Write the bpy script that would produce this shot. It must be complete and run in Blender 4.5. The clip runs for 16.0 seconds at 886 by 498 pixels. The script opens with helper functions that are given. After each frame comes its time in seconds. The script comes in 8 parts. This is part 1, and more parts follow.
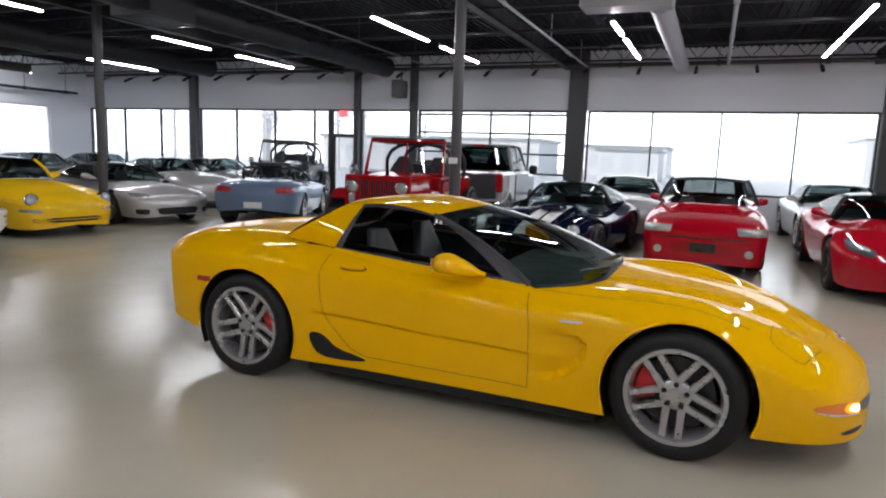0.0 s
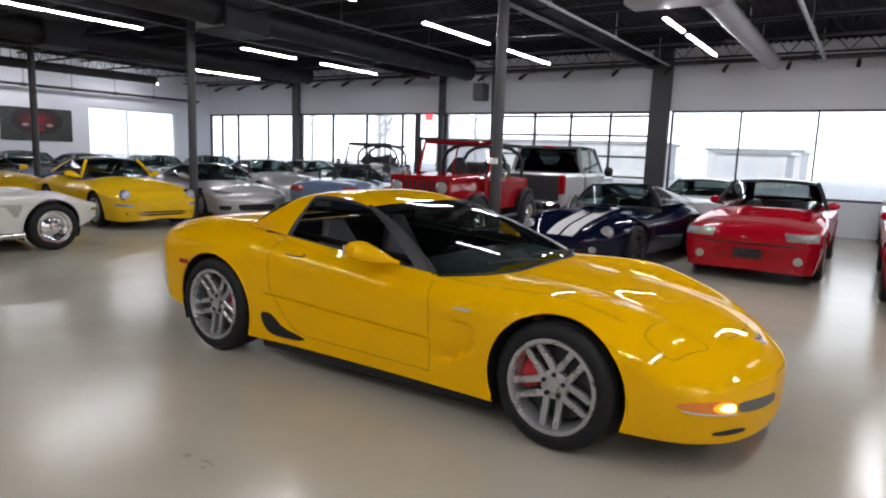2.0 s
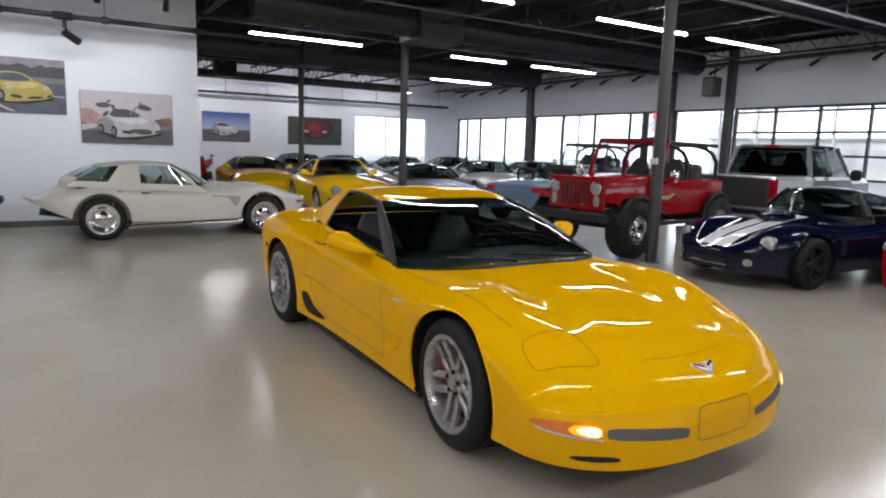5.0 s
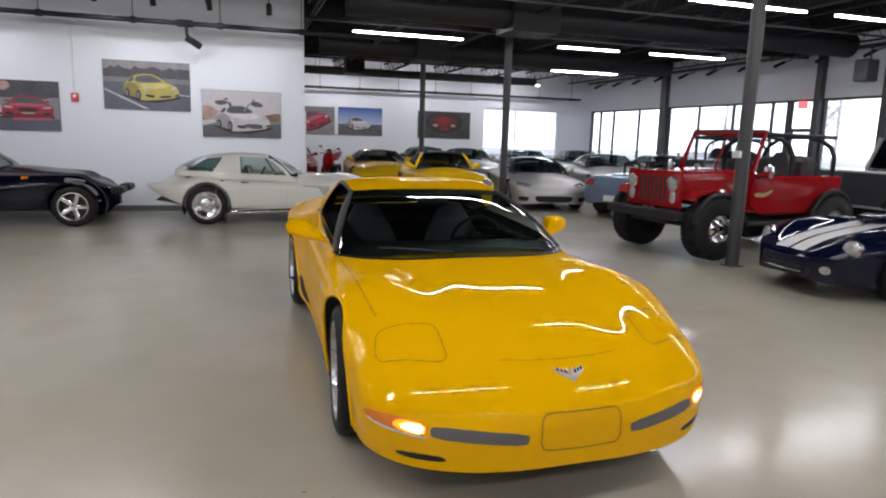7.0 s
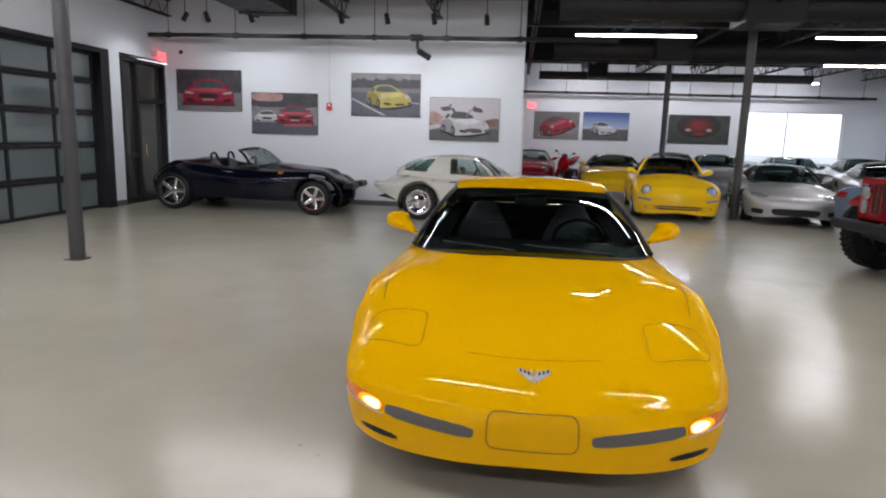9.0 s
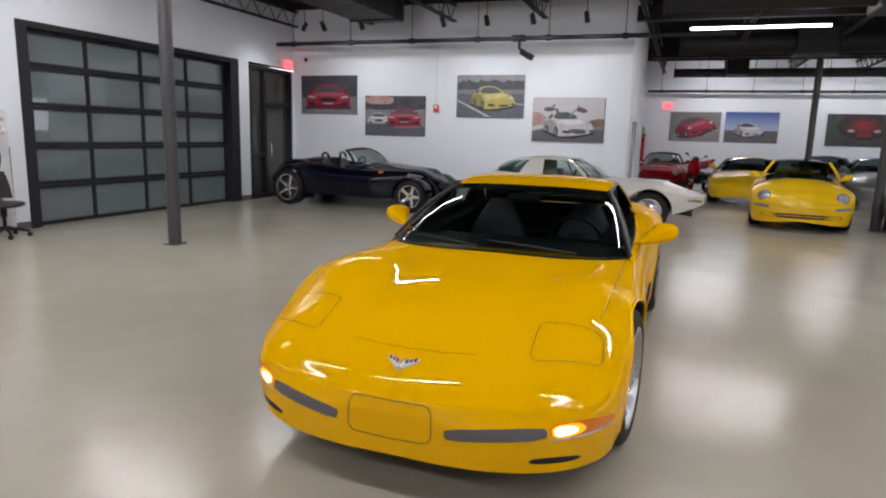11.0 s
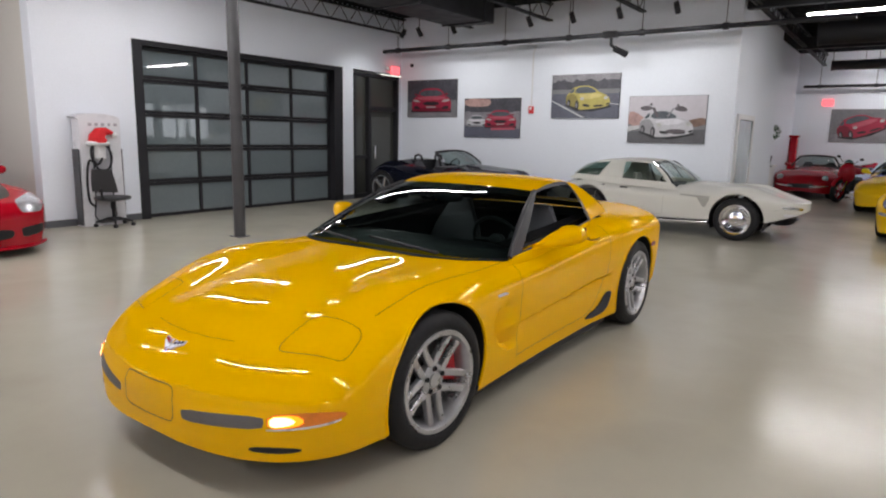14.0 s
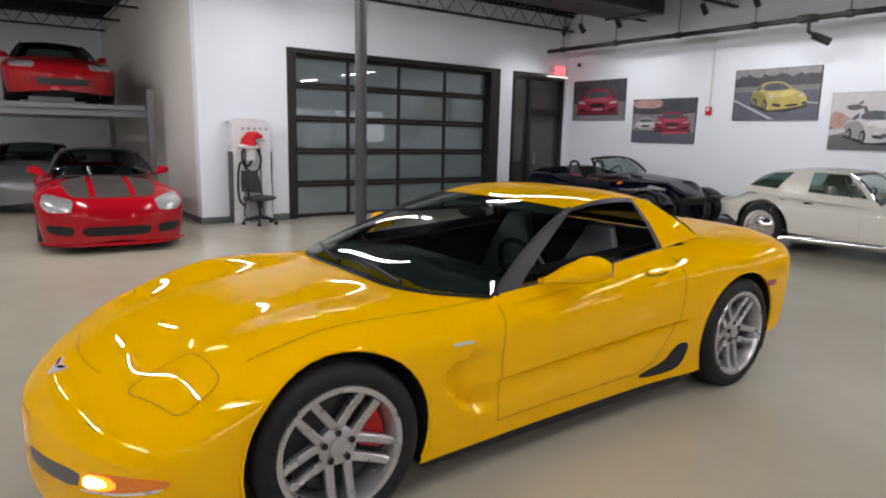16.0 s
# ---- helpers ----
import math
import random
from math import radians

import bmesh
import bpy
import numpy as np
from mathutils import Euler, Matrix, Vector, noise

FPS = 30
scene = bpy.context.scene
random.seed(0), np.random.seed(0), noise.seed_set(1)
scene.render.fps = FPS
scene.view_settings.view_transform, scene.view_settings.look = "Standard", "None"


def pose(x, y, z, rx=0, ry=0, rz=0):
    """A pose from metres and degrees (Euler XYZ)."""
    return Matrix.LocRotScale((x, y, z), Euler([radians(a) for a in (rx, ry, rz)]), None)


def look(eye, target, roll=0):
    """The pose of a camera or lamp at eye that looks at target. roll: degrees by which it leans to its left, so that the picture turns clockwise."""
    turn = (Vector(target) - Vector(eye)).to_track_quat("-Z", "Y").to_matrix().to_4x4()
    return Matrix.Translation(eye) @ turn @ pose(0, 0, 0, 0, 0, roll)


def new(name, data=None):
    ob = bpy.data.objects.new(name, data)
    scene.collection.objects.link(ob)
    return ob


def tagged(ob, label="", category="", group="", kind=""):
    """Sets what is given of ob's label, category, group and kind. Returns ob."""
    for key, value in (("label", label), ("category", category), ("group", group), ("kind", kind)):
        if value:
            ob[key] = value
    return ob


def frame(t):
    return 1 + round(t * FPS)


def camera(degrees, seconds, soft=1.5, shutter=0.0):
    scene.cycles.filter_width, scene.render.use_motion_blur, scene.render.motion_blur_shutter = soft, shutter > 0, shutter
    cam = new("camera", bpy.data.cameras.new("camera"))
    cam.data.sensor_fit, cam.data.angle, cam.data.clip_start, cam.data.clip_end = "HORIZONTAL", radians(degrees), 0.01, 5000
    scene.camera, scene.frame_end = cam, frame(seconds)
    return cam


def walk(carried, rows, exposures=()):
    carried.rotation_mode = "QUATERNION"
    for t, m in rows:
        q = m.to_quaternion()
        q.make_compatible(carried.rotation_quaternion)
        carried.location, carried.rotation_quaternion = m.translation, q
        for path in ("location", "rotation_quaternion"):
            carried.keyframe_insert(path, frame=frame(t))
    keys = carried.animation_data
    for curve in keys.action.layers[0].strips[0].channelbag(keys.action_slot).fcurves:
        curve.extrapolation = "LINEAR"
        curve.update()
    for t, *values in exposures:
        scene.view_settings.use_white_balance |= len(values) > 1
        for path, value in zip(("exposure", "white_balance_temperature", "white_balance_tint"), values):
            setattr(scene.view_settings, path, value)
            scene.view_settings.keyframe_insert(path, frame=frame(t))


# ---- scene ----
cam = camera(69.3, 16.0, soft=2.1)
PATH = [
    (0, (0.37, 0.099, 1.56), (-0.388, 1.927, 1.27), 2.0),
    (0.5, (0.694, 0.149, 1.555), (-0.146, 1.941, 1.266), 2.0),
    (1, (0.994, 0.206, 1.572), (0.074, 1.959, 1.283), 2.0),
    (1.5, (1.301, 0.343, 1.567), (0.301, 2.05, 1.278), 2.0),
    (2, (1.572, 0.487, 1.544), (0.485, 2.141, 1.254), 2.0),
    (2.5, (1.798, 0.656, 1.559), (0.615, 2.241, 1.267), 1.9),
    (3, (2.011, 0.88, 1.561), (0.718, 2.378, 1.267), 1.8),
    (3.5, (2.256, 1.095, 1.561), (0.845, 2.482, 1.265), 1.9),
    (4, (2.51, 1.31, 1.577), (0.989, 2.574, 1.277), 1.8),
    (6.5, (3.493, 2.684, 1.577), (1.664, 3.421, 1.241), 1.7),
    (7, (3.571, 3.054, 1.593), (1.695, 3.657, 1.25), 1.6),
    (7.5, (3.652, 3.408, 1.595), (1.731, 3.845, 1.251), 1.7),
    (8, (3.743, 3.724, 1.586), (1.787, 3.955, 1.24), 1.6),
    (8.5, (3.802, 4.018, 1.576), (1.832, 4.023, 1.23), 1.7),
    (9, (3.819, 4.329, 1.581), (1.861, 4.114, 1.233), 1.7),
    (9.5, (3.796, 4.635, 1.573), (1.867, 4.237, 1.224), 1.8),
    (10, (3.727, 4.928, 1.559), (1.83, 4.399, 1.209), 1.8),
    (12.5, (3.323, 6.379, 1.551), (1.538, 5.546, 1.203), 1.4),
    (13, (3.178, 6.648, 1.55), (1.434, 5.732, 1.202), 1.4),
    (13.5, (2.996, 6.94, 1.556), (1.315, 5.912, 1.207), 1.3),
    (14, (2.738, 7.117, 1.549), (1.136, 5.972, 1.199), 1.2),
    (14.5, (2.436, 7.239, 1.547), (0.939, 5.96, 1.198), 1.3),
    (15, (2.104, 7.371, 1.557), (0.737, 5.954, 1.208), 1.3),
    (15.5, (1.774, 7.432, 1.54), (0.516, 5.916, 1.192), 1.3),
    (16, (1.354, 7.45, 1.557), (0.194, 5.858, 1.209), 1.3),
]
walk(cam, [(t, look(eye, target, roll)) for t, eye, target, roll in PATH], [(0, 0.04, 6350, 10), (4, -0.01, 6350, 10), (7, 0.03, 6400, 10), (9, 0.05, 6400, 10), (11, 0.06, 6480, 10), (13, 0.08, 6540, 10), (16, 0.17, 6540, 10)])

# ---- world, sun, lamps ----
from mathutils.bvhtree import BVHTree

world = bpy.data.worlds.new("sky")
scene.world = world
world.use_nodes = True
wn, wl = world.node_tree.nodes, world.node_tree.links
sky = wn.new("ShaderNodeTexSky")
sky.sky_type = "NISHITA"
sky.sun_disc = False
sky.sun_elevation, sky.sun_rotation = radians(35), radians(198)
sky.air_density, sky.dust_density, sky.ozone_density = 1.0, 1.5, 1.0
wn["Background"].inputs["Strength"].default_value = 0.15
wl.new(sky.outputs[0], wn["Background"].inputs[0])
sun = new("sun", bpy.data.lights.new("sun", "SUN"))
sun.data.energy, sun.data.angle, sun.data.color = 1.5, radians(12), (1.0, 0.97, 0.92)
sun.matrix_world = look((0, 0, 20), (2.0, 6.0, 15.5))
LAMP_STRENGTH = 84.0
scene.view_settings.exposure = 0.0


# ---- materials ----
def material(name):
    m = bpy.data.materials.new(name)
    m.use_nodes = True
    return m, m.node_tree.nodes, m.node_tree.links, m.node_tree.nodes["Principled BSDF"]


def surface(name, colour, rough=0.5, metal=0.0, vary=0.08, scale=6.0, fine=60.0, bump=0.0, coat=0.0, rough_vary=0.08, spec=0.5):
    """Colour with a coarse and a fine variation, roughness that wanders and a little relief."""
    m, n, l, b = material(name)
    co = n.new("ShaderNodeTexCoord")
    big, small = n.new("ShaderNodeTexNoise"), n.new("ShaderNodeTexNoise")
    big.inputs["Scale"].default_value, small.inputs["Scale"].default_value = scale, fine
    big.inputs["Detail"].default_value, small.inputs["Detail"].default_value = 5, 3
    for t in (big, small):
        l.new(co.outputs["Object"], t.inputs["Vector"])
    both = n.new("ShaderNodeMath")
    both.operation = "ADD"
    l.new(big.outputs[0], both.inputs[0])
    l.new(small.outputs[0], both.inputs[1])
    ramp = n.new("ShaderNodeMapRange")
    ramp.inputs["From Min"].default_value, ramp.inputs["From Max"].default_value = 0.6, 1.4
    ramp.inputs["To Min"].default_value, ramp.inputs["To Max"].default_value = 1 - vary, 1 + vary
    l.new(both.outputs[0], ramp.inputs[0])
    mul = n.new("ShaderNodeVectorMath")
    mul.operation = "SCALE"
    mul.inputs[0].default_value = colour
    l.new(ramp.outputs[0], mul.inputs["Scale"])
    l.new(mul.outputs[0], b.inputs["Base Color"])
    rr = n.new("ShaderNodeMapRange")
    rr.inputs["From Min"].default_value, rr.inputs["From Max"].default_value = 0.3, 0.7
    rr.inputs["To Min"].default_value, rr.inputs["To Max"].default_value = max(0.01, rough - rough_vary), rough + rough_vary
    l.new(big.outputs[0], rr.inputs[0])
    l.new(rr.outputs[0], b.inputs["Roughness"])
    b.inputs["Metallic"].default_value, b.inputs["Coat Weight"].default_value = metal, coat
    b.inputs["Coat Roughness"].default_value = 0.03
    b.inputs["Specular IOR Level"].default_value = spec
    if bump:
        bp = n.new("ShaderNodeBump")
        bp.inputs["Strength"].default_value, bp.inputs["Distance"].default_value = bump, 0.004
        l.new(small.outputs[0], bp.inputs["Height"])
        l.new(bp.outputs[0], b.inputs["Normal"])
    return m


def paint(name, colour, metal=0.0, rough=0.4, coat=0.75):
    return surface(name, colour, rough, metal, 0.02, 1.5, 400, 0.0, coat, 0.02, 0.0)


def tinted_glass(name, tint, gloss=1.0):
    """Clear tinted pane with mirror gloss that grows at a slant."""
    m, n, l, b = material(name)
    n.remove(b)
    tr, gl, mix, fr = n.new("ShaderNodeBsdfTransparent"), n.new("ShaderNodeBsdfGlossy"), n.new("ShaderNodeMixShader"), n.new("ShaderNodeLayerWeight")
    tr.inputs[0].default_value = (*tint, 1)
    gl.inputs["Roughness"].default_value = 0.01
    gl.inputs[0].default_value = (gloss, gloss, gloss, 1)
    fr.inputs["Blend"].default_value = 0.5
    pw, ma = n.new("ShaderNodeMath"), n.new("ShaderNodeMath")
    pw.operation, ma.operation = "POWER", "MULTIPLY_ADD"
    pw.inputs[1].default_value, ma.inputs[1].default_value, ma.inputs[2].default_value = 5.0, 0.92, 0.04
    l.new(fr.outputs["Facing"], pw.inputs[0])
    l.new(pw.outputs[0], ma.inputs[0])
    l.new(ma.outputs[0], mix.inputs[0])
    l.new(tr.outputs[0], mix.inputs[1])
    l.new(gl.outputs[0], mix.inputs[2])
    l.new(mix.outputs[0], n["Material Output"].inputs[0])
    return m


def glow(name, colour, strength):
    m, n, l, b = material(name)
    b.inputs["Base Color"].default_value = (*colour, 1)
    b.inputs["Emission Color"].default_value = (*colour, 1)
    b.inputs["Emission Strength"].default_value = strength
    b.inputs["Roughness"].default_value = 0.15
    return m


def floor_material():
    m, n, l, b = material("polished_epoxy_floor")
    co = n.new("ShaderNodeTexCoord")
    tex = []
    for s, d in ((0.35, 6), (2.2, 6), (25, 4)):
        t = n.new("ShaderNodeTexNoise")
        t.inputs["Scale"].default_value, t.inputs["Detail"].default_value = s, d
        l.new(co.outputs["Object"], t.inputs["Vector"])
        tex.append(t)
    add = n.new("ShaderNodeMath")
    add.operation = "MULTIPLY_ADD"
    add.inputs[1].default_value = 0.6
    l.new(tex[1].outputs[0], add.inputs[0])
    l.new(tex[0].outputs[0], add.inputs[2])
    ramp = n.new("ShaderNodeValToRGB")
    ramp.color_ramp.elements[0].position, ramp.color_ramp.elements[1].position = 0.45, 1.15
    ramp.color_ramp.elements[0].color, ramp.color_ramp.elements[1].color = (0.395, 0.37, 0.30, 1), (0.465, 0.435, 0.355, 1)
    l.new(add.outputs[0], ramp.inputs[0])
    # sparse scuffs and old stains
    st = n.new("ShaderNodeTexNoise")
    st.inputs["Scale"].default_value, st.inputs["Detail"].default_value = 1.1, 9
    l.new(co.outputs["Object"], st.inputs["Vector"])
    sr = n.new("ShaderNodeMapRange")
    sr.inputs["From Min"].default_value, sr.inputs["From Max"].default_value = 0.56, 0.82
    sr.inputs["To Max"].default_value = 0.45
    l.new(st.outputs[0], sr.inputs[0])
    mix = n.new("ShaderNodeMix")
    mix.data_type = "RGBA"
    l.new(sr.outputs[0], mix.inputs[0])
    l.new(ramp.outputs[0], mix.inputs[6])
    mix.inputs[7].default_value = (0.26, 0.23, 0.19, 1)
    l.new(mix.outputs[2], b.inputs["Base Color"])
    rr = n.new("ShaderNodeMapRange")
    rr.inputs["From Min"].default_value, rr.inputs["From Max"].default_value = 0.3, 0.7
    rr.inputs["To Min"].default_value, rr.inputs["To Max"].default_value = 0.14, 0.27
    l.new(tex[0].outputs[0], rr.inputs[0])
    l.new(rr.outputs[0], b.inputs["Roughness"])
    bp = n.new("ShaderNodeBump")
    bp.inputs["Strength"].default_value, bp.inputs["Distance"].default_value = 0.05, 0.01
    l.new(tex[1].outputs[0], bp.inputs["Height"])
    l.new(bp.outputs[0], b.inputs["Normal"])
    return m


FLOOR = floor_material()
WHITE_WALL = surface("white_wall_paint", (0.75, 0.782, 0.845), 0.6, 0, 0.03, 0.8, 30, 0.12)
GREY_WALL = surface("warm_grey_wall_paint", (0.62, 0.60, 0.56), 0.6, 0, 0.03, 0.8, 30, 0.12)
BLACK_CEILING = surface("black_ceiling_paint", (0.010, 0.010, 0.012), 0.8, 0, 0.3, 1.5, 20, 0.2, 0, 0.08, 0.15)
BLACK_STEEL = surface("black_painted_steel", (0.018, 0.018, 0.021), 0.55, 0, 0.15, 4, 60, 0.05, 0, 0.08, 0.3)
GREY_STEEL = surface("dark_grey_painted_steel", (0.052, 0.052, 0.056), 0.45, 0, 0.15, 4, 60, 0.05)
PALE_DUCT = surface("pale_grey_duct_metal", (0.42, 0.43, 0.45), 0.4, 0.3, 0.1, 2, 30)
BASE_TRIM = surface("grey_rubber_baseboard", (0.10, 0.105, 0.115), 0.5, 0, 0.1, 3, 40)
FROSTED = surface("grey_frosted_glass", (0.145, 0.175, 0.185), 0.02, 0, 0.06, 0.6, 20, 0, 0, 0.01, 0.8)
DARK_GLASS = surface("dark_door_glass", (0.06, 0.062, 0.055), 0.06, 0, 0.06, 0.6, 20, 0, 0, 0.02, 0.7)
PANE = tinted_glass("clear_window_pane", (0.93, 0.95, 0.95))
CAR_GLASS = tinted_glass("green_tinted_car_glass", (0.34, 0.42, 0.40), 0.7)
SIDE_GLASS = tinted_glass("smoked_car_glass", (0.36, 0.40, 0.40), 0.4)
GREEN_TINT = tinted_glass("green_rear_glass", (0.36, 0.47, 0.43))
PALE_TINT = tinted_glass("pale_green_car_glass", (0.74, 0.80, 0.77))
DARK_TINT = tinted_glass("dark_tinted_glass", (0.07, 0.08, 0.08))
CLEAR_LENS = tinted_glass("clear_lens", (0.8, 0.8, 0.82))
LAMP = glow("led_strip_glow", (1.0, 0.968, 0.985), LAMP_STRENGTH)
AMBER = glow("lit_amber_lens", (1.0, 0.30, 0.01), 1.3)
BADGE = surface("bright_satin_badge", (0.72, 0.72, 0.74), 0.32, 0.35, 0.05, 20, 200)
AMBER_HOT = glow("lit_amber_bulb", (1.0, 0.62, 0.27), 3.4)
EXIT_RED = glow("exit_sign_red", (1.0, 0.12, 0.14), 1.6)
RUBBER = surface("black_tyre_rubber", (0.010, 0.010, 0.011), 0.6, 0, 0.2, 8, 90, 0.3, 0, 0.08, 0.3)
TRIM = surface("black_satin_trim", (0.014, 0.014, 0.016), 0.5, 0, 0.1, 6, 90, 0, 0, 0.08, 0.3)
# colours the panel gaps, and the painted shade behind the yellow car's door handle
GAP_AND_SHADE = surface("dark_panel_gap", (0.10, 0.055, 0.008), 0.7, 0, 0.1)
PILLAR = surface("dark_grey_window_trim", (0.038, 0.038, 0.042), 0.45, 0, 0.1, 6, 90, 0, 0, 0.08, 0.4)
CARPET = surface("black_cabin_carpet", (0.008, 0.008, 0.009), 0.9, 0, 0.2, 20, 200, 0.2, 0, 0.05, 0.1)
CABIN = surface("black_cabin_leather", (0.022, 0.022, 0.025), 0.5, 0, 0.2, 8, 120, 0.2)
SEAT_GREY = surface("dark_grey_seat_leather", (0.10, 0.102, 0.115), 0.5, 0, 0.15, 8, 120, 0.25)
CHROME = surface("bright_chrome", (0.82, 0.82, 0.84), 0.08, 1.0, 0.03, 8, 60, 0, 0, 0.03)
ALLOY = surface("silver_alloy", (0.50, 0.50, 0.51), 0.30, 0.8, 0.05, 8, 90)
DARK_ALLOY = surface("black_alloy", (0.03, 0.03, 0.032), 0.3, 0.3, 0.05, 8, 90)
BRAKE = surface("brake_disc_steel", (0.05, 0.05, 0.052), 0.45, 0.7, 0.1, 20, 150)
CALIPER = surface("red_caliper", (0.55, 0.015, 0.02), 0.35, 0, 0.06, 10, 90)
MESH_GREY = surface("grey_grille_mesh", (0.13, 0.12, 0.12), 0.55, 0, 0.25, 150, 500, 0.5)
REFLECTOR = surface("lamp_reflector", (0.42, 0.42, 0.43), 0.12, 0.45, 0.45, 22, 70, 0, 0.6)
RED_LENS = surface("red_lamp_lens", (0.30, 0.008, 0.012), 0.12, 0, 0.1, 20, 90, 0, 0.5)
ORANGE_LENS = surface("orange_lamp_lens", (0.8, 0.22, 0.02), 0.12, 0, 0.1, 20, 90, 0, 0.5)
PLATE_WHITE = surface("white_plate", (0.7, 0.7, 0.7), 0.4, 0, 0.05)
PLATE_BLACK = surface("black_plate", (0.02, 0.02, 0.02), 0.3, 0, 0.05)
YELLOW = paint("bright_yellow_paint", (0.86, 0.455, 0.0), 0, 0.4, 0.48)
YELLOW_B = paint("lemon_yellow_paint", (0.82, 0.50, 0.01))
RED = paint("red_paint", (0.37, 0.004, 0.014))
JEEP_RED = paint("brick_red_paint", (0.27, 0.008, 0.011))
DARK_RED = paint("deep_red_paint", (0.28, 0.006, 0.012))
SILVER = paint("silver_paint", (0.44, 0.44, 0.44), 0.55)
PEWTER = paint("pewter_paint", (0.22, 0.225, 0.23), 0.5)
CHARCOAL = paint("charcoal_paint", (0.06, 0.062, 0.068), 0.4)
BLUE_GREY = paint("steel_blue_paint", (0.15, 0.21, 0.31), 0.35)
NAVY = paint("midnight_blue_paint", (0.003, 0.004, 0.011))
COBRA_BLUE = paint("dark_blue_paint", (0.003, 0.005, 0.020))
STRIPE = paint("white_stripe_paint", (0.75, 0.75, 0.76))
CREAM = paint("ermine_white_paint", (0.68, 0.67, 0.61))
BLACK_PAINT = paint("black_paint", (0.012, 0.012, 0.014))
GREEN_DARK = paint("dark_green_grey_paint", (0.03, 0.045, 0.042), 0.3)
CARBON = surface("matt_black_bonnet", (0.055, 0.05, 0.045), 0.4, 0, 0.15, 5, 200)


# ---- mesh tools ----
class Shape:
    """Vertices and faces gathered for one mesh."""

    def __init__(self):
        self.v, self.f = [], []

    def add(self, verts, faces):
        k = len(self.v)
        self.v += [tuple(map(float, p)) for p in verts]
        self.f += [tuple(i + k for i in f) for f in faces]
        return self

    def box(self, c, s, turn=0.0, bevel=0.0):
        """A box with its centre, its size, a turn about z in degrees and chamfered edges."""
        b = min(bevel, 0.49 * min(s))
        hx, hy, hz = s[0] / 2, s[1] / 2, s[2] / 2
        ca, sa = math.cos(radians(turn)), math.sin(radians(turn))
        if b <= 0:
            vs = [(i * hx, j * hy, k * hz) for i in (-1, 1) for j in (-1, 1) for k in (-1, 1)]
            fs = [(0, 1, 3, 2), (4, 6, 7, 5), (0, 4, 5, 1), (2, 3, 7, 6), (0, 2, 6, 4), (1, 5, 7, 3)]
        else:
            vs, idx = [], {}
            for i in (-1, 1):
                for j in (-1, 1):
                    for k in (-1, 1):
                        for ax in range(3):
                            p = [i * hx, j * hy, k * hz]
                            for o in range(3):
                                if o != ax:
                                    p[o] -= (i, j, k)[o] * b
                            idx[i, j, k, ax] = len(vs)
                            vs.append(tuple(p))
            fs = []
            for ax in range(3):
                o1, o2 = [o for o in range(3) if o != ax]
                for s1 in (-1, 1):
                    q = []
                    for a, c2 in ((-1, -1), (1, -1), (1, 1), (-1, 1)):
                        key = [0, 0, 0]
                        key[ax], key[o1], key[o2] = s1, a, c2
                        q.append(idx[(*key, ax)])
                    fs.append(tuple(q) if (s1 > 0) == (ax != 1) else tuple(q[::-1]))
                for a in (-1, 1):
                    for c2 in (-1, 1):
                        k0, k1 = [0, 0, 0], [0, 0, 0]
                        k0[ax], k1[ax] = -1, 1
                        k0[o1] = k1[o1] = a
                        k0[o2] = k1[o2] = c2
                        q = (idx[(*k0, o1)], idx[(*k1, o1)], idx[(*k1, o2)], idx[(*k0, o2)])
                        fs.append(q)
            for i in (-1, 1):
                for j in (-1, 1):
                    for k in (-1, 1):
                        fs.append((idx[i, j, k, 0], idx[i, j, k, 1], idx[i, j, k, 2]))
        vs = [(c[0] + x * ca - y * sa, c[1] + x * sa + y * ca, c[2] + z) for x, y, z in vs]
        return self.add(vs, fs)

    def tube(self, pts, r, n=10, closed=False):
        """A round bar along points; r may be a list."""
        P = [Vector(p) for p in pts]
        rs = r if isinstance(r, (list, tuple)) else [r] * len(P)
        vs, fs = [], []
        up = None
        for i, p in enumerate(P):
            if closed:
                d = P[(i + 1) % len(P)] - P[i - 1]
            else:
                d = P[min(i + 1, len(P) - 1)] - P[max(i - 1, 0)]
            d.normalize()
            if up is None:
                up = Vector((0, 0, 1)) if abs(d.z) < 0.9 else Vector((1, 0, 0))
            a = d.cross(up).normalized()
            up = a.cross(d).normalized()
            for k in range(n):
                t = 2 * math.pi * k / n
                vs.append(p + rs[i] * (math.cos(t) * a + math.sin(t) * up))
        m = len(P)
        for i in range(m if closed else m - 1):
            for k in range(n):
                fs.append((i * n + k, i * n + (k + 1) % n, ((i + 1) % m) * n + (k + 1) % n, ((i + 1) % m) * n + k))
        if not closed:
            fs += [tuple(range(n))[::-1], tuple(range((m - 1) * n, m * n))]
        return self.add(vs, fs)

    def lathe(self, prof, n=40, c=(0, 0, 0), axis="y", closed=False):
        """A profile of (radius, height) turned round an axis through c."""
        vs, fs = [], []
        for r, h in prof:
            for k in range(n):
                t = 2 * math.pi * k / n
                a, b = r * math.cos(t), r * math.sin(t)
                p = {"y": (a, h, b), "z": (a, b, h), "x": (h, a, b)}[axis]
                vs.append((c[0] + p[0], c[1] + p[1], c[2] + p[2]))
        m = len(prof)
        for i in range(m if closed else m - 1):
            for k in range(n):
                j = (i + 1) % m
                fs.append((i * n + k, j * n + k, j * n + (k + 1) % n, i * n + (k + 1) % n))
        return self.add(vs, fs)

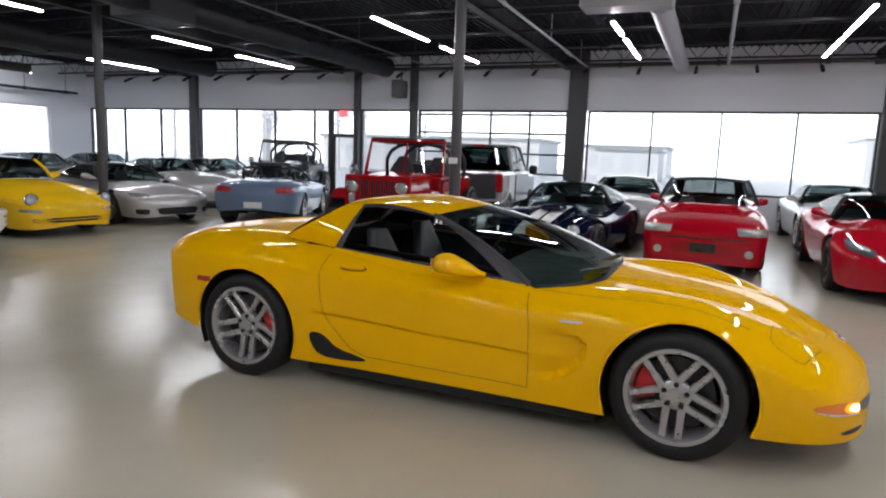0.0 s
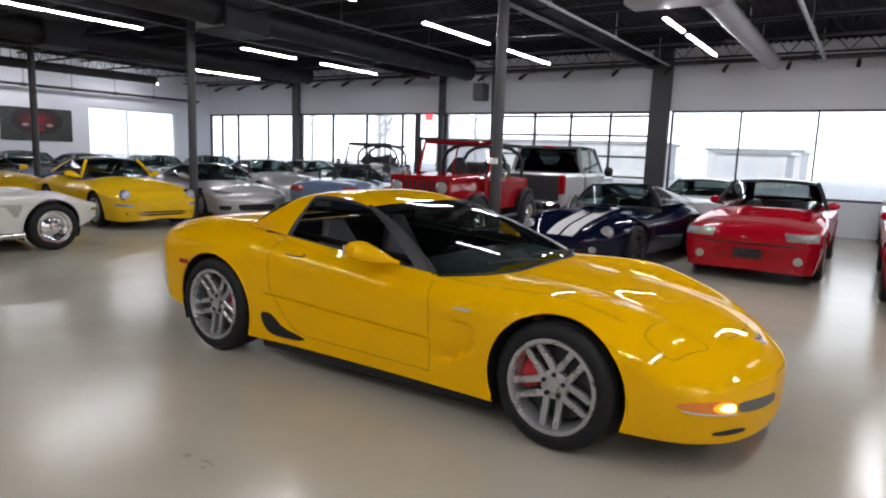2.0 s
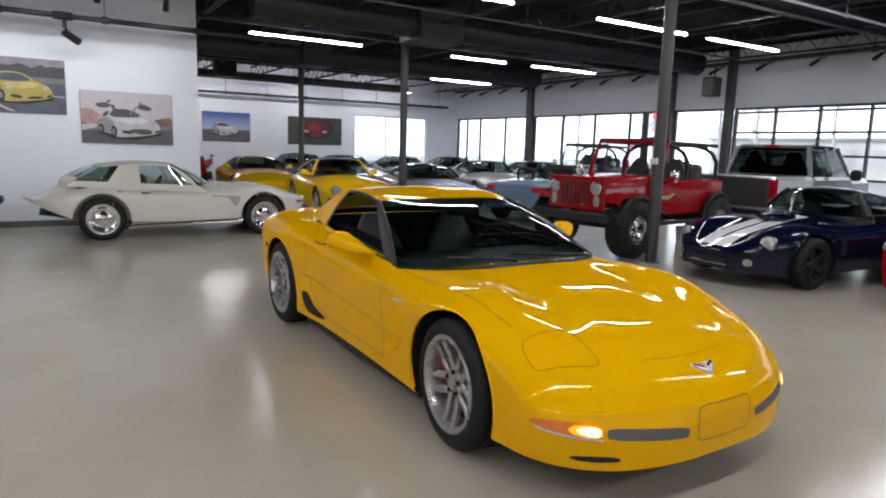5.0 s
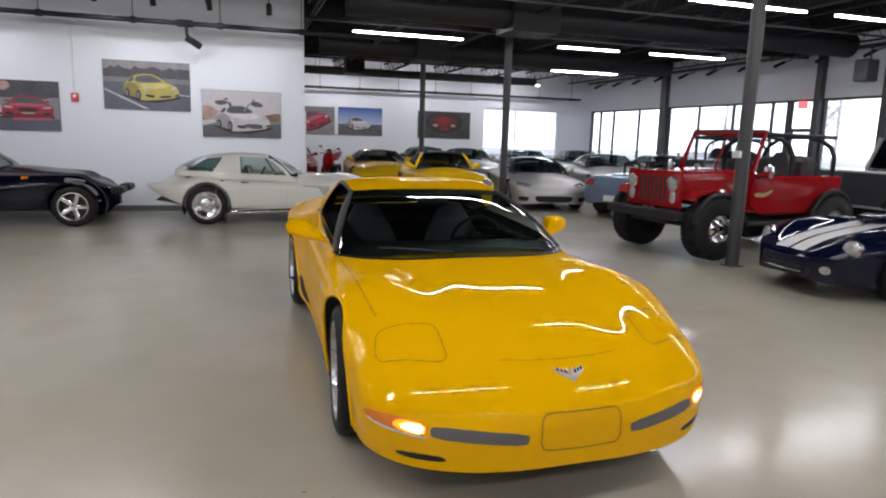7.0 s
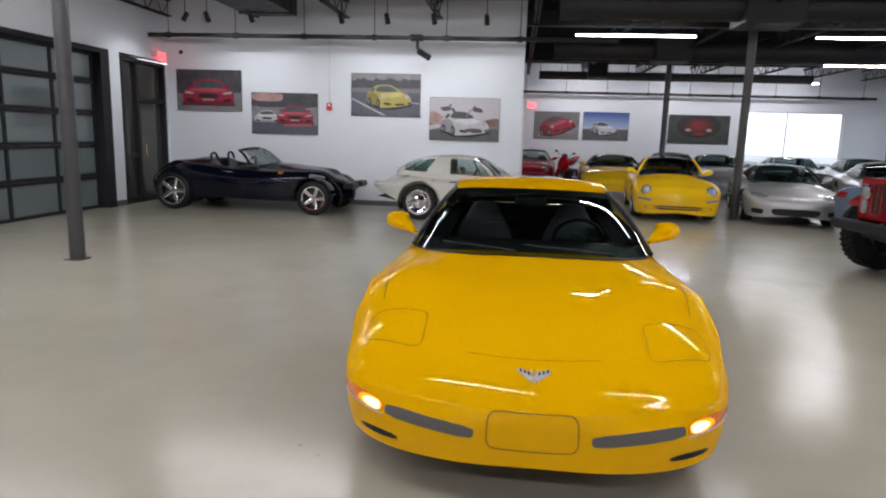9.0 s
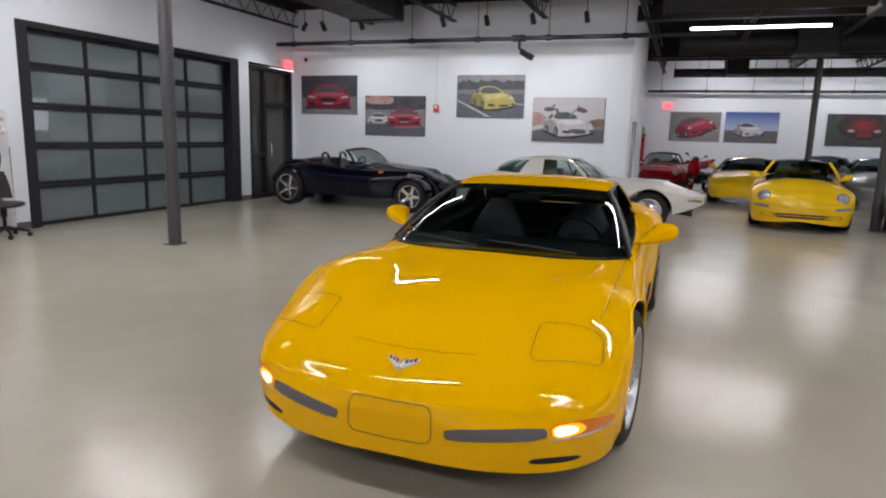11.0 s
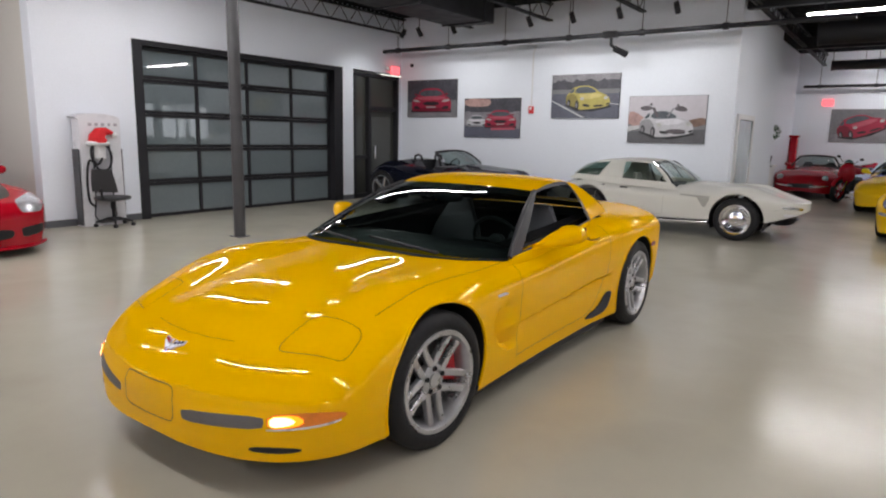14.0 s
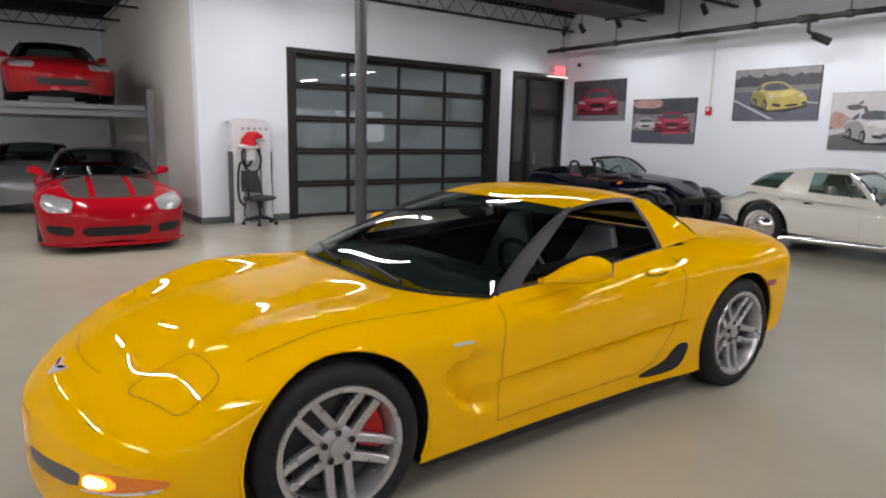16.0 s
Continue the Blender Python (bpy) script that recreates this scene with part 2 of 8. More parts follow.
    def disc(self, c, r, axis="y", n=24):
        vs = []
        for k in range(n):
            t = 2 * math.pi * k / n
            a, b = r * math.cos(t), r * math.sin(t)
            p = {"y": (a, 0, b), "z": (a, b, 0), "x": (0, a, b)}[axis]
            vs.append((c[0] + p[0], c[1] + p[1], c[2] + p[2]))
        return self.add(vs, [tuple(range(n))])

    def grid(self, P):
        """A sheet through a grid of points."""
        P = np.asarray(P, float)
        a, b = P.shape[:2]
        fs = [(i * b + j, i * b + j + 1, (i + 1) * b + j + 1, (i + 1) * b + j) for i in range(a - 1) for j in range(b - 1)]
        return self.add(P.reshape(-1, 3), fs)

    def prism(self, outline, axis, lo, hi):
        """A flat outline pushed along an axis from lo to hi."""
        n = len(outline)
        put = {"x": lambda u, v, h: (h, u, v), "y": lambda u, v, h: (u, h, v), "z": lambda u, v, h: (u, v, h)}[axis]
        vs = [put(u, v, lo) for u, v in outline] + [put(u, v, hi) for u, v in outline]
        fs = [tuple(range(n))[::-1], tuple(range(n, 2 * n))] + [(i, (i + 1) % n, n + (i + 1) % n, n + i) for i in range(n)]
        return self.add(vs, fs)

    def blob(self, c, s, n=14, power=2.6):
        """A rounded lump (superellipsoid)."""
        vs, fs = [], []
        e = 2 / power
        pw = lambda x: math.copysign(abs(x) ** e, x)
        for i in range(n + 1):
            a = math.pi * (i / n - 0.5)
            for k in range(2 * n):
                b = math.pi * k / n
                vs.append((c[0] + s[0] * pw(math.cos(a)) * pw(math.cos(b)), c[1] + s[1] * pw(math.cos(a)) * pw(math.sin(b)), c[2] + s[2] * pw(math.sin(a))))
        for i in range(n):
            for k in range(2 * n):
                fs.append((i * 2 * n + k, i * 2 * n + (k + 1) % (2 * n), (i + 1) * 2 * n + (k + 1) % (2 * n), (i + 1) * 2 * n + k))
        return self.add(vs, fs)

    def mesh(self, name, mat, sharp=34):
        me = bpy.data.meshes.new(name)
        me.from_pydata(self.v, [], self.f)
        bm = bmesh.new()
        bm.from_mesh(me)
        bmesh.ops.remove_doubles(bm, verts=bm.verts, dist=1e-5)
        bmesh.ops.recalc_face_normals(bm, faces=bm.faces)
        lim = radians(sharp)
        for f in bm.faces:
            f.smooth = True
        for e in bm.edges:
            if len(e.link_faces) == 2 and e.calc_face_angle(0) > lim:
                e.smooth = False
        bm.to_mesh(me)
        bm.free()
        me.materials.append(mat)
        return me


def part(name, sh, mat, parent=None, label="", sharp=34):
    """Links a shape as one mesh object, under a thing or a part."""
    ob = new(name, sh.mesh(name, mat, sharp) if isinstance(sh, Shape) else sh)
    if parent is not None:
        ob.parent = parent
    return tagged(ob, label)


def thing(name, label, category, group="", kind="", m=None):
    ob = tagged(new(name), label, category, group, kind)
    if m is not None:
        ob.matrix_world = m
    return ob


def solid(name, sh, mat, label, category, kind="", group=""):
    return tagged(part(name, sh, mat), label, category, group, kind)


# ---- the hall ----
NORTH, WEST, SOUTH, EAST, POSTER_X, BLOCK_Y, TOP = 17.70, -21.68, -3.57, 9.0, -10.24, 4.4, 4.42
S_END = -12.5

solid("floor", Shape().box(((WEST + EAST) / 2, (NORTH + S_END) / 2, -0.1), (EAST - WEST + 1, NORTH - S_END + 0.5, 0.2)), FLOOR, "polished pale greige epoxy concrete floor with scuffs", "floor", "structure")
solid("ceiling", Shape().box(((WEST + EAST) / 2, (NORTH + S_END) / 2, TOP + 0.1), (EAST - WEST + 1, NORTH - S_END + 0.5, 0.2)), BLACK_CEILING, "black painted metal deck ceiling", "ceiling", "structure")

wall = lambda name, c, s, mat, lab: solid(name, Shape().box(c, s), mat, lab, "wall", "structure")


def span(x0, x1, y0, y1, z0, z1):
    return ((x0 + x1) / 2, (y0 + y1) / 2, (z0 + z1) / 2), (abs(x1 - x0), abs(y1 - y0), abs(z1 - z0))


wall("wall_north_upper", *span(WEST, EAST, NORTH, NORTH + 0.25, 2.87, TOP), WHITE_WALL, "white band of wall above the shop windows")
wall("wall_north_sill", *span(-2.888, 3.801, NORTH, NORTH + 0.25, 0, 0.80), WHITE_WALL, "low white wall under the display window")
wall("wall_north_low", *span(WEST, -10.95, NORTH, NORTH + 0.25, 0, 0.3), WHITE_WALL, "low white wall under the shop windows")
wall("wall_north_east", *span(3.801, EAST, NORTH, NORTH + 0.25, 0, 2.87), GREY_WALL, "painted wall beside the display window")
wall("wall_west_north", *span(WEST - 0.25, WEST, 16.2, NORTH + 0.25, 0, TOP), WHITE_WALL, "white painted end wall")
wall("wall_west_mid", *span(WEST - 0.25, WEST, BLOCK_Y - 1.2, 12.75, 0, TOP), WHITE_WALL, "white painted end wall hung with pictures")
wall("wall_west_over", *span(WEST - 0.25, WEST, 12.75, 16.2, 2.82, TOP), WHITE_WALL, "white wall over the end window")
wall("wall_west_under", *span(WEST - 0.25, WEST, 12.75, 16.2, 0, 0.9), WHITE_WALL, "white wall under the end window")
wall("wall_poster", *span(POSTER_X - 0.2, POSTER_X, SOUTH, BLOCK_Y, 0, TOP), WHITE_WALL, "white painted wall hung with car pictures")
wall("wall_block_north", *span(-14.65, POSTER_X - 0.2, BLOCK_Y - 0.2, BLOCK_Y, 0, TOP), WHITE_WALL, "white painted return wall with a door")
wall("wall_block_recess", *span(WEST, -14.65, BLOCK_Y - 0.75, BLOCK_Y - 0.55, 0, TOP), WHITE_WALL, "white painted recessed wall")
wall("wall_south_west", *span(-8.49, -8.11, SOUTH - 0.25, SOUTH, 0, 3.02), WHITE_WALL, "white wall between the door and the shutter door")
wall("wall_south_corner", *span(POSTER_X - 0.2, -10.12, SOUTH - 0.25, SOUTH, 0, 2.96), WHITE_WALL, "white wall in the corner")
wall("wall_south_over", *span(POSTER_X - 0.2, -1.66, SOUTH - 0.25, SOUTH, 3.02, TOP), WHITE_WALL, "white wall over the shutter door")
wall("wall_south_east", *span(-3.2, -1.66, SOUTH - 0.25, SOUTH, 0, 3.02), WHITE_WALL, "white wall beside the shutter door")
wall("wall_bay_west", *span(-1.94, -1.66, S_END, SOUTH - 0.25, 0, TOP), GREY_WALL, "pale grey side wall of the lift bay")
wall("wall_bay_south", *span(-1.94, EAST, S_END - 0.25, S_END, 0, TOP), WHITE_WALL, "white back wall of the lift bay")
wall("wall_east", *span(EAST, EAST + 0.25, S_END, NORTH + 0.25, 0, TOP), GREY_WALL, "plain painted wall")
wall("wall_behind_shutter", *span(POSTER_X, -1.94, SOUTH - 0.9, SOUTH - 0.7, 0, TOP), GREY_WALL, "plain wall behind the shutter door")

for c, s in (span(POSTER_X, POSTER_X + 0.012, SOUTH + 0.02, BLOCK_Y, 0, 0.11), span(-8.49, -8.11, SOUTH, SOUTH + 0.012, 0, 0.11), span(-3.2, -1.66, SOUTH, SOUTH + 0.012, 0, 0.11), span(-1.66, -1.648, S_END, SOUTH, 0, 0.11), span(-14.65, POSTER_X, BLOCK_Y, BLOCK_Y + 0.012, 0, 0.11)):
    solid("baseboard", Shape().box(c, s, 0, 0.004), BASE_TRIM, "grey rubber baseboard along the wall", "baseboard", "structure")


# shop windows of the north side
def window(name, x0, x1, z0, z1, bars, rails=(), bar=0.06, label="tall shop window in a dark metal frame"):
    w = thing(name, label, "window", "", "structure")
    y = NORTH + 0.06
    edge = Shape()
    for c, s in (span(x0, x1, y - 0.05, y + 0.05, z0, z0 + bar), span(x0, x1, y - 0.05, y + 0.05, z1 - bar, z1)):
        edge.box(c, s)
    for xx in (x0 + bar / 2, x1 - bar / 2):
        edge.box((xx, y, (z0 + z1) / 2), (bar, 0.1, z1 - z0 - 2 * bar))
    part("window_frame", edge, GREY_STEEL, w)
    xs = [x0 + bar, *bars, x1 - bar]
    for b in bars:
        part("mullion", Shape().box((b, y, (z0 + z1) / 2), (bar * 0.8, 0.09, z1 - z0 - 2 * bar)), GREY_STEEL, w)
    for r in rails:
        part("rail", Shape().box(((x0 + x1) / 2, y, r), (x1 - x0 - 2 * bar, 0.085, bar * 0.9)), GREY_STEEL, w)
    for a, b in zip(xs, xs[1:]):
        p = part("pane", Shape().box(((a + b) / 2, y + 0.015, (z0 + z1) / 2), (b - a, 0.008, z1 - z0 - 2 * bar)), PANE, w)
        p.visible_shadow = False
    return w


window("window_1", WEST + 0.13, -16.53, 0.3, 2.87, (-20.808, -19.819, -18.064))
window("window_2", -16.248, -10.95, 0.3, 2.87, (-14.663, -13.089, -11.546))
window("window_3", -9.83, -8.095, 0.0, 2.87, ())
window("window_4", -2.868, 3.781, 0.80, 2.87, (-1.214, 0.431, 2.106), bar=0.05, label="wide display window in a thin dark frame")
window("shutter_window", -7.873, -3.393, 0.0, 2.87, (-6.733, -5.613, -4.473), (0.57, 1.12, 1.66, 2.22, 2.74), label="glazed sectional shutter door in a dark frame")
d = thing("door_1", "glazed shop door in a dark metal frame", "door", "", "structure")
f = Shape()
for c, s in (span(-10.95, -10.839, NORTH, NORTH + 0.1, 0, 2.87), span(-9.972, -9.83, NORTH, NORTH + 0.1, 0, 2.87), span(-10.839, -9.972, NORTH, NORTH + 0.1, 2.0, 2.1), span(-10.839, -9.972, NORTH, NORTH + 0.1, 2.81, 2.87), span(-10.839, -9.972, NORTH, NORTH + 0.1, 0.0, 0.25), span(-10.839, -10.759, NORTH + 0.02, NORTH + 0.08, 0.25, 2.0), span(-10.052, -9.972, NORTH + 0.02, NORTH + 0.08, 0.25, 2.0)):
    f.box(c, s)
part("door_frame", f, GREY_STEEL, d)
p = part("pane", Shape().box(*span(-10.759, -10.052, NORTH + 0.045, NORTH + 0.053, 0.25, 2.0)), PANE, d)
q = part("pane", Shape().box(*span(-10.839, -9.972, NORTH + 0.045, NORTH + 0.053, 2.1, 2.81)), PANE, d)
p.visible_shadow = q.visible_shadow = False
part("door_handle", Shape().tube([(-10.093, NORTH - 0.05, 0.9), (-10.093, NORTH - 0.05, 1.3)], 0.014), CHROME, d)
solid("exit_sign", Shape().box((-10.405, NORTH - 0.06, 2.72), (0.3, 0.05, 0.19), 0, 0.008), EXIT_RED, "lit red exit sign over the shop door", "exit sign")
w = thing("window_5", "end window with a white frame", "window", "", "structure")
f = Shape()
for c, s in (span(WEST - 0.12, WEST - 0.04, 12.75, 16.2, 0.9, 0.96), span(WEST - 0.12, WEST - 0.04, 12.75, 16.2, 2.76, 2.82), span(WEST - 0.12, WEST - 0.04, 12.75, 12.81, 0.96, 2.76), span(WEST - 0.12, WEST - 0.04, 16.14, 16.2, 0.96, 2.76), span(WEST - 0.12, WEST - 0.04, 14.2, 14.25, 0.96, 2.76)):
    f.box(c, s)
part("window_frame", f, WHITE_WALL, w)
p = part("pane", Shape().box(*span(WEST - 0.09, WEST - 0.08, 12.81, 16.14, 0.96, 2.76)), PANE, w)
p.visible_shadow = False

# posts
def post(name, x, y, r, h, lab):
    t = thing(name, lab, "post", "steel posts", "structure")
    part("shaft", Shape().lathe([(r, 0.0), (r, h)], 20, (x, y, 0), "z"), GREY_STEEL, t)
    part("foot_plate", Shape().box((x, y, 0.006), (2.4 * r, 2.4 * r, 0.012)), GREY_STEEL, t)
    return t


post("post_1", -3.308, 9.348, 0.085, TOP, "round dark grey steel post")
post("post_2", -3.176, -0.833, 0.085, TOP, "round dark grey steel post")
post("post_3", -10.441, 8.995, 0.085, TOP, "round dark grey steel post")
post("post_4", -16.714, 8.742, 0.085, TOP, "round dark grey steel post")
t = thing("outlet_box", "small white outlet box on the steel post", "outlet")
part("box_body", Shape().box((-3.308, 9.243, 1.48), (0.13, 0.05, 0.09), 0, 0.006), PLATE_WHITE, t)
for x, wd, h in ((-16.389, 0.28, TOP), (-9.901, 0.17, TOP), (-7.984, 0.2, TOP), (-3.141, 0.48, TOP), (3.942, 0.3, TOP)):
    solid("column", Shape().box((x, NORTH - 0.08, h / 2), (wd, 0.2, h), 0, 0.01), GREY_STEEL, "dark grey steel column in the window wall", "column", "structure", "window wall columns")

# garage shutter of the south side
t = thing("shutter_door", "black sectional shutter door with grey frosted panes", "shutter door", "", "structure")
f = Shape()
f.box(*span(-3.36, -3.2, SOUTH - 0.25, SOUTH + 0.03, 0, 3.02)).box(*span(-8.11, -7.85, SOUTH - 0.25, SOUTH + 0.03, 0, 3.02)).box(*span(-7.85, -3.36, SOUTH - 0.25, SOUTH + 0.03, 2.93, 3.02))
part("door_frame", f, BLACK_STEEL, t)
cols = [-3.36, -4.47, -5.6, -6.73, -7.85]
rows = [0.0, 0.62, 1.22, 1.81, 2.40, 2.93]
for z0, z1 in zip(rows, rows[1:]):
    s = Shape()
    s.box(*span(-7.85, -3.36, SOUTH - 0.2, SOUTH - 0.13, z0 + 0.003, z0 + 0.06)).box(*span(-7.85, -3.36, SOUTH - 0.2, SOUTH - 0.13, z1 - 0.06, z1 - 0.003))
    for c in cols:
        s.box((min(max(c, -7.82), -3.39), SOUTH - 0.165, (z0 + z1) / 2), (0.06, 0.07, z1 - z0 - 0.12))
    part("panel_frame", s, BLACK_STEEL, t)
    for a, b in zip(cols, cols[1:]):
        part("pane", Shape().box(*span(a - 0.03, b + 0.03, SOUTH - 0.17, SOUTH - 0.16, z0 + 0.06, z1 - 0.06)), FROSTED, t)
t = thing("door_2", "dark glazed door with a side light in a black frame", "door", "", "structure")
f = Shape()
for c, s in (span(-10.12, -10.04, SOUTH - 0.2, SOUTH + 0.02, 0, 2.96), span(-8.57, -8.49, SOUTH - 0.2, SOUTH + 0.02, 0, 2.96), span(-10.04, -8.57, SOUTH - 0.2, SOUTH + 0.02, 2.88, 2.96), span(-9.1, -9.0, SOUTH - 0.19, SOUTH + 0.01, 0, 2.88), span(-10.04, -9.1, SOUTH - 0.18, SOUTH, 2.1, 2.2), span(-9.0, -8.57, SOUTH - 0.18, SOUTH, 0.95, 1.03), span(-10.04, -8.57, SOUTH - 0.18, SOUTH - 0.01, 0, 0.12)):
    f.box(c, s)
part("door_frame", f, BLACK_STEEL, t)
part("pane", Shape().box(*span(-10.04, -9.1, SOUTH - 0.1, SOUTH - 0.09, 0.12, 2.88)), DARK_GLASS, t)
part("pane", Shape().box(*span(-9.0, -8.57, SOUTH - 0.1, SOUTH - 0.09, 0.12, 2.88)), DARK_GLASS, t)
part("door_handle", Shape().tube([(-9.2, SOUTH + 0.05, 0.95), (-9.2, SOUTH + 0.05, 1.25)], 0.014), CHROME, t)
t = thing("exit_sign", "lit red exit sign on a bracket over the dark door", "exit sign")
part("sign_body", Shape().box((-9.85, SOUTH + 0.12, 3.09), (0.3, 0.04, 0.2), 0, 0.008), EXIT_RED, t)
part("bracket", Shape().box((-9.66, SOUTH + 0.06, 3.13), (0.14, 0.1, 0.08), 0, 0.01), PLATE_WHITE, t)

# strip lamps
def strip_lamp(x, y0, y1, z=3.71):
    t = thing("strip_lamp", "slim black strip lamp with a lit white diffuser under the ceiling", "strip lamp", "ceiling strip lamps")
    part("housing", Shape().box((x, (y0 + y1) / 2, z + 0.05), (0.065, y1 - y0, 0.05), 0, 0.006), BLACK_STEEL, t)
    a, b, lo, hi = y0 + 0.01, y1 - 0.01, z - 0.002, z + 0.024
    part("diffuser", Shape().grid([[(x - 0.027, a, hi), (x - 0.027, b, hi)], [(x - 0.024, a, lo), (x - 0.024, b, lo)], [(x + 0.024, a, lo), (x + 0.024, b, lo)], [(x + 0.027, a, hi), (x + 0.027, b, hi)]]), LAMP, t)
    for yy in (y0 + 0.25, y1 - 0.25):
        part("hanger", Shape().tube([(x, yy, z + 0.07), (x, yy, TOP)], 0.006, 6), BLACK_STEEL, t)


# column 5.747 lies out of view, its lamps a guess
# columns -3.151 and 0.417 are unseen lamps, added to brighten the south wall
for x, runs in ((-20.193, ((5.513, 7.733), (9.247, 10.962), (12.472, 14.522),)), (-14.946, ((12.372, 14.672),)), (-10.284, ((5.413, 7.834), (10.155, 11.769), (12.622, 14.822),)), (-4.929, ((-0.9, 2.1), (5.413, 7.834), (9.55, 11.769), (12.372, 14.622),)), (-1.303, ((-1.45, 1.1), (6.1, 8.6), (10.76, 11.921), (12.272, 14.622),)), (2.159, ((-5.283, -2.861), (-1.247, 1.175), (2.184, 4.605), (6.22, 8.641), (10.458, 12.672), (12.872, 14.972),)), (-3.151, ((-2.76, -0.54),)), (0.417, ((-3.366, -1.146),)), (5.747, ((-8.613, -6.191), (-5.081, -2.659), (-1.247, 1.175), (2.991, 5.413), (7.027, 9.449), (11.063, 13.472),))):
    for a, b in runs:
        strip_lamp(x, a, b)


# ---- outside ----
HAZE = glow("bright_overcast_distance", (0.95, 0.96, 1.0), 1.6)
HAZE.cycles.emission_sampling = "NONE"
# outdoor surfaces are coloured pale, standing in for haze and overexposure
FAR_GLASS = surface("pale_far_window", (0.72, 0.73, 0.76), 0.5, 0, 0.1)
PALE_GROUND = surface("pale_wet_car_park", (0.62, 0.62, 0.63), 0.6, 0, 0.12, 0.3, 6, 0.2)
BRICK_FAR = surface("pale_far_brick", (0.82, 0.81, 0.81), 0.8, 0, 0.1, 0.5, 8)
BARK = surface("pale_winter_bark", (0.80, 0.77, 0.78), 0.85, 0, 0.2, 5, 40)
solid("ground", Shape().add([(-400, NORTH + 0.3, -0.12), (400, NORTH + 0.3, -0.12), (400, 600, -0.12), (-400, 600, -0.12)], [(0, 1, 2, 3)]).add([(-400, -300, -0.12), (WEST - 0.3, -300, -0.12), (WEST - 0.3, NORTH + 0.3, -0.12), (-400, NORTH + 0.3, -0.12)], [(0, 1, 2, 3)]), PALE_GROUND, "pale wet car park outside the windows", "ground", "structure")
solid("backdrop", Shape().box((-20, 110, 20), (260, 1, 60)).box((-120, 20, 20), (1, 200, 60)), HAZE, "bright overcast sky and haze far outside", "backdrop", "structure")


def far_building(x, y, w, h, d, storeys, lab):
    b = thing("office_building", lab, "building", "far buildings")
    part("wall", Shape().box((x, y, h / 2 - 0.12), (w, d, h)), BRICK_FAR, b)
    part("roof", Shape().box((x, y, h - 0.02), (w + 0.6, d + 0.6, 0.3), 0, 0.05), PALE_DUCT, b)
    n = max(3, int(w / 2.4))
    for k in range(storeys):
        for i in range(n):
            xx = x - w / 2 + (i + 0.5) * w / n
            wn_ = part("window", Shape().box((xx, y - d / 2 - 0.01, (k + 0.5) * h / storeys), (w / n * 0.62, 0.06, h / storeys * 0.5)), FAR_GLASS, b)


far_building(-9.0, 80, 9, 3.2, 10, 1, "pale low shop building far across the car park")
far_building(-27, 64, 24, 3.3, 8, 1, "long pale low building across the car park")
far_building(-6.5, 60, 5.0, 2.6, 6, 1, "small grey kiosk beyond the car park")
far_building(26, 92, 20, 5, 12, 2, "pale two-storey building far across the road")
rng = random.Random(7)


def bare_tree(x, y, h):
    t = thing("bare_tree", "bare grey winter tree beyond the car park", "tree", "bare trees")
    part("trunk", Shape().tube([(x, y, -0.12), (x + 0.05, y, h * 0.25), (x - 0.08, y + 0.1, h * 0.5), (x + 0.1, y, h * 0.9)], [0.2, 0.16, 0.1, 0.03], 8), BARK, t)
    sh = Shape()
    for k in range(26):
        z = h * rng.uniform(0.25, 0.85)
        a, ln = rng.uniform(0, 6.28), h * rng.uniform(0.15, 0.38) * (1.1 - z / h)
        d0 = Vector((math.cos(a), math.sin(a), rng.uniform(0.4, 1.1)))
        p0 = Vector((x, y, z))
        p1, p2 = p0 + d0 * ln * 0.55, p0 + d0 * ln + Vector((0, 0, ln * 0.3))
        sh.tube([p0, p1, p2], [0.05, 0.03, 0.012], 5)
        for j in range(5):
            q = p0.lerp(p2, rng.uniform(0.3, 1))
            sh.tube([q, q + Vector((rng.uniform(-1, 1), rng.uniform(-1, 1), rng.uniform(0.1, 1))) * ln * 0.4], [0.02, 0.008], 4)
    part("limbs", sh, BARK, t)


for x, y, h in ((-34, 44, 8.5), (-29, 47, 9.5), (-39, 50, 10), (-46, 46, 9), (-31, 55, 10), (-36, 58, 9), (-43, 56, 11), (-26, 58, 9.5), (-50, 52, 10)):
    bare_tree(x, y, h)


# ---- cars ----
def smooth_curve(tab):
    """A monotone cubic through a few (x, value) stations."""
    tab = sorted(tab)
    X, Y = np.array([a for a, _ in tab], float), np.array([b for _, b in tab], float)
    h, d = np.diff(X), np.diff(Y) / np.diff(X)
    m = np.zeros(len(X))
    m[0], m[-1] = d[0], d[-1]
    for i in range(1, len(X) - 1):
        if d[i - 1] * d[i] > 0:
            m[i] = 2 * d[i - 1] * d[i] / (d[i - 1] + d[i])

    def at(x):
        x = np.clip(np.asarray(x, float), X[0], X[-1])
        i = np.clip(np.searchsorted(X, x) - 1, 0, len(X) - 2)
        t = (x - X[i]) / h[i]
        return (2 * t**3 - 3 * t**2 + 1) * Y[i] + (t**3 - 2 * t**2 + t) * h[i] * m[i] + (3 * t**2 - 2 * t**3) * Y[i + 1] + (t**3 - t**2) * h[i] * m[i + 1]

    return at


def step(a, b, x):
    t = np.clip((x - a) / (b - a), 0, 1)
    return t**3 * (t * (6 * t - 15) + 10)


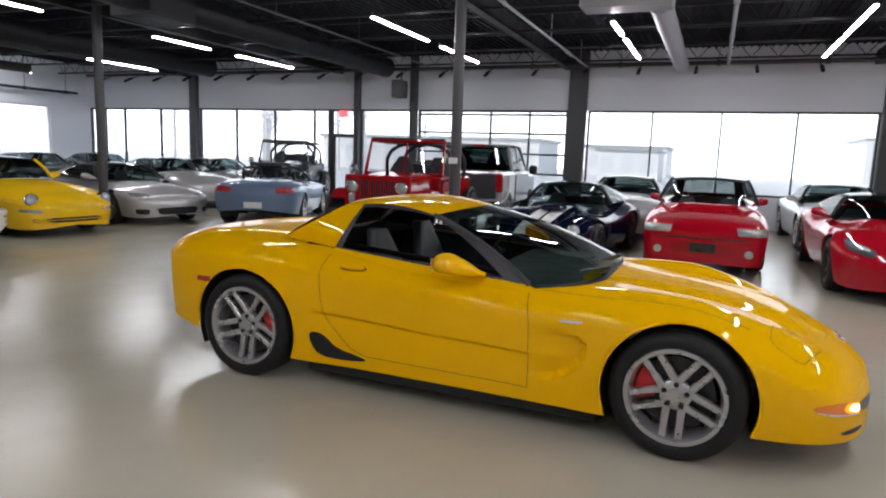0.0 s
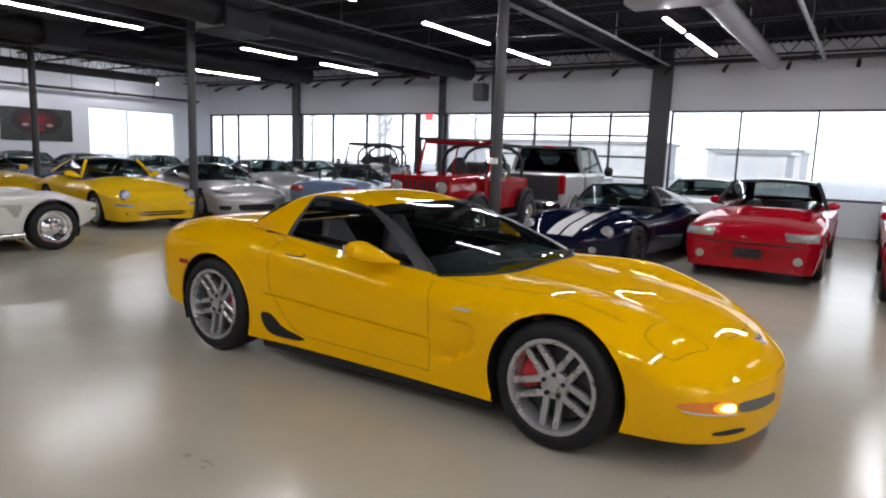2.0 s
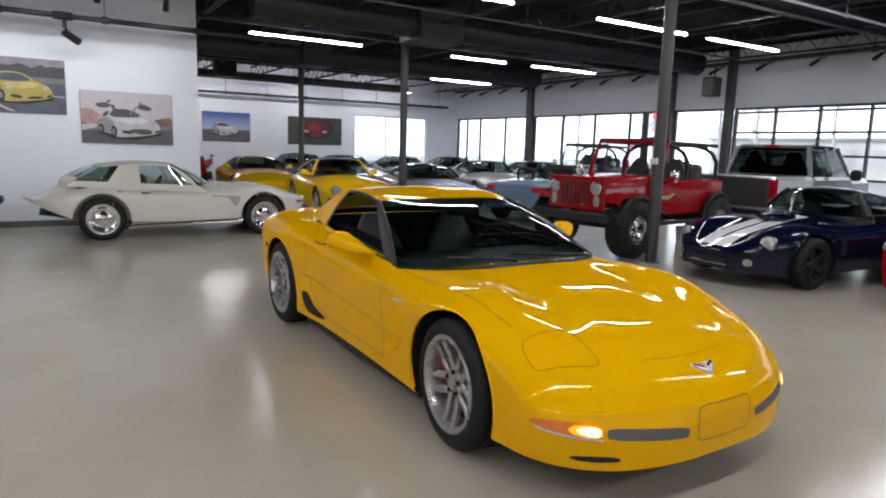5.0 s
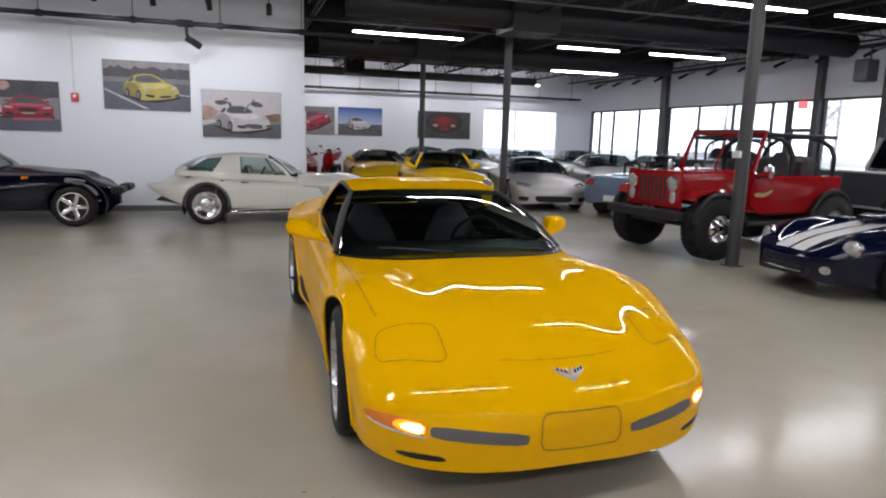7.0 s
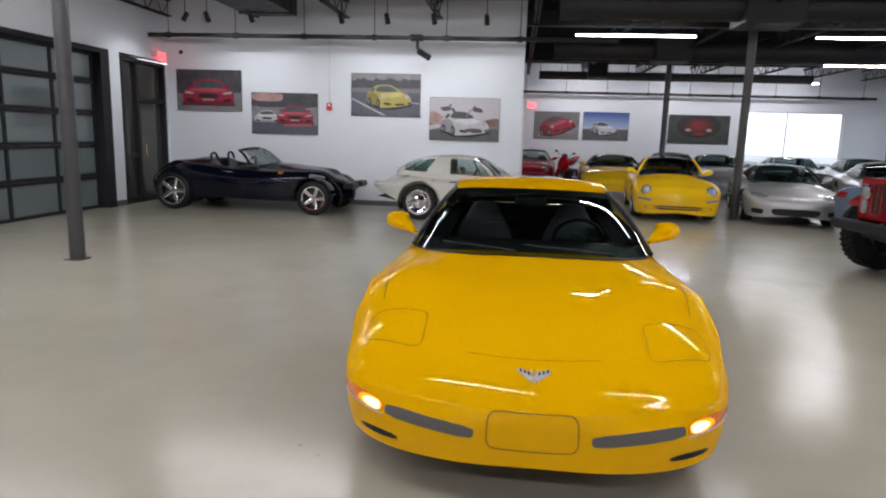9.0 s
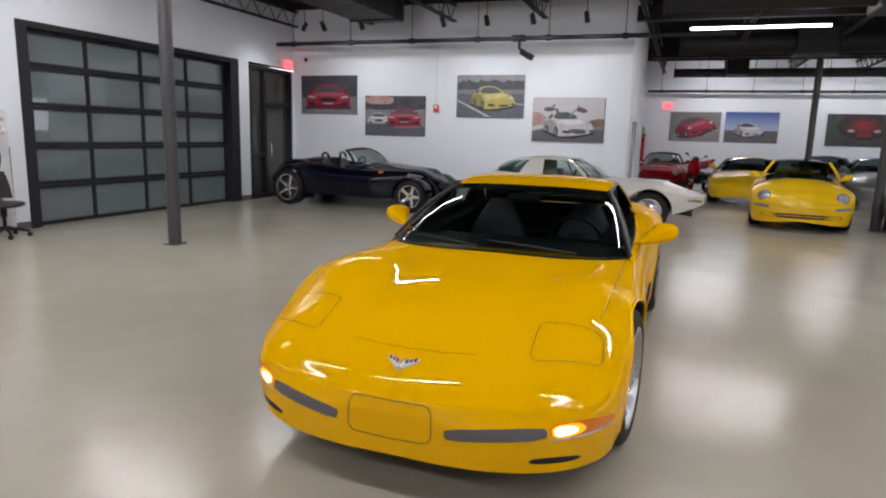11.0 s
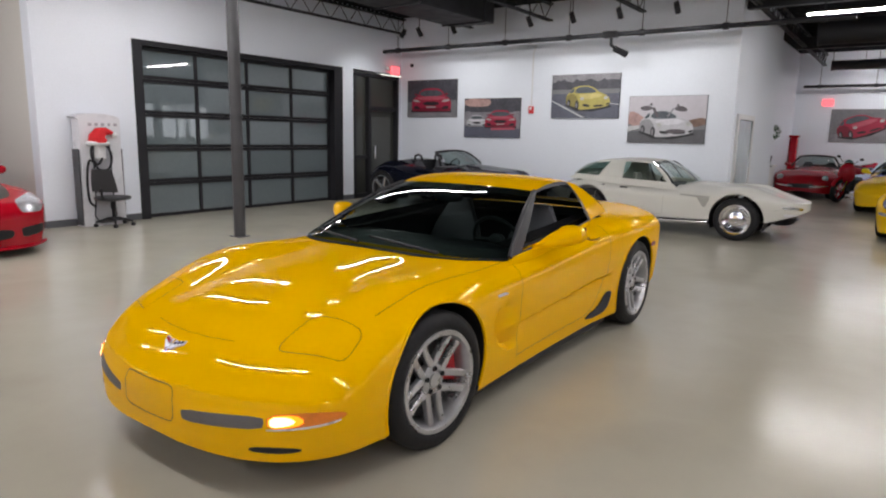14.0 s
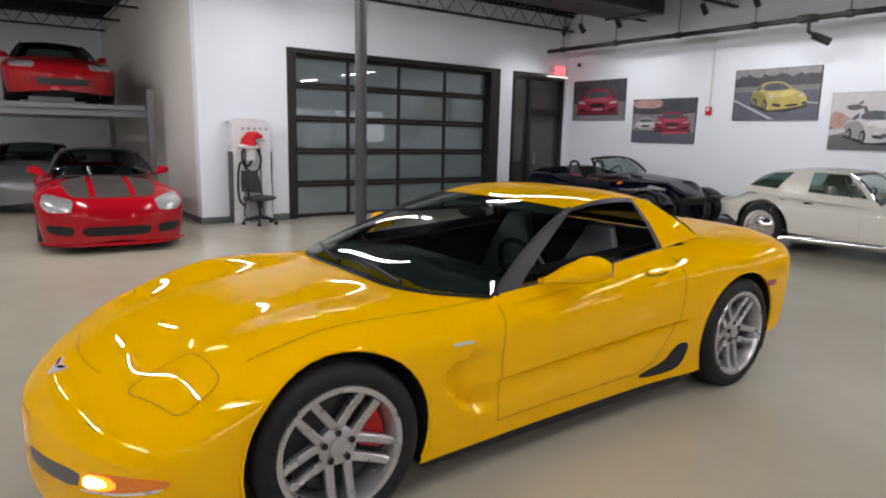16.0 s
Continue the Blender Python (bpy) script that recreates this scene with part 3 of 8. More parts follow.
def body_grid(s):
    """Cross-sections of a car's body from nose to tail: a grid of points."""
    N, Mu, Ml = s.get("res", (90, 20, 8))
    u = np.linspace(0, 1, N)
    u = 0.45 * u + 0.55 * (1 - np.cos(np.pi * u)) / 2
    xf, xr = s["xf"], s["xr"]
    X = xf + (xr - xf) * u
    soft = np.linspace(-1, 1, 9) * s.get("soften", 0.0)
    ease = (1 - np.linspace(-0.9, 0.9, 9) ** 2) ** 1.5
    fair = lambda tab: sum(q * smooth_curve(tab)(X + o) for q, o in zip(ease, soft)) / ease.sum()
    hw, top, crown, zw, zb = (fair(s[k]) for k in ("hw", "top", "crown", "zw", "zb"))
    p = fair(s["p"]) if isinstance(s["p"], list) else np.full(N, s["p"])
    for end, sign in ((s["nose"], 1), (s["tail"], -1)):
        xa, n, xb, m, zn = end
        e = xf if sign > 0 else xr
        a = np.clip((X - xa) / (e - xa), 0, 1)
        b = np.clip((X - xb) / (e - xb), 0, 1)
        k = (1 - a**n) ** (1 / n)
        hw = hw * k
        v = (1 - b**m) ** (1 / m)
        for arr in (top, crown, zw):
            arr[:] = zn + (arr - zn) * v
        zb[:] = zb + s.get("chin", 0.06) * (1 - v)
        zw[:] = np.maximum(zw, zb + 0.03)
    th = np.linspace(0, np.pi / 2, Mu)
    half = []
    for i in range(N):
        lo = np.linspace(0, 1, Ml, endpoint=False)
        tuck = s.get("tuck", 0.05)
        yl = hw[i] * (1 - tuck / 0.9 * (1 - lo) ** 2)
        zl = zb[i] + (zw[i] - zb[i]) * lo
        c, sn = np.cos(th), np.sin(th)
        y = hw[i] * np.clip(c, 0, 1) ** (2 / p[i])
        f = step(*s.get("valley", (0.25, 0.72)), y / max(hw[i], 1e-6))
        zt = top[i] + (crown[i] - top[i]) * f
        z = zw[i] + (zt - zw[i]) * sn ** (2 / p[i])
        half.append(np.stack([np.full(Ml + Mu, X[i]), np.concatenate([yl, y]), np.concatenate([zl, z])], 1))
    H = np.array(half)
    if s.get("shape"):
        s["shape"](H)
    mirror = H[:, ::-1][:, 1:].copy()
    mirror[:, :, 1] *= -1
    return np.concatenate([H, mirror], 1)


def chaikin(pts, k=2):
    for _ in range(k):
        q = []
        for i, a in enumerate(pts):
            b = pts[(i + 1) % len(pts)]
            q += [(0.75 * a[0] + 0.25 * b[0], 0.75 * a[1] + 0.25 * b[1]), (0.25 * a[0] + 0.75 * b[0], 0.25 * a[1] + 0.75 * b[1])]
        pts = q
    return pts


def corners(pts, f=0.22):
    """An outline whose corners alone are rounded."""
    q = []
    for i, a in enumerate(pts):
        p, n = pts[i - 1], pts[(i + 1) % len(pts)]
        q += [(a[0] + (p[0] - a[0]) * f, a[1] + (p[1] - a[1]) * f), (a[0] + (p[0] - a[0]) * f * 0.25 + (n[0] - a[0]) * f * 0.25, a[1] + (p[1] - a[1]) * f * 0.25 + (n[1] - a[1]) * f * 0.25), (a[0] + (n[0] - a[0]) * f, a[1] + (n[1] - a[1]) * f)]
    return q


class Skin:
    """The body's outer surface, to lay lamps, seams and badges on."""

    def __init__(self, P):
        sh = Shape().grid(P)
        self.tree = BVHTree.FromPolygons(sh.v, sh.f)

    def drop(self, axis, u, v, side=1):
        if axis == "d":
            k = math.sqrt(0.5)
            o, d = (-u * k + 5 * k, side * (u * k + 5 * k), v), (-k, -side * k, 0)
        else:
            o, d = {"f": ((6, u, v), (-1, 0, 0)), "r": ((-6, u, v), (1, 0, 0)), "s": ((u, 4 * side, v), (0, -side, 0)), "t": ((u, v, 4), (0, 0, -1))}[axis]
        hit, n, _, _ = self.tree.ray_cast(Vector(o), Vector(d))
        if hit is None:
            hit, n, _, _ = self.tree.find_nearest(Vector(o) + Vector(d) * {"f": 3.9, "r": 3.9, "s": 3.1, "t": 3.3, "d": 3.2}[axis])
        if n.dot(Vector(d)) > 0:
            n = -n
        return hit, n

    def patch(self, sh, axis, pts, off=0.004, rings=4, side=1, depth=0.008, rounded=2, seg=0):
        """A thin raised piece laid on the skin inside an outline."""
        if rounded == 2:
            pts = chaikin(corners(pts), 1)
        elif rounded:
            pts = chaikin(pts, rounded)
        if side < 0 and axis not in "sd":
            pts = [(a, -b) if axis == "t" else (-a, b) for a, b in pts]
        fine = []
        for i, a in enumerate(pts):
            b = pts[(i + 1) % len(pts)]
            k = max(1, int(math.hypot(b[0] - a[0], b[1] - a[1]) / 0.05))
            fine += [(a[0] + (b[0] - a[0]) * j / k, a[1] + (b[1] - a[1]) * j / k) for j in range(k)]
        pts = fine
        cu, cv = sum(p[0] for p in pts) / len(pts), sum(p[1] for p in pts) / len(pts)
        vs, fs, n = [], [], len(pts)
        for r in range(rings + 1):
            k = r / rings
            for a, b in (pts if r else [(cu, cv)]):
                h, nn = self.drop(axis, cu + (a - cu) * k, cv + (b - cv) * k, side)
                vs.append(h + nn * off)
        for a, b in pts:
            h, nn = self.drop(axis, a, b, side)
            vs.append(h - nn * depth)
        for i in range(n):
            j = (i + 1) % n
            fs.append((0, 1 + i, 1 + j))
            for r in range(rings):
                a0, b0 = 1 + r * n, 1 + (r + 1) * n
                fs.append((a0 + i, b0 + i, b0 + j, a0 + j))
        return sh.add(vs, fs)

    def band(self, sh, x0, x1, y0, y1, off=0.003, n=40, k=6):
        """A lengthwise stripe laid on the top of the skin."""
        rows = []
        for i in range(n + 1):
            row = []
            for j in range(k + 1):
                h, nn = self.drop("t", x0 + (x1 - x0) * i / n, y0 + (y1 - y0) * j / k)
                row.append(h + nn * off)
            rows.append(row)
        return sh.grid(rows)

    def seam(self, sh, axis, pts, w=0.006, side=1, off=0.0015, closed=False, steps=8):
        """A narrow dark gap between two panels, along a line on the skin."""
        if side < 0 and axis != "s":
            pts = [(a, -b) if axis == "t" else (-a, b) for a, b in pts]
        line = []
        m = len(pts)
        for i in range(m if closed else m - 1):
            a, b = pts[i], pts[(i + 1) % m]
            line += [(a[0] + (b[0] - a[0]) * k / steps, a[1] + (b[1] - a[1]) * k / steps) for k in range(steps)]
        if not closed:
            line.append(pts[-1])
        L = [self.drop(axis, a, b, side) for a, b in line]
        k = len(L)
        vs, fs = [], []
        for i, (h, n) in enumerate(L):
            nx = L[(i + 1) % k][0] if (closed or i < k - 1) else h
            pv = L[i - 1][0] if (closed or i > 0) else h
            c = (nx - pv).cross(n)
            if c.length < 1e-9:
                c = Vector((0, 0, 1))
            c.normalize()
            vs += [h + c * w / 2 + n * off, h - c * w / 2 + n * off]
        for i in range(k if closed else k - 1):
            j = (i + 1) % k
            fs.append((2 * i, 2 * i + 1, 2 * j + 1, 2 * j))
        return sh.add(vs, fs)


wheel_cache = {}


def wheel_meshes(style, R, rr, w):
    """Tyre, rim, spokes, disc and caliper with the outer face towards +y."""
    key = (style, R, rr, w)
    if key in wheel_cache:
        return wheel_cache[key]
    h = w / 2
    fine = style == "pairs"
    n = 56 if fine else 32
    tread = [(R - 0.010, -h + 0.012), (R, -h + 0.035)]
    for k in range(1, 4):
        yk = -h + w * k / 4
        tread += [(R, yk - 0.006), (R - 0.007, yk - 0.004), (R - 0.007, yk + 0.004), (R, yk + 0.006)]
    tread += [(R, h - 0.035), (R - 0.010, h - 0.012)]
    q = rr + 0.45 * (R - rr)
    prof = [(rr, -h + 0.015), (rr + 0.012, -h), (q, -h - 0.008)] + tread + [(R - 0.03, h + 0.001), (q, h + 0.008), (rr + 0.03, h + 0.006), (rr + 0.012, h), (rr, h - 0.015)]
    tyre = Shape().lathe(prof, n)
    if style == "offroad":
        for k in range(36):
            a = 2 * math.pi * k / 36
            for yy in (-0.3, 0.0, 0.3):
                aa = a + (0.09 if yy == 0 else 0)
                c, s_ = math.cos(aa), math.sin(aa)
                t = Shape().box((0, 0, 0), (0.022, w * 0.24, 0.038), 0, 0.003)
                tyre.add([(c * (R + 0.002 + x) - s_ * z, yy * w + y, s_ * (R + 0.002 + x) + c * z) for x, y, z in t.v], t.f)
    lip = h - 0.004
    rim = Shape().lathe([(rr + 0.010, lip), (rr + 0.006, lip + 0.008), (rr - 0.014, lip + 0.006), (rr - 0.022, lip - 0.012), (rr - 0.03, lip - 0.05), (rr - 0.035, -h + 0.02), (rr, -h + 0.004)], n)
    face = h - 0.035
    bars = []

    def bar(sh, a0, r0, a1, r1, w0, w1, y0, y1, dep=0.03):
        p0, p1 = Vector((r0 * math.cos(a0), 0, r0 * math.sin(a0))), Vector((r1 * math.cos(a1), 0, r1 * math.sin(a1)))
        d = (p1 - p0).normalized()
        t = Vector((-d.z, 0, d.x))
        vs = []
        for p, ww, y in ((p0, w0, y0), (p0.lerp(p1, 0.55), (w0 + w1) / 2, y0 + (y1 - y0) * 0.35), (p1, w1, y1)):
            for sx, yy in ((-0.5, y - dep), (-0.5, y - 0.005), (-0.34, y), (0.34, y), (0.5, y - 0.005), (0.5, y - dep)):
                q2 = p + t * ww * sx
                vs.append((q2.x, yy, q2.z))
        fs = [(6 * i + k, 6 * i + (k + 1) % 6, 6 * i + 6 + (k + 1) % 6, 6 * i + 6 + k) for i in range(2) for k in range(6)]
        sh.add(vs, fs)

    mats = ALLOY
    if style == "pairs":
        for k in range(5):
            a = 2 * math.pi * k / 5 - math.pi / 2
            for sg in (-1, 1):
                sh = Shape()
                bar(sh, a + sg * 0.66, 0.060, a + sg * math.asin(0.040 / (rr - 0.006)), rr - 0.010, 0.037, 0.033, face - 0.010, face + 0.022)
                bars.append(sh)
    elif style in ("five", "star", "dark"):
        for k in range(5):
            a = 2 * math.pi * k / 5 + math.pi / 2
            sh = Shape()
            bar(sh, a, 0.03, a, rr - 0.004, 0.075 if style == "star" else 0.055, 0.06 if style == "star" else 0.05, face, face + 0.02)
            bars.append(sh)
    elif style == "many":
        for k in range(10):
            a = 2 * math.pi * k / 10
            sh = Shape()
            bar(sh, a, 0.03, a, rr - 0.004, 0.03, 0.026, face, face + 0.02)
            bars.append(sh)
    else:
        sh = Shape().lathe([(rr - 0.015, face - 0.02), (rr * 0.72, face - 0.045), (rr * 0.55, face - 0.02), (rr * 0.4, face), (rr * 0.26, face + 0.01), (rr * 0.22, face + 0.045), (0.0, face + 0.05)], n)
        bars.append(sh)
    wide = 0.080 if style == "pairs" else 0.078
    hub = Shape().lathe([(wide, face - 0.05), (wide - 0.002, face - 0.014), (wide - 0.012, face - 0.008), (0.038, face - 0.004), (0.036, face + 0.004), (0.0, face + 0.006)], 28)
    nuts = []
    for k in range(5):
        a = 2 * math.pi * (k + 0.5) / 5 - math.pi / 2
        nuts.append(Shape().lathe([(0.0135, face - 0.002), (0.0135, face + 0.003), (0.009, face + 0.003), (0.008, face - 0.004), (0.0, face - 0.004)], 10, (0.058 * math.cos(a), 0, 0.058 * math.sin(a))))
    disc = Shape().lathe([(0.0, face - 0.06), (rr * 0.78, face - 0.06), (rr * 0.78, face - 0.085), (0.0, face - 0.085)], 32)
    cal = Shape()
    prof2 = []
    for k in range(7):
        a = radians(-28 + 56 * k / 6)
        for r2 in (rr * 0.46, rr * 0.84):
            for yy in (face - 0.105, face - 0.042):
                prof2.append((r2 * math.cos(a), yy, r2 * math.sin(a)))
    fs = []
    for k in range(6):
        o = 4 * k
        fs += [(o, o + 1, o + 5, o + 4), (o + 1, o + 3, o + 7, o + 5), (o + 3, o + 2, o + 6, o + 7), (o + 2, o, o + 4, o + 6)]
    cal.add(prof2, fs + [(0, 1, 3, 2), (24, 25, 27, 26)])
    back = Shape().lathe([(rr - 0.03, -h + 0.03), (0.0, -h + 0.03)], 24)
    alloy = {"dark": DARK_ALLOY, "star": CHROME, "disc": CHROME, "offroad": CHROME}.get(style, ALLOY)
    out = {"tyre": tyre.mesh("tyre", RUBBER), "rim": rim.mesh("rim", alloy), "spoke": [b.mesh("spoke", alloy) for b in bars], "hub": hub.mesh("hub", alloy), "lug_nut": [q.mesh("lug_nut", DARK_ALLOY if style != "dark" else ALLOY) for q in nuts], "brake_disc": disc.mesh("brake_disc", BRAKE), "caliper": cal.mesh("caliper", CALIPER), "backing": back.mesh("backing", TRIM)}
    wheel_cache[key] = out
    return out


def add_wheel(car, style, x, y_outer, R, rr, w, side, steer=0.0, roll=0.0, caliper_at=0.0, red_caliper=False, full=False):
    """A wheel whose outer face lies y_outer from the car's centre line."""
    ms = wheel_meshes(style, R, rr, w)
    wh = part("wheel", ms["rim"], None, car)
    wh.matrix_local = pose(x, side * (y_outer - w / 2), R, 0, 0, (0 if side > 0 else 180) + steer) @ pose(0, 0, 0, 0, roll, 0)
    part("tyre", ms["tyre"], None, wh, "black rubber tyre")
    for sp in ms["spoke"]:
        part("spoke", sp, None, wh)
    part("hub", ms["hub"], None, wh)
    part("backing", ms["backing"], None, wh)
    if style not in ("disc", "offroad"):
        part("brake_disc", ms["brake_disc"], None, wh)
        if full:
            for q in ms["lug_nut"]:
                part("lug_nut", q, None, wh)
        if red_caliper:
            c = part("caliper", ms["caliper"], None, wh, "red brake caliper")
            c.matrix_local = pose(0, 0, 0, 0, -roll + caliper_at, 0)
    return wh


def seat_shape(x, y, z, h=0.62, lean=14, head=True, wd=0.24):
    """Bucket seat: cushion, backrest with side bolsters and head rest, as one soft form."""
    sh = Shape()
    sh.blob((x + 0.22, y, z + 0.06), (0.27, wd, 0.10), 8, 3)
    P = []
    la = radians(lean)
    for i in range(11):
        t = i / 10
        ww = wd * (0.92 + 0.16 * math.sin(math.pi * min(1, t * 1.4)) - (0.55 * max(0, t - 0.68) / 0.32))
        hh = t * h * 1.12
        row = []
        for k in range(16):
            a = 2 * math.pi * k / 16
            bol = 0.055 + 0.035 * abs(math.cos(a)) ** 3 * (1 - 0.8 * max(0, t - 0.6) / 0.4)
            row.append((x - 0.05 - hh * math.sin(la) + bol * math.sin(a) + (0.03 * abs(math.cos(a)) ** 2), y + ww * math.cos(a), z + 0.05 + hh * math.cos(la)))
        row.append(row[0])
        P.append(row)
    sh.grid(P)
    t = P[-1][:-1]
    sh.add(t, [tuple(range(16))])
    return sh


def arch_cut(P, holes):
    """Faces of the body's grid without the wheel arches; the rims of the holes are drawn onto true circles."""
    V = P.reshape(-1, 3).copy()
    a, b = P.shape[:2]
    F = np.array([(i * b + j, i * b + j + 1, (i + 1) * b + j + 1, (i + 1) * b + j) for i in range(a - 1) for j in range(b - 1)])
    keep = np.ones(len(F), bool)
    C = V[F].mean(1)
    for hx, hz, R, ymin in holes:
        r = np.hypot(C[:, 0] - hx, C[:, 2] - hz)
        keep &= ~((r < R) & (np.abs(C[:, 1]) > ymin))
    gone = np.zeros(len(V), bool)
    gone[F[~keep].ravel()] = True
    stay = np.zeros(len(V), bool)
    stay[F[keep].ravel()] = True
    rim = gone & stay
    for hx, hz, R, ymin in holes:
        r = np.hypot(V[:, 0] - hx, V[:, 2] - hz)
        m = rim & (np.abs(V[:, 1]) > ymin * 0.9) & (r < R * 1.35) & (r > 1e-4)
        k = R / np.maximum(r, 1e-4)
        V[m, 0] = hx + (V[m, 0] - hx) * k[m]
        V[m, 2] = np.maximum(hz + (V[m, 2] - hz) * k[m], V[m, 2].min() if m.any() else 0)
    return V, F[keep]


def curve3(a, m, n, power=2.2):
    """A bowed line across the car from the left corner a through the middle m to the mirrored corner."""
    out = []
    for i in range(n + 1):
        t = math.sin(math.pi / 2 * (1 - 2 * i / n)) if power > 3 else 1 - 2 * i / n
        k = 1 - abs(t) ** power
        out.append((a[0] + (m[0] - a[0]) * k, a[1] * t, a[2] + (m[2] - a[2]) * k))
    return np.array(out)


def bowed(A, B, rows, bulge):
    """A sheet between two bowed lines, swollen outwards in the middle."""
    S = []
    for i in range(rows + 1):
        t = i / rows
        S.append(A + (B - A) * t)
    S = np.array(S)
    c, n = S.mean((0, 1)), np.cross(S[-1, len(A) // 2] - S[0, len(A) // 2], S[rows // 2, -1] - S[rows // 2, 0])
    n /= np.linalg.norm(n)
    if n[2] < 0:
        n = -n
    for i in range(rows + 1):
        t = i / rows
        S[i] += n * bulge * 4 * t * (1 - t)
    return S


def greenhouse(car, g, body_mat, trim_mat, glass=None, side_glass=None):
    """Windscreen, roof, side windows, pillars and rear window over the belt line."""
    glass, side_glass = glass or g.get("glass", CAR_GLASS), side_glass or g.get("side_glass", SIDE_GLASS)
    cm, cc, hm, hc = (np.array(g[k], float) for k in ("cowl", "cowl_side", "head", "head_side"))
    n = g.get("across", 16)
    A, B = curve3(cc, cm, n, g.get("cowl_power", 2.2)), curve3(hc, hm, n, g.get("head_power", 2.2))
    W = bowed(A, B, 8, g.get("bulge", 0.03))
    part("windscreen", Shape().grid(W[:, 1:-1]), glass, car)
    # dark band along the screen's edge, and the pillars
    band = Shape()
    for rows in (W[-2:],):
        band.grid(rows - np.array([0, 0, 0.005]))
    part("screen_band", band, TRIM, car)
    for sg in (0, -1):
        pl = [tuple(p) for p in W[:, sg]]
        part("pillar", Shape().tube(pl, g.get("pillar", 0.028), 8), trim_mat, car)
    if g.get("open"):
        top = [tuple(p) for p in W[-1]]
        part("screen_rail", Shape().tube(top, 0.018, 8), trim_mat, car)
        return W
    rm, rc, bm_, bc = (np.array(g[k], float) for k in ("rear", "rear_side", "base", "base_side"))
    C, D = curve3(rc, rm, n, g.get("head_power", 2.2)), curve3(bc, bm_, n)
    roof = bowed(B, C, 8, g.get("crown", 0.02))
    part("roof", Shape().grid(roof), g.get("roof_mat", body_mat), car)
    part("headliner", Shape().grid((roof - np.array([0, 0, 0.010])) * np.array([1, 0.997, 1])), CABIN, car)
    back = bowed(C, D, 6, g.get("back_bulge", 0.02))
    part("rear_window", Shape().grid(back[1:-1] if g.get("wrap") else back[1:-1, 2:-2]), g.get("rear_glass", side_glass), car)
    fr = Shape()
    fr.grid(back[:2]).grid(back[-2:])
    if not g.get("wrap"):
        fr.grid(back[:, :3]).grid(back[:, -3:])
    part("rear_frame", fr, g.get("back_mat", body_mat), car)
    inner = back * np.array([1, 0.975, 1]) + np.array([0.02, 0, -0.015])
    if g.get("bare"):
        part("rear_apron", Shape().grid([D, D + np.array([-0.02, 0, -0.12])]), body_mat, car)
    else:
        part("rear_lining", Shape().grid(inner[:2]).grid(inner[:, :3]).grid(inner[:, -3:]), CABIN, car)
    if g.get("frit"):
        part("screen_base", Shape().grid(W[:2] + np.array([0.004, 0, 0.003])), TRIM, car)
    u0, u1, s0, s1 = g.get("window", (0.05, 0.75, 0.03, 0.9))
    for sg in (1, -1):
        bot0, bot1, top0, top1 = cc, bc, hc, rc
        us = sorted(set([0.0, u0, u1, min(1.0, u1 + 0.03), 1.0] + list(np.linspace(0, 1, 13))))
        ss = sorted(set([g.get("skirt", 0.0), 0.0, s0, s1, 1.0] + list(np.linspace(0, 1, 7))))
        lead = g.get("lead", (u0, u0))
        G = np.zeros((len(us), len(ss), 3))
        # how far the edge of the windscreen bows off the straight line between its corners
        edge = W[:, 0] if W[0, 0, 1] > 0 else W[:, -1]
        tt = np.linspace(0, 1, len(edge))
        off = edge - (edge[0] + (edge[-1] - edge[0]) * tt[:, None])
        for i, uu in enumerate(us):
            for j, t in enumerate(ss):
                # the front pillar is wide at its foot and narrows upwards
                ul = lead[0] + (lead[1] - lead[0]) * t
                uw = uu / u0 * ul if uu <= u0 else (ul + (uu - u0) / (u1 - u0) * (u1 - ul) if uu < u1 else uu)
                pb = bot0 + (bot1 - bot0) * uw + np.array([0, g.get("bow", 0.03) * 4 * uw * (1 - uw), 0])
                pt = top0 + (top1 - top0) * uw + np.array([0, 0, g.get("rail", 0.02) * 4 * uw * (1 - uw)])
                q = pb + (pt - pb) * t
                q[1] += g.get("swell", 0.02) * 4 * max(t, 0) * (1 - t)
                q += max(0.0, 1 - uw / 0.5) ** 2 * np.array([np.interp(t, tt, off[:, o]) for o in range(3)])
                G[i, j] = (q[0], sg * q[1], q[2])
        gl, tr, bd, wr, sk = Shape(), Shape(), Shape(), Shape(), Shape()
        for i in range(len(us) - 1):
            for j in range(len(ss) - 1):
                um, sm = (us[i] + us[i + 1]) / 2, (ss[j] + ss[j + 1]) / 2
                cell = G[i : i + 2, j : j + 2]
                if sm < 0 and um > u1 + 0.03 and not g.get("full_skirt"):
                    continue
                if u0 < um < u1 and s0 < sm < s1:
                    gl.grid(cell)
                elif g.get("wrap") and um > g.get("wrap_from", 0.76) and um < 0.97 and 0.1 < sm < 0.88:
                    wr.grid(cell)
                elif sm < 0 and um < u1 + 0.03:
                    sk.grid(cell)
                elif um < u1 + 0.03:
                    tr.grid(cell)
                else:
                    bd.grid(cell)
        if not g.get("windows_down"):
            part("side_window", gl, side_glass, car)
        if wr.f:
            part("rear_side_window", wr, g.get("rear_glass", side_glass), car, "green tinted wrap-round rear glass")
        part("window_frame", tr, g.get("frame_mat", trim_mat), car)
        if sk.f:
            part("belt_edge", sk, body_mat, car)
        if bd.f:
            part("quarter_pillar", bd, g.get("quarter_mat", body_mat), car)
            if not g.get("bare"):
                part("pillar_lining", Shape().add([(v[0] + 0.004, v[1] - sg * 0.012, v[2]) for v in bd.v], bd.f), CABIN, car)
    return W


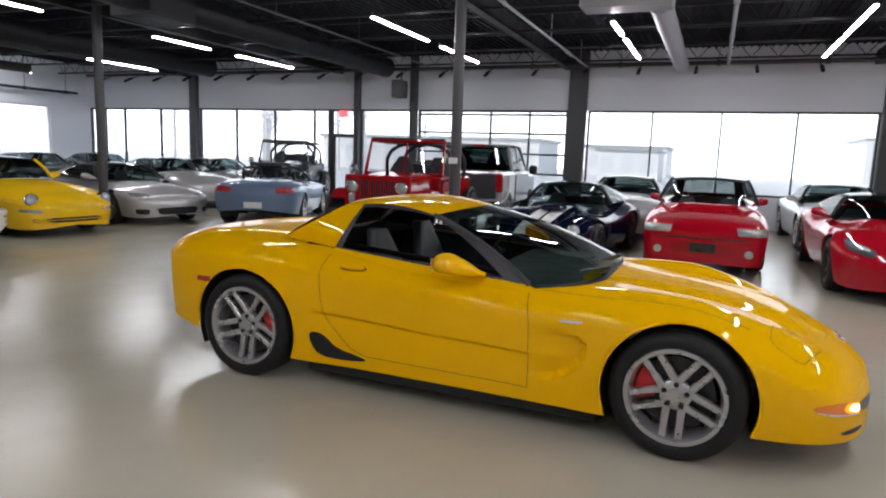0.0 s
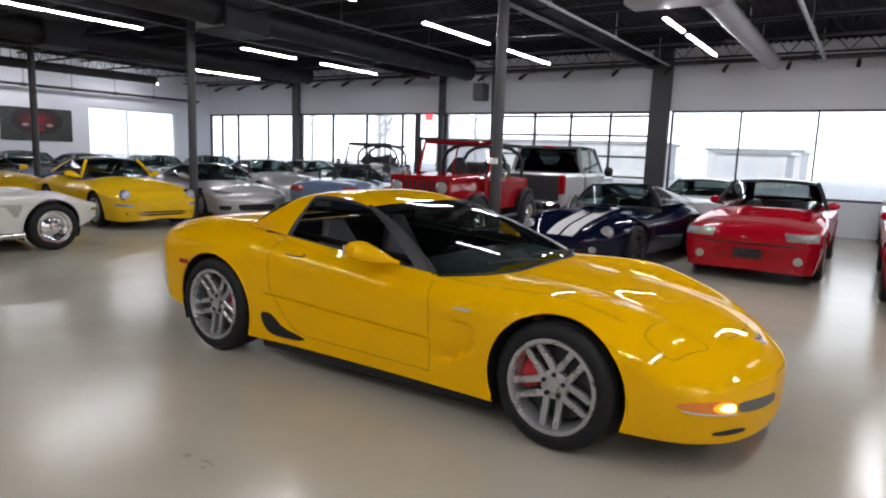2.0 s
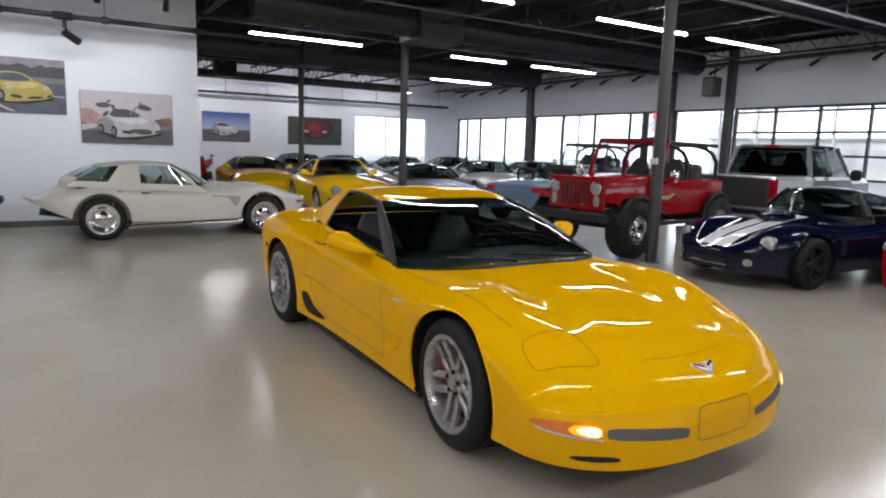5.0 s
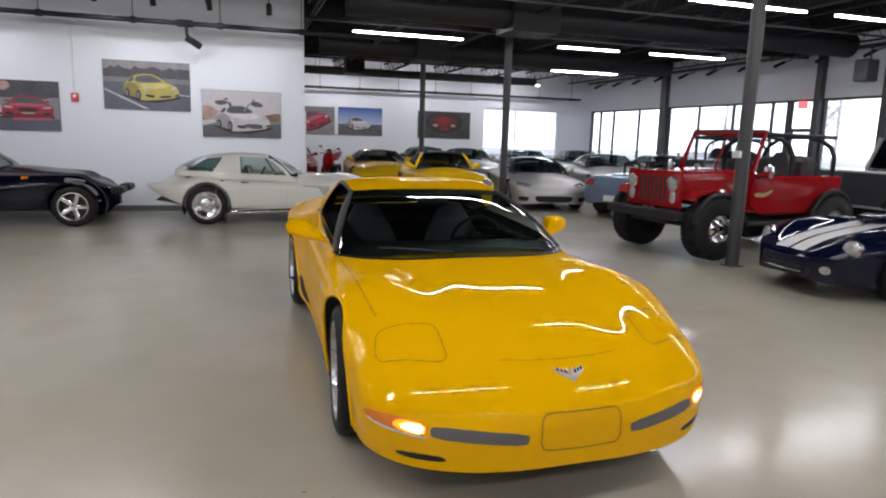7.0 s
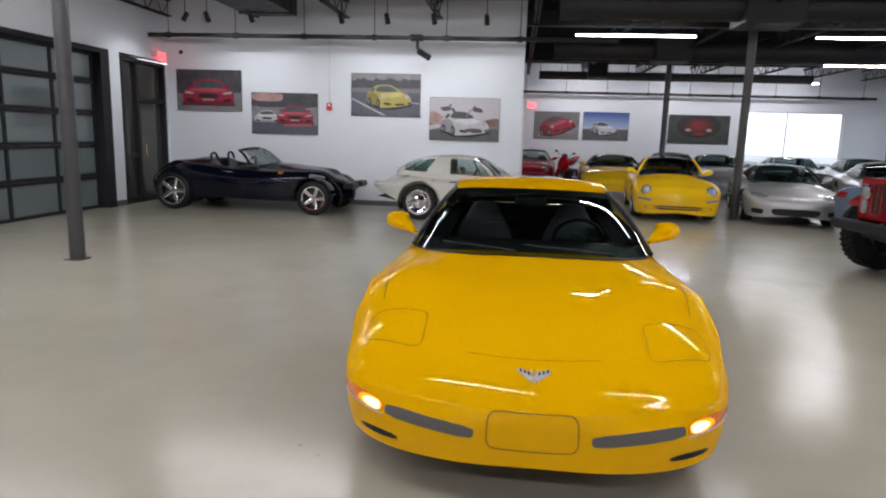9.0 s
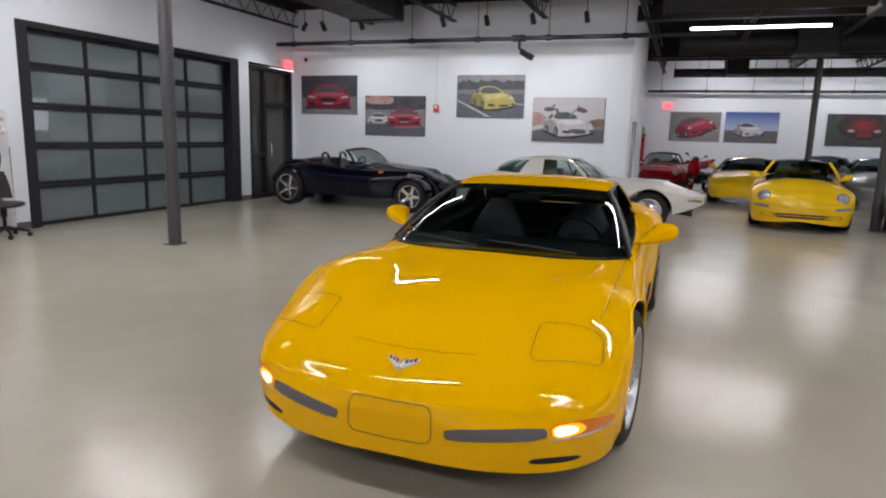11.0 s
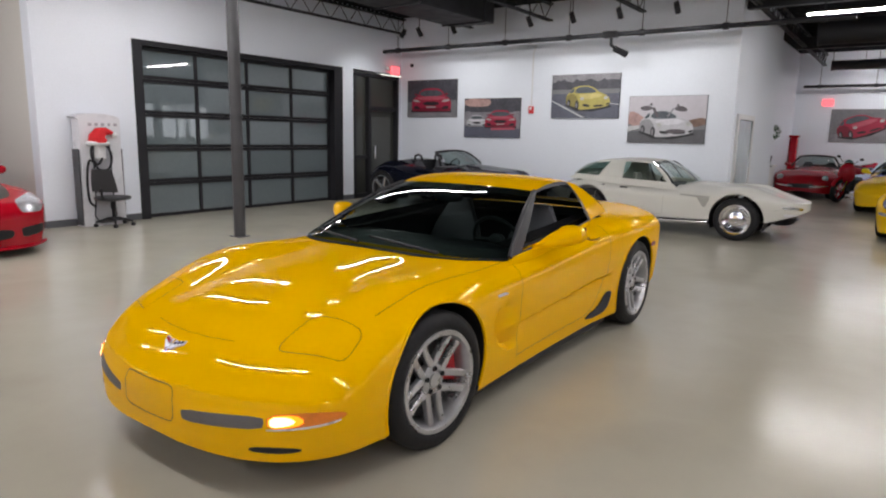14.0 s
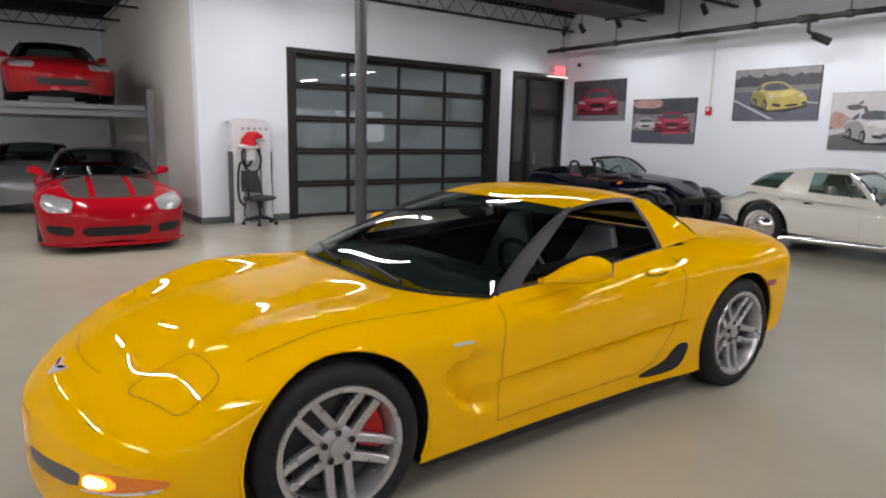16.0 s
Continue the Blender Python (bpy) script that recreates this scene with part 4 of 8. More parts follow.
def build_car(name, label, s, m, group="parked cars", category="car"):
    """A car from its stations: body, arches, glass, wheels, cabin and the pieces laid on its skin."""
    car = thing(name, label, category, group, "", m)
    P = body_grid(s)
    skin = Skin(P)
    holes = []
    for x, R in ((s["fa"], s["arch"][0]), (s["ra"], s["arch"][1])):
        holes.append((x, s["axle_z"], R, s["W"] * 0.62))
    V, F = arch_cut(P, holes)
    c0, c1, ch = s["cockpit"]
    C = V[F].mean(1)
    inside = (C[:, 0] > c0) & (C[:, 0] < c1) & (np.abs(C[:, 1]) < ch) & (C[:, 2] > s.get("cut_z", 0.6))
    if s.get("gh"):
        cf, cs = s["gh"]["cowl"], s["gh"]["cowl_side"]
        inside &= C[:, 0] < cf[0] + (cs[0] - cf[0]) * np.clip(np.abs(C[:, 1]) / cs[1], 0, 1.2) ** s["gh"].get("cowl_power", 2.1) - 0.07
    F = F[~inside]
    sh = Shape().add(V, [tuple(f) for f in F])
    part("body", sh, s["paint"], car, sharp=s.get("sharp", 50))
    # wells, floor and tub
    for x, z, R, _ in holes:
        for sg in (1, -1):
            rows, well, lip = [], Shape(), Shape()
            for k in range(19):
                a = math.pi * (1.14 - 1.28 * k / 18)
                px, pz = x + (R + 0.003) * math.cos(a), z + (R + 0.003) * math.sin(a)
                h, _n = skin.drop("s", px, max(pz, float(smooth_curve(s["zb"])(px)) + 0.02), sg)
                rows.append([(px, yy, pz) for yy in (sg * (abs(h.y) - 0.006), sg * s["W"] * 0.5)])
            well.grid(rows)
            part("wheel_well", well, TRIM, car)
            line = []
            for k in range(25):
                a = math.pi * (1.12 - 1.24 * k / 24)
                px, pz = x + (R + 0.004) * math.cos(a), z + (R + 0.004) * math.sin(a)
                zbot = float(smooth_curve(s["zb"])(px))
                if pz < zbot:
                    continue
                h, nn = skin.drop("s", px, pz, sg)
                line.append(h - nn * 0.004)
            if len(line) > 3:
                part("arch_lip", lip.tube(line, s.get("lip", 0.009), 6), s.get("lip_mat", s["paint"]), car)
    zf = max(0.13, min(v for _, v in s["zb"]))
    under = Shape()
    X = np.linspace(s["xf"] - 0.2, s["xr"] + 0.2, 24)
    hwf, zbf = smooth_curve(s["hw"]), smooth_curve(s["zb"])
    rows = []
    for x in X:
        near = min(abs(x - s["fa"]) - s["arch"][0], abs(x - s["ra"]) - s["arch"][1])
        yy = float(hwf(x)) - 0.06 if near > 0 else s["W"] * 0.5
        if x > s["xf"] - 0.45 or x < s["xr"] + 0.4:
            yy *= 0.8
        zz = float(zbf(x)) + 0.03
        rows.append([(x, -yy, zz), (x, yy, zz)])
    under.grid(rows)
    part("underbody", under, TRIM, car)
    tub = Shape()
    zt = s.get("tub_z", 0.3)
    tub.grid([[(c0 - 0.1, -ch, 0.62), (c0 - 0.1, ch, 0.62)], [(c0 + 0.08, -ch, zt), (c0 + 0.08, ch, zt)], [(c1 - 0.25, -ch, zt), (c1 - 0.25, ch, zt)], [(c1, -ch, 0.62), (c1, ch, 0.62)]])
    for sg in (1, -1):
        side_rows = []
        for xx in np.linspace(c0 - 0.15, c1 - 0.02, 14):
            zs = max(skin.drop("t", xx, sg * (ch + 0.03))[0].z - 0.006, zt + 0.1)
            side_rows.append([(xx, sg * (ch + 0.03), zt), (xx, sg * (ch + 0.03), zs)])
        tub.grid(side_rows)
    tub.grid([[(c0 - 0.12, -ch, zt), (c0 - 0.12, ch, zt)], [(c0 - 0.12, -ch, s["belt"] - 0.08), (c0 - 0.12, ch, s["belt"] - 0.08)]])
    part("cabin", tub, s.get("cabin_mat", CABIN), car)
    wall_rows = []
    for yy in np.linspace(-ch - 0.03, ch + 0.03, 17):
        zs = skin.drop("t", c0 - 0.03, yy)[0].z - 0.005
        wall_rows.append([(c0 - 0.03, yy, zt), (c0 - 0.03, yy, max(zs, zt + 0.1))])
    part("bulkhead", Shape().grid(wall_rows), s.get("cabin_mat", CABIN), car)
    xd = s["dash"]
    part("dashboard", Shape().box((xd, 0, s["belt"] - 0.14), (0.42, 2 * ch, 0.2), 0, 0.06), CABIN, car)
    for y in (-0.36, 0.36):
        part("seat", seat_shape(s["seat"][0], y * s["W"] / 0.92, s["seat"][1], s["seat"][2]), s.get("seat_mat", SEAT_GREY), car)
    ring = Shape()
    ctr, tl = Vector((xd - 0.36, 0.36 * s["W"] / 0.92, s["belt"] - 0.06)), radians(24)
    pts = [ctr + 0.18 * Vector((math.sin(tl) * math.sin(a), math.cos(a), math.cos(tl) * math.sin(a))) for a in np.linspace(0, 2 * math.pi, 25)[:-1]]
    ring.tube(pts, 0.014, 8, True)
    for a in (0, math.pi, -math.pi / 2):
        ring.tube([ctr, ctr + 0.18 * Vector((math.sin(tl) * math.sin(a), math.cos(a), math.cos(tl) * math.sin(a)))], 0.016, 6)
    ring.blob(ctr, (0.03, 0.06, 0.05), 6)
    part("steering_wheel", ring, CABIN, car)
    if s.get("gh"):
        greenhouse(car, s["gh"], s["paint"], s.get("trim", TRIM))
    st = s["wheel"]
    for x, R, rr, w, yo, a in ((s["fa"], *st["front"], s.get("steer", 0)), (s["ra"], *st["rear"], 0)):
        for sg in (1, -1):
            add_wheel(car, st["style"], x, yo, R, rr, w, sg, a, st.get("roll", 17) * sg, 190 if (x > 0) == (sg > 0) else -10, st.get("red", False), st.get("full", False))
    for nm, axis, pts, mat, opt in s.get("pieces", ()):
        sides = (1, -1) if opt.get("both", True) else (1,)
        for sg in sides:
            sh = Shape()
            skin.patch(sh, axis, pts, opt.get("off", 0.004), opt.get("rings", 3), sg, opt.get("depth", 0.008), opt.get("round", 2))
            part(nm, sh, mat, car, opt.get("label", ""))
    if s.get("seams"):
        for axis, pts, opt in s["seams"]:
            for sg in ((1, -1) if opt.get("both", True) else (1,)):
                sh = Shape()
                skin.seam(sh, axis, chaikin(corners(pts), 1) if opt.get("closed") else pts, opt.get("w", 0.0045), sg, 0.0015, opt.get("closed", False), 3 if opt.get("closed") else 10)
                part("panel_gap", sh, s.get("gap", GAP_AND_SHADE), car)
    mr = s.get("mirror")
    if mr:
        for sg in (1, -1):
            x, y, z = mr
            rows = []
            for k in range(13):
                q = k / 12
                g = math.sin(math.pi / 2 * min(1.0, q / 0.72)) ** 0.9 if q < 0.72 else math.sqrt(max(0.0, 1 - ((q - 0.72) / 0.28) ** 3.2))
                g = max(g, 0.25 if q < 0.5 else 0.02)
                cx_, cy_, cz_ = x + 0.15 - 0.24 * q, y - 0.06 + 0.16 * min(1, q / 0.55), z - 0.01 + 0.07 * min(1, q / 0.6)
                ring = [(cx_, sg * (cy_ + 0.085 * g * math.copysign(abs(math.cos(a)) ** 0.8, math.cos(a))), cz_ + 0.056 * g * math.copysign(abs(math.sin(a)) ** 0.8, math.sin(a))) for a in np.linspace(0, 2 * math.pi, 21)]
                rows.append(ring)
            sh = Shape().grid(rows)
            mo = part("door_mirror", sh, s.get("mirror_mat", s["paint"]), car)
            part("mirror_glass", Shape().box((x - 0.086, sg * (y + 0.10), z + 0.06), (0.012, 0.13, 0.075), 0, 0.02), CHROME, mo)
    return car, skin


def round_lamp(car, skin, y, z, r, tilt=0.35, out=0.0):
    """Round headlamps in chrome rings, set into both wings."""
    for sg in (1, -1):
        h, n = skin.drop("f", y * sg, z)
        d = (Vector((1, 0.12 * sg, 0)) * (1 - tilt) + n * tilt).normalized()
        a = d.cross(Vector((0, 0, 1))).normalized()
        b = a.cross(d)
        ctr = h + d * out

        def rings(profile, m=20):
            return [[ctr + d * q + (a * math.cos(w) + b * math.sin(w)) * rr for w in np.linspace(0, 2 * math.pi, m + 1)] for rr, q in profile]

        lamp = part("headlamp", Shape().grid(rings([(r * 1.14, -0.09), (r * 1.14, 0.0), (r * 1.10, 0.012), (r, 0.012), (r * 0.96, 0.0)])), CHROME, car, "round headlamp in a chrome ring")
        part("lamp_lens", Shape().grid(rings([(r * 0.98, 0.004), (r * 0.8, 0.018), (r * 0.45, 0.030), (0.001, 0.034)])), REFLECTOR, lamp)


def plain_car(L, W, wb, fo, H, nose_z, cowl_z, belt, deck_z, tail_z, cx, hx, rx, bx, mat, R=0.32, style="five", top_w=0.54, p=2.8, low=0.16, roof_w=None, **more):
    """Stations of a car from its main measures; x counts from the middle of the wheelbase, forward."""
    fa, ra = wb / 2, -wb / 2
    xf, xr = fa + fo, fa + fo - L
    h = W / 2
    s = dict(xf=xf, xr=xr, fa=fa, ra=ra, W=h, axle_z=R, arch=(R + 0.055, R + 0.06), belt=belt, p=p, res=more.get("res", (70, 16, 7)), tuck=0.06)
    s["hw"] = [(xf, h * 0.95), (fa, h), (0, h * 0.97), (ra, h), (xr, h * 0.95)]
    s["top"] = [(xf, nose_z), (xf - 0.25, nose_z + 0.04), ((xf + cx) / 2, (nose_z + cowl_z) / 2 + 0.05), (cx, cowl_z), (cx - 0.5, belt), (bx, deck_z), ((bx + xr) / 2, (deck_z + tail_z) / 2 + 0.01), (xr, tail_z)]
    s["crown"] = [(xf, nose_z), (xf - 0.25, nose_z + 0.05), (fa, max(nose_z + 0.1, cowl_z - 0.06)), (cx, cowl_z - 0.02), (0, belt), (ra, max(belt, deck_z) + 0.0), (xr, tail_z - 0.02)]
    s["zw"] = [(xf, nose_z * 0.75), (fa, min(2 * R, nose_z + 0.02)), (0, 0.58), (ra, min(2 * R + 0.04, belt - 0.1)), (xr, tail_z * 0.75)]
    s["zb"] = [(xf, low), (fa, low + 0.02), (0, low + 0.02), (ra, low + 0.04), (xr, low + 0.14)]
    s["nose"] = more.get("nose", (xf - 0.6, 3.0, xf - 0.3, 2.5, nose_z * 0.62))
    s["tail"] = more.get("tail", (xr + 0.45, 3.6, xr + 0.25, 3.0, tail_z * 0.68))
    yr = roof_w or top_w * h / 0.9
    s["gh"] = dict(cowl=(cx, 0, cowl_z), cowl_side=(cx - 0.3, h * 0.80, belt), head=(hx, 0, H - 0.02), head_side=(hx - 0.06, yr, H - 0.06), rear=(rx, 0, H - 0.02), rear_side=(rx, yr * 0.96, H - 0.07), base=(bx, 0, deck_z), base_side=(bx + 0.05, h * 0.74, deck_z - 0.01), window=more.get("window", (0.05, 0.86, 0.03, 0.9)), open=more.get("open", False), **more.get("gh", {}))
    s["cockpit"] = (bx + 0.2 if not more.get("open") else more.get("open_to", -0.75), cx - 0.15, h * 0.72)
    s["dash"] = cx - 0.42
    s["seat"] = (more.get("seat_x", -0.35), 0.24, more.get("seat_h", 0.62))
    s["mirror"] = (cx - 0.45, h * 0.86, belt + 0.0)
    s["paint"] = mat
    s["wheel"] = dict(style=style, front=(R, R * 0.68, 0.23, h - 0.02), rear=(R, R * 0.68, 0.25, h - 0.015), roll=more.get("roll", 20))
    s["pieces"] = more.get("pieces", [])
    s["gap"] = TRIM
    s["seams"] = [("s", [(cx - 0.35, belt - 0.04), (cx - 0.38, low + 0.07), (cx - 1.5, low + 0.07), (cx - 1.56, belt - 0.3), (cx - 1.5, belt - 0.03)], {})] + more.get("seams", [])
    s["cut_z"] = min(belt, cowl_z) - 0.13
    for k in ("top", "crown", "hw", "zw", "zb", "chin", "tuck", "axle_z", "arch", "trim", "lip", "lip_mat", "seat_mat", "steer", "mirror_mat", "valley", "shape", "gap"):
        if k in more:
            s[k] = more[k]
    for k in ("mirror",):
        if more.get(k) is False:
            s.pop(k)
    return s


# ---- the yellow car in the middle of the hall ----
def hero_shape(H):
    """Door crease, side scoop behind the front wheel and the ridge round the nose, pressed into the plain body."""
    ML = 22
    x = H[:, 0, 0]
    # one row of points runs along the crease of the door
    zc = np.interp(x, [-0.85, -0.75, -0.1, 0.57, 0.9], [0.515, 0.508, 0.475, 0.453, 0.452])
    wdw = step(-0.94, -0.83, x) * (1 - step(0.86, 0.96, x))
    zb, zw = H[:, 0, 2].copy(), H[:, ML, 2].copy()
    j0 = 14
    for j in range(ML):
        zn = zb + (zc - zb) * j / j0 if j <= j0 else zc + (zw - zc) * (j - j0) / (ML - j0)
        H[:, j, 2] += wdw * (zn - H[:, j, 2])
    z = H[:, :, 2]
    flank = (step(-0.90, -0.74, x) * (1 - step(0.54, 0.60, x)))[:, None] * (np.arange(H.shape[1]) < j0)[None, :]
    below = np.maximum(zc[:, None] - z, 0)
    H[:, :, 1] -= flank * 0.026 * np.exp(-np.maximum(below - 0.02, 0) / 0.09)
    # scoop: shallow at the door, deepest under its rounded front lip, split by the crease
    edge = np.interp(z, [0.30, 0.335, 0.385, 0.46, 0.53, 0.575, 0.60], [0.60, 0.70, 0.785, 0.845, 0.868, 0.82, 0.62])
    xx = H[:, :, 0]
    rise = np.clip((xx - 0.50) / np.maximum(edge - 0.50, 0.05), 0, 1) ** 1.4
    lip = 1 - step(0.0, 0.03, xx - edge)
    rim = step(0.30, 0.36, z) * (1 - step(0.555, 0.605, z)) * (xx > 0.48)
    ridge = 1 - 0.6 * np.exp(-(((z - zc[:, None]) / 0.030) ** 2)) * (1 - step(0.68, 0.82, xx))
    H[:, :, 1] -= 0.050 * rise * lip * rim * ridge
    # shallow valleys between the middle of the bonnet and the wings
    yy = np.abs(H[:, :, 1])
    along = step(0.75, 1.25, xx) * (1 - step(1.80, 2.06, xx)) * (np.arange(H.shape[1]) > ML)[None, :]
    H[:, :, 2] += along * (0.010 * np.exp(-(((yy - 0.66) / 0.12) ** 2)) - 0.013 * np.exp(-(((yy - 0.40) / 0.13) ** 2)))
    # soft ridge round the nose above the grilles
    nose = step(1.95, 2.15, xx)
    H[:, :, 0] += 0.006 * nose * np.exp(-(((z - 0.437) / 0.018) ** 2))


HERO = dict(
    xf=2.301, xr=-2.23, fa=1.345, ra=-1.346, W=0.92, axle_z=0.340, arch=(0.382, 0.390), belt=0.85, res=(250, 52, 22), tuck=0.03, valley=(0.25, 0.85),
    p=[(2.301, 1.60), (1.9, 2.43), (1.25, 3.40), (0.5, 3.66), (-0.9, 3.6), (-1.7, 3.04), (-2.23, 2.8)],
    hw=[(2.301, 0.881), (1.9, 0.880), (1.345, 0.926), (0.75, 0.894), (0.2, 0.873), (-0.5, 0.863), (-1.0, 0.895), (-1.4, 0.914), (-1.85, 0.892), (-2.23, 0.858)],
    top=[(2.301, 0.503), (2.1, 0.579), (1.85, 0.686), (1.5, 0.752), (1.15, 0.790), (0.85, 0.818), (0.45, 0.825), (-0.75, 0.895), (-1.15, 0.93), (-1.65, 0.939), (-2.0, 0.922), (-2.23, 0.905)],
    crown=[(2.301, 0.486), (2.1, 0.580), (1.85, 0.691), (1.6, 0.766), (1.3, 0.824), (0.9, 0.824), (0.45, 0.846), (-0.2, 0.885), (-0.8, 0.928), (-1.3, 0.944), (-1.75, 0.952), (-2.23, 0.894)],
    zw=[(2.301, 0.284), (1.95, 0.409), (1.345, 0.596), (0.85, 0.589), (0.5, 0.574), (-0.4, 0.62), (-1.3, 0.70), (-2.23, 0.70)],
    zb=[(2.301, 0.18), (2.0, 0.195), (1.6, 0.183), (0.9, 0.172), (-0.9, 0.166), (-1.6, 0.243), (-2.0, 0.319), (-2.23, 0.324)],
    nose=(1.814, 2.253, 2.114, 2.011, 0.388), tail=(-1.74, 3.15, -1.935, 3.18, 0.70), chin=0.02, soften=0.10,
    shape=hero_shape, paint=YELLOW, cockpit=(-1.0, 0.76, 0.70), cut_z=0.68, tub_z=0.26, dash=0.34, seat=(-0.44, 0.22, 0.66), seat_mat=SEAT_GREY, trim=PILLAR,
    gh=dict(cowl=(0.885, 0, 0.828), cowl_side=(0.535, 0.775, 0.803), head=(-0.08, 0, 1.152), head_side=(-0.14, 0.562, 1.132), rear=(-0.80, 0, 1.185), rear_side=(-0.80, 0.565, 1.145), base=(-1.08, 0, 0.95), base_side=(-1.19, 0.655, 0.925), window=(0.13, 0.723, 0.03, 0.93), lead=(0.08, 0.05), skirt=-0.16, cowl_power=6.0, head_power=3.2, across=28, bulge=0.035, crown=0.040, swell=0.02, bow=0.035, rail=0.04, windows_down=True, pillar=0.016, back_mat=TRIM, frame_mat=PILLAR, rear_glass=DARK_TINT),
    mirror=(0.13, 0.86, 0.85),
    wheel=dict(style="pairs", front=(0.337, 0.243, 0.26, 0.893), rear=(0.343, 0.252, 0.28, 0.897), roll=2, red=True, full=True),
    steer=-4, sharp=27,
    pieces=[
        ("front_grille", "f", [(0.243, 0.352), (0.43, 0.368), (0.615, 0.380), (0.630, 0.360), (0.622, 0.332), (0.43, 0.316), (0.250, 0.302), (0.236, 0.325)], MESH_GREY, dict(off=0.002, label="grey mesh grille insert", round=1)),
        ("turn_signal", "d", [(-1.085, 0.388), (-0.95, 0.403), (-0.85, 0.403), (-0.785, 0.394), (-0.766, 0.381), (-0.785, 0.367), (-0.85, 0.357), (-0.95, 0.346), (-1.085, 0.334)], ORANGE_LENS, dict(off=0.003, round=1, label="amber wrap-round turn signal lens")),
        ("signal_glow", "d", [(-1.078, 0.384), (-0.97, 0.396), (-0.93, 0.372), (-0.97, 0.348), (-1.078, 0.338)], AMBER, dict(off=0.005, round=1, label="lit amber part of the lens")),
        ("signal_bulb", "d", [(-1.070, 0.380), (-1.0, 0.386), (-0.965, 0.370), (-1.0, 0.353), (-1.070, 0.343)], AMBER_HOT, dict(off=0.007, round=1, label="glowing lamp")),
        ("signal_lip", "d", [(-1.085, 0.334), (-0.95, 0.346), (-0.85, 0.357), (-0.79, 0.366), (-0.80, 0.358), (-0.85, 0.348), (-0.95, 0.338), (-1.085, 0.327)], BADGE, dict(off=0.004, round=1, label="pale lower edge of the lens")),
        ("lower_duct", "f", [(0.562, 0.232), (0.575, 0.252), (0.66, 0.259), (0.752, 0.254), (0.742, 0.236), (0.66, 0.229)], TRIM, dict(off=0.002, round=1, label="black lower air slot")),
        ("side_marker", "s", [(-1.605, 0.648), (-1.72, 0.646), (-1.72, 0.612), (-1.605, 0.614)], RED_LENS, dict(off=0.005, label="red oval side marker")),
        ("brake_duct", "s", [(-0.85, 0.368), (-0.78, 0.372), (-0.72, 0.335), (-0.66, 0.280), (-0.47, 0.242), (-0.455, 0.224), (-0.62, 0.210), (-0.78, 0.222), (-0.835, 0.29)], TRIM, dict(off=0.008, round=1, label="black brake cooling duct")),
        # flat dark oval: the shade of the handle's hollow as colour
        ("handle_recess", "s", [(-0.46, 0.795), (-0.50, 0.809), (-0.61, 0.810), (-0.655, 0.795), (-0.61, 0.780), (-0.50, 0.780)], GAP_AND_SHADE, dict(off=0.002, round=1)),
        ("door_handle", "s", [(-0.475, 0.794), (-0.51, 0.808), (-0.60, 0.808), (-0.642, 0.796), (-0.60, 0.787), (-0.51, 0.786)], YELLOW, dict(off=0.014, round=1, label="yellow flush door handle")),
        ("badge", "s", [(0.862, 0.664), (0.762, 0.662), (0.732, 0.650), (0.840, 0.650)], BADGE, dict(off=0.004, round=0, label="small silver badge")),
        ("tail_lamp", "r", [(0.30, 0.80), (0.52, 0.80), (0.52, 0.68), (0.30, 0.68)], RED_LENS, dict(off=0.004)),
        ("tail_lamp", "r", [(0.57, 0.79), (0.76, 0.77), (0.76, 0.68), (0.57, 0.68)], RED_LENS, dict(off=0.004)),
    ],
    seams=[
        ("s", [(0.538, 0.79), (0.568, 0.62), (0.572, 0.42), (0.574, 0.25)], dict(w=0.0035)),
        ("s", [(0.574, 0.25), (-0.45, 0.256), (-0.56, 0.29), (-0.74, 0.47), (-0.765, 0.60), (-0.775, 0.75), (-0.75, 0.86)], dict(w=0.0035)),
        ("t", [(1.775, 0.52), (1.745, 0.745), (1.775, 0.775), (1.865, 0.790), (1.905, 0.775), (2.004, 0.53), (1.985, 0.50), (1.80, 0.50)], dict(closed=True, w=0.0030)),
        ("f", [(-0.160, 0.432), (0.160, 0.432), (0.183, 0.40), (0.186, 0.300), (0.165, 0.272), (-0.165, 0.272), (-0.186, 0.300), (-0.183, 0.40)], dict(closed=True, both=False, w=0.0042)),
        ("t", [(2.088, 0.0), (2.078, 0.15), (2.052, 0.285)], dict(w=0.0022)),
        ("t", [(1.653, 0.745), (1.50, 0.763), (1.36, 0.770), (0.95, 0.765), (0.56, 0.757)], dict(w=0.0034)),
    ],
)
hero, hero_skin = build_car("sports_coupe", "bright yellow low sports coupe with lit amber turn signals", HERO, pose(-1.108, 4.449, 0) @ Matrix.Scale(1.04, 4), "show car")

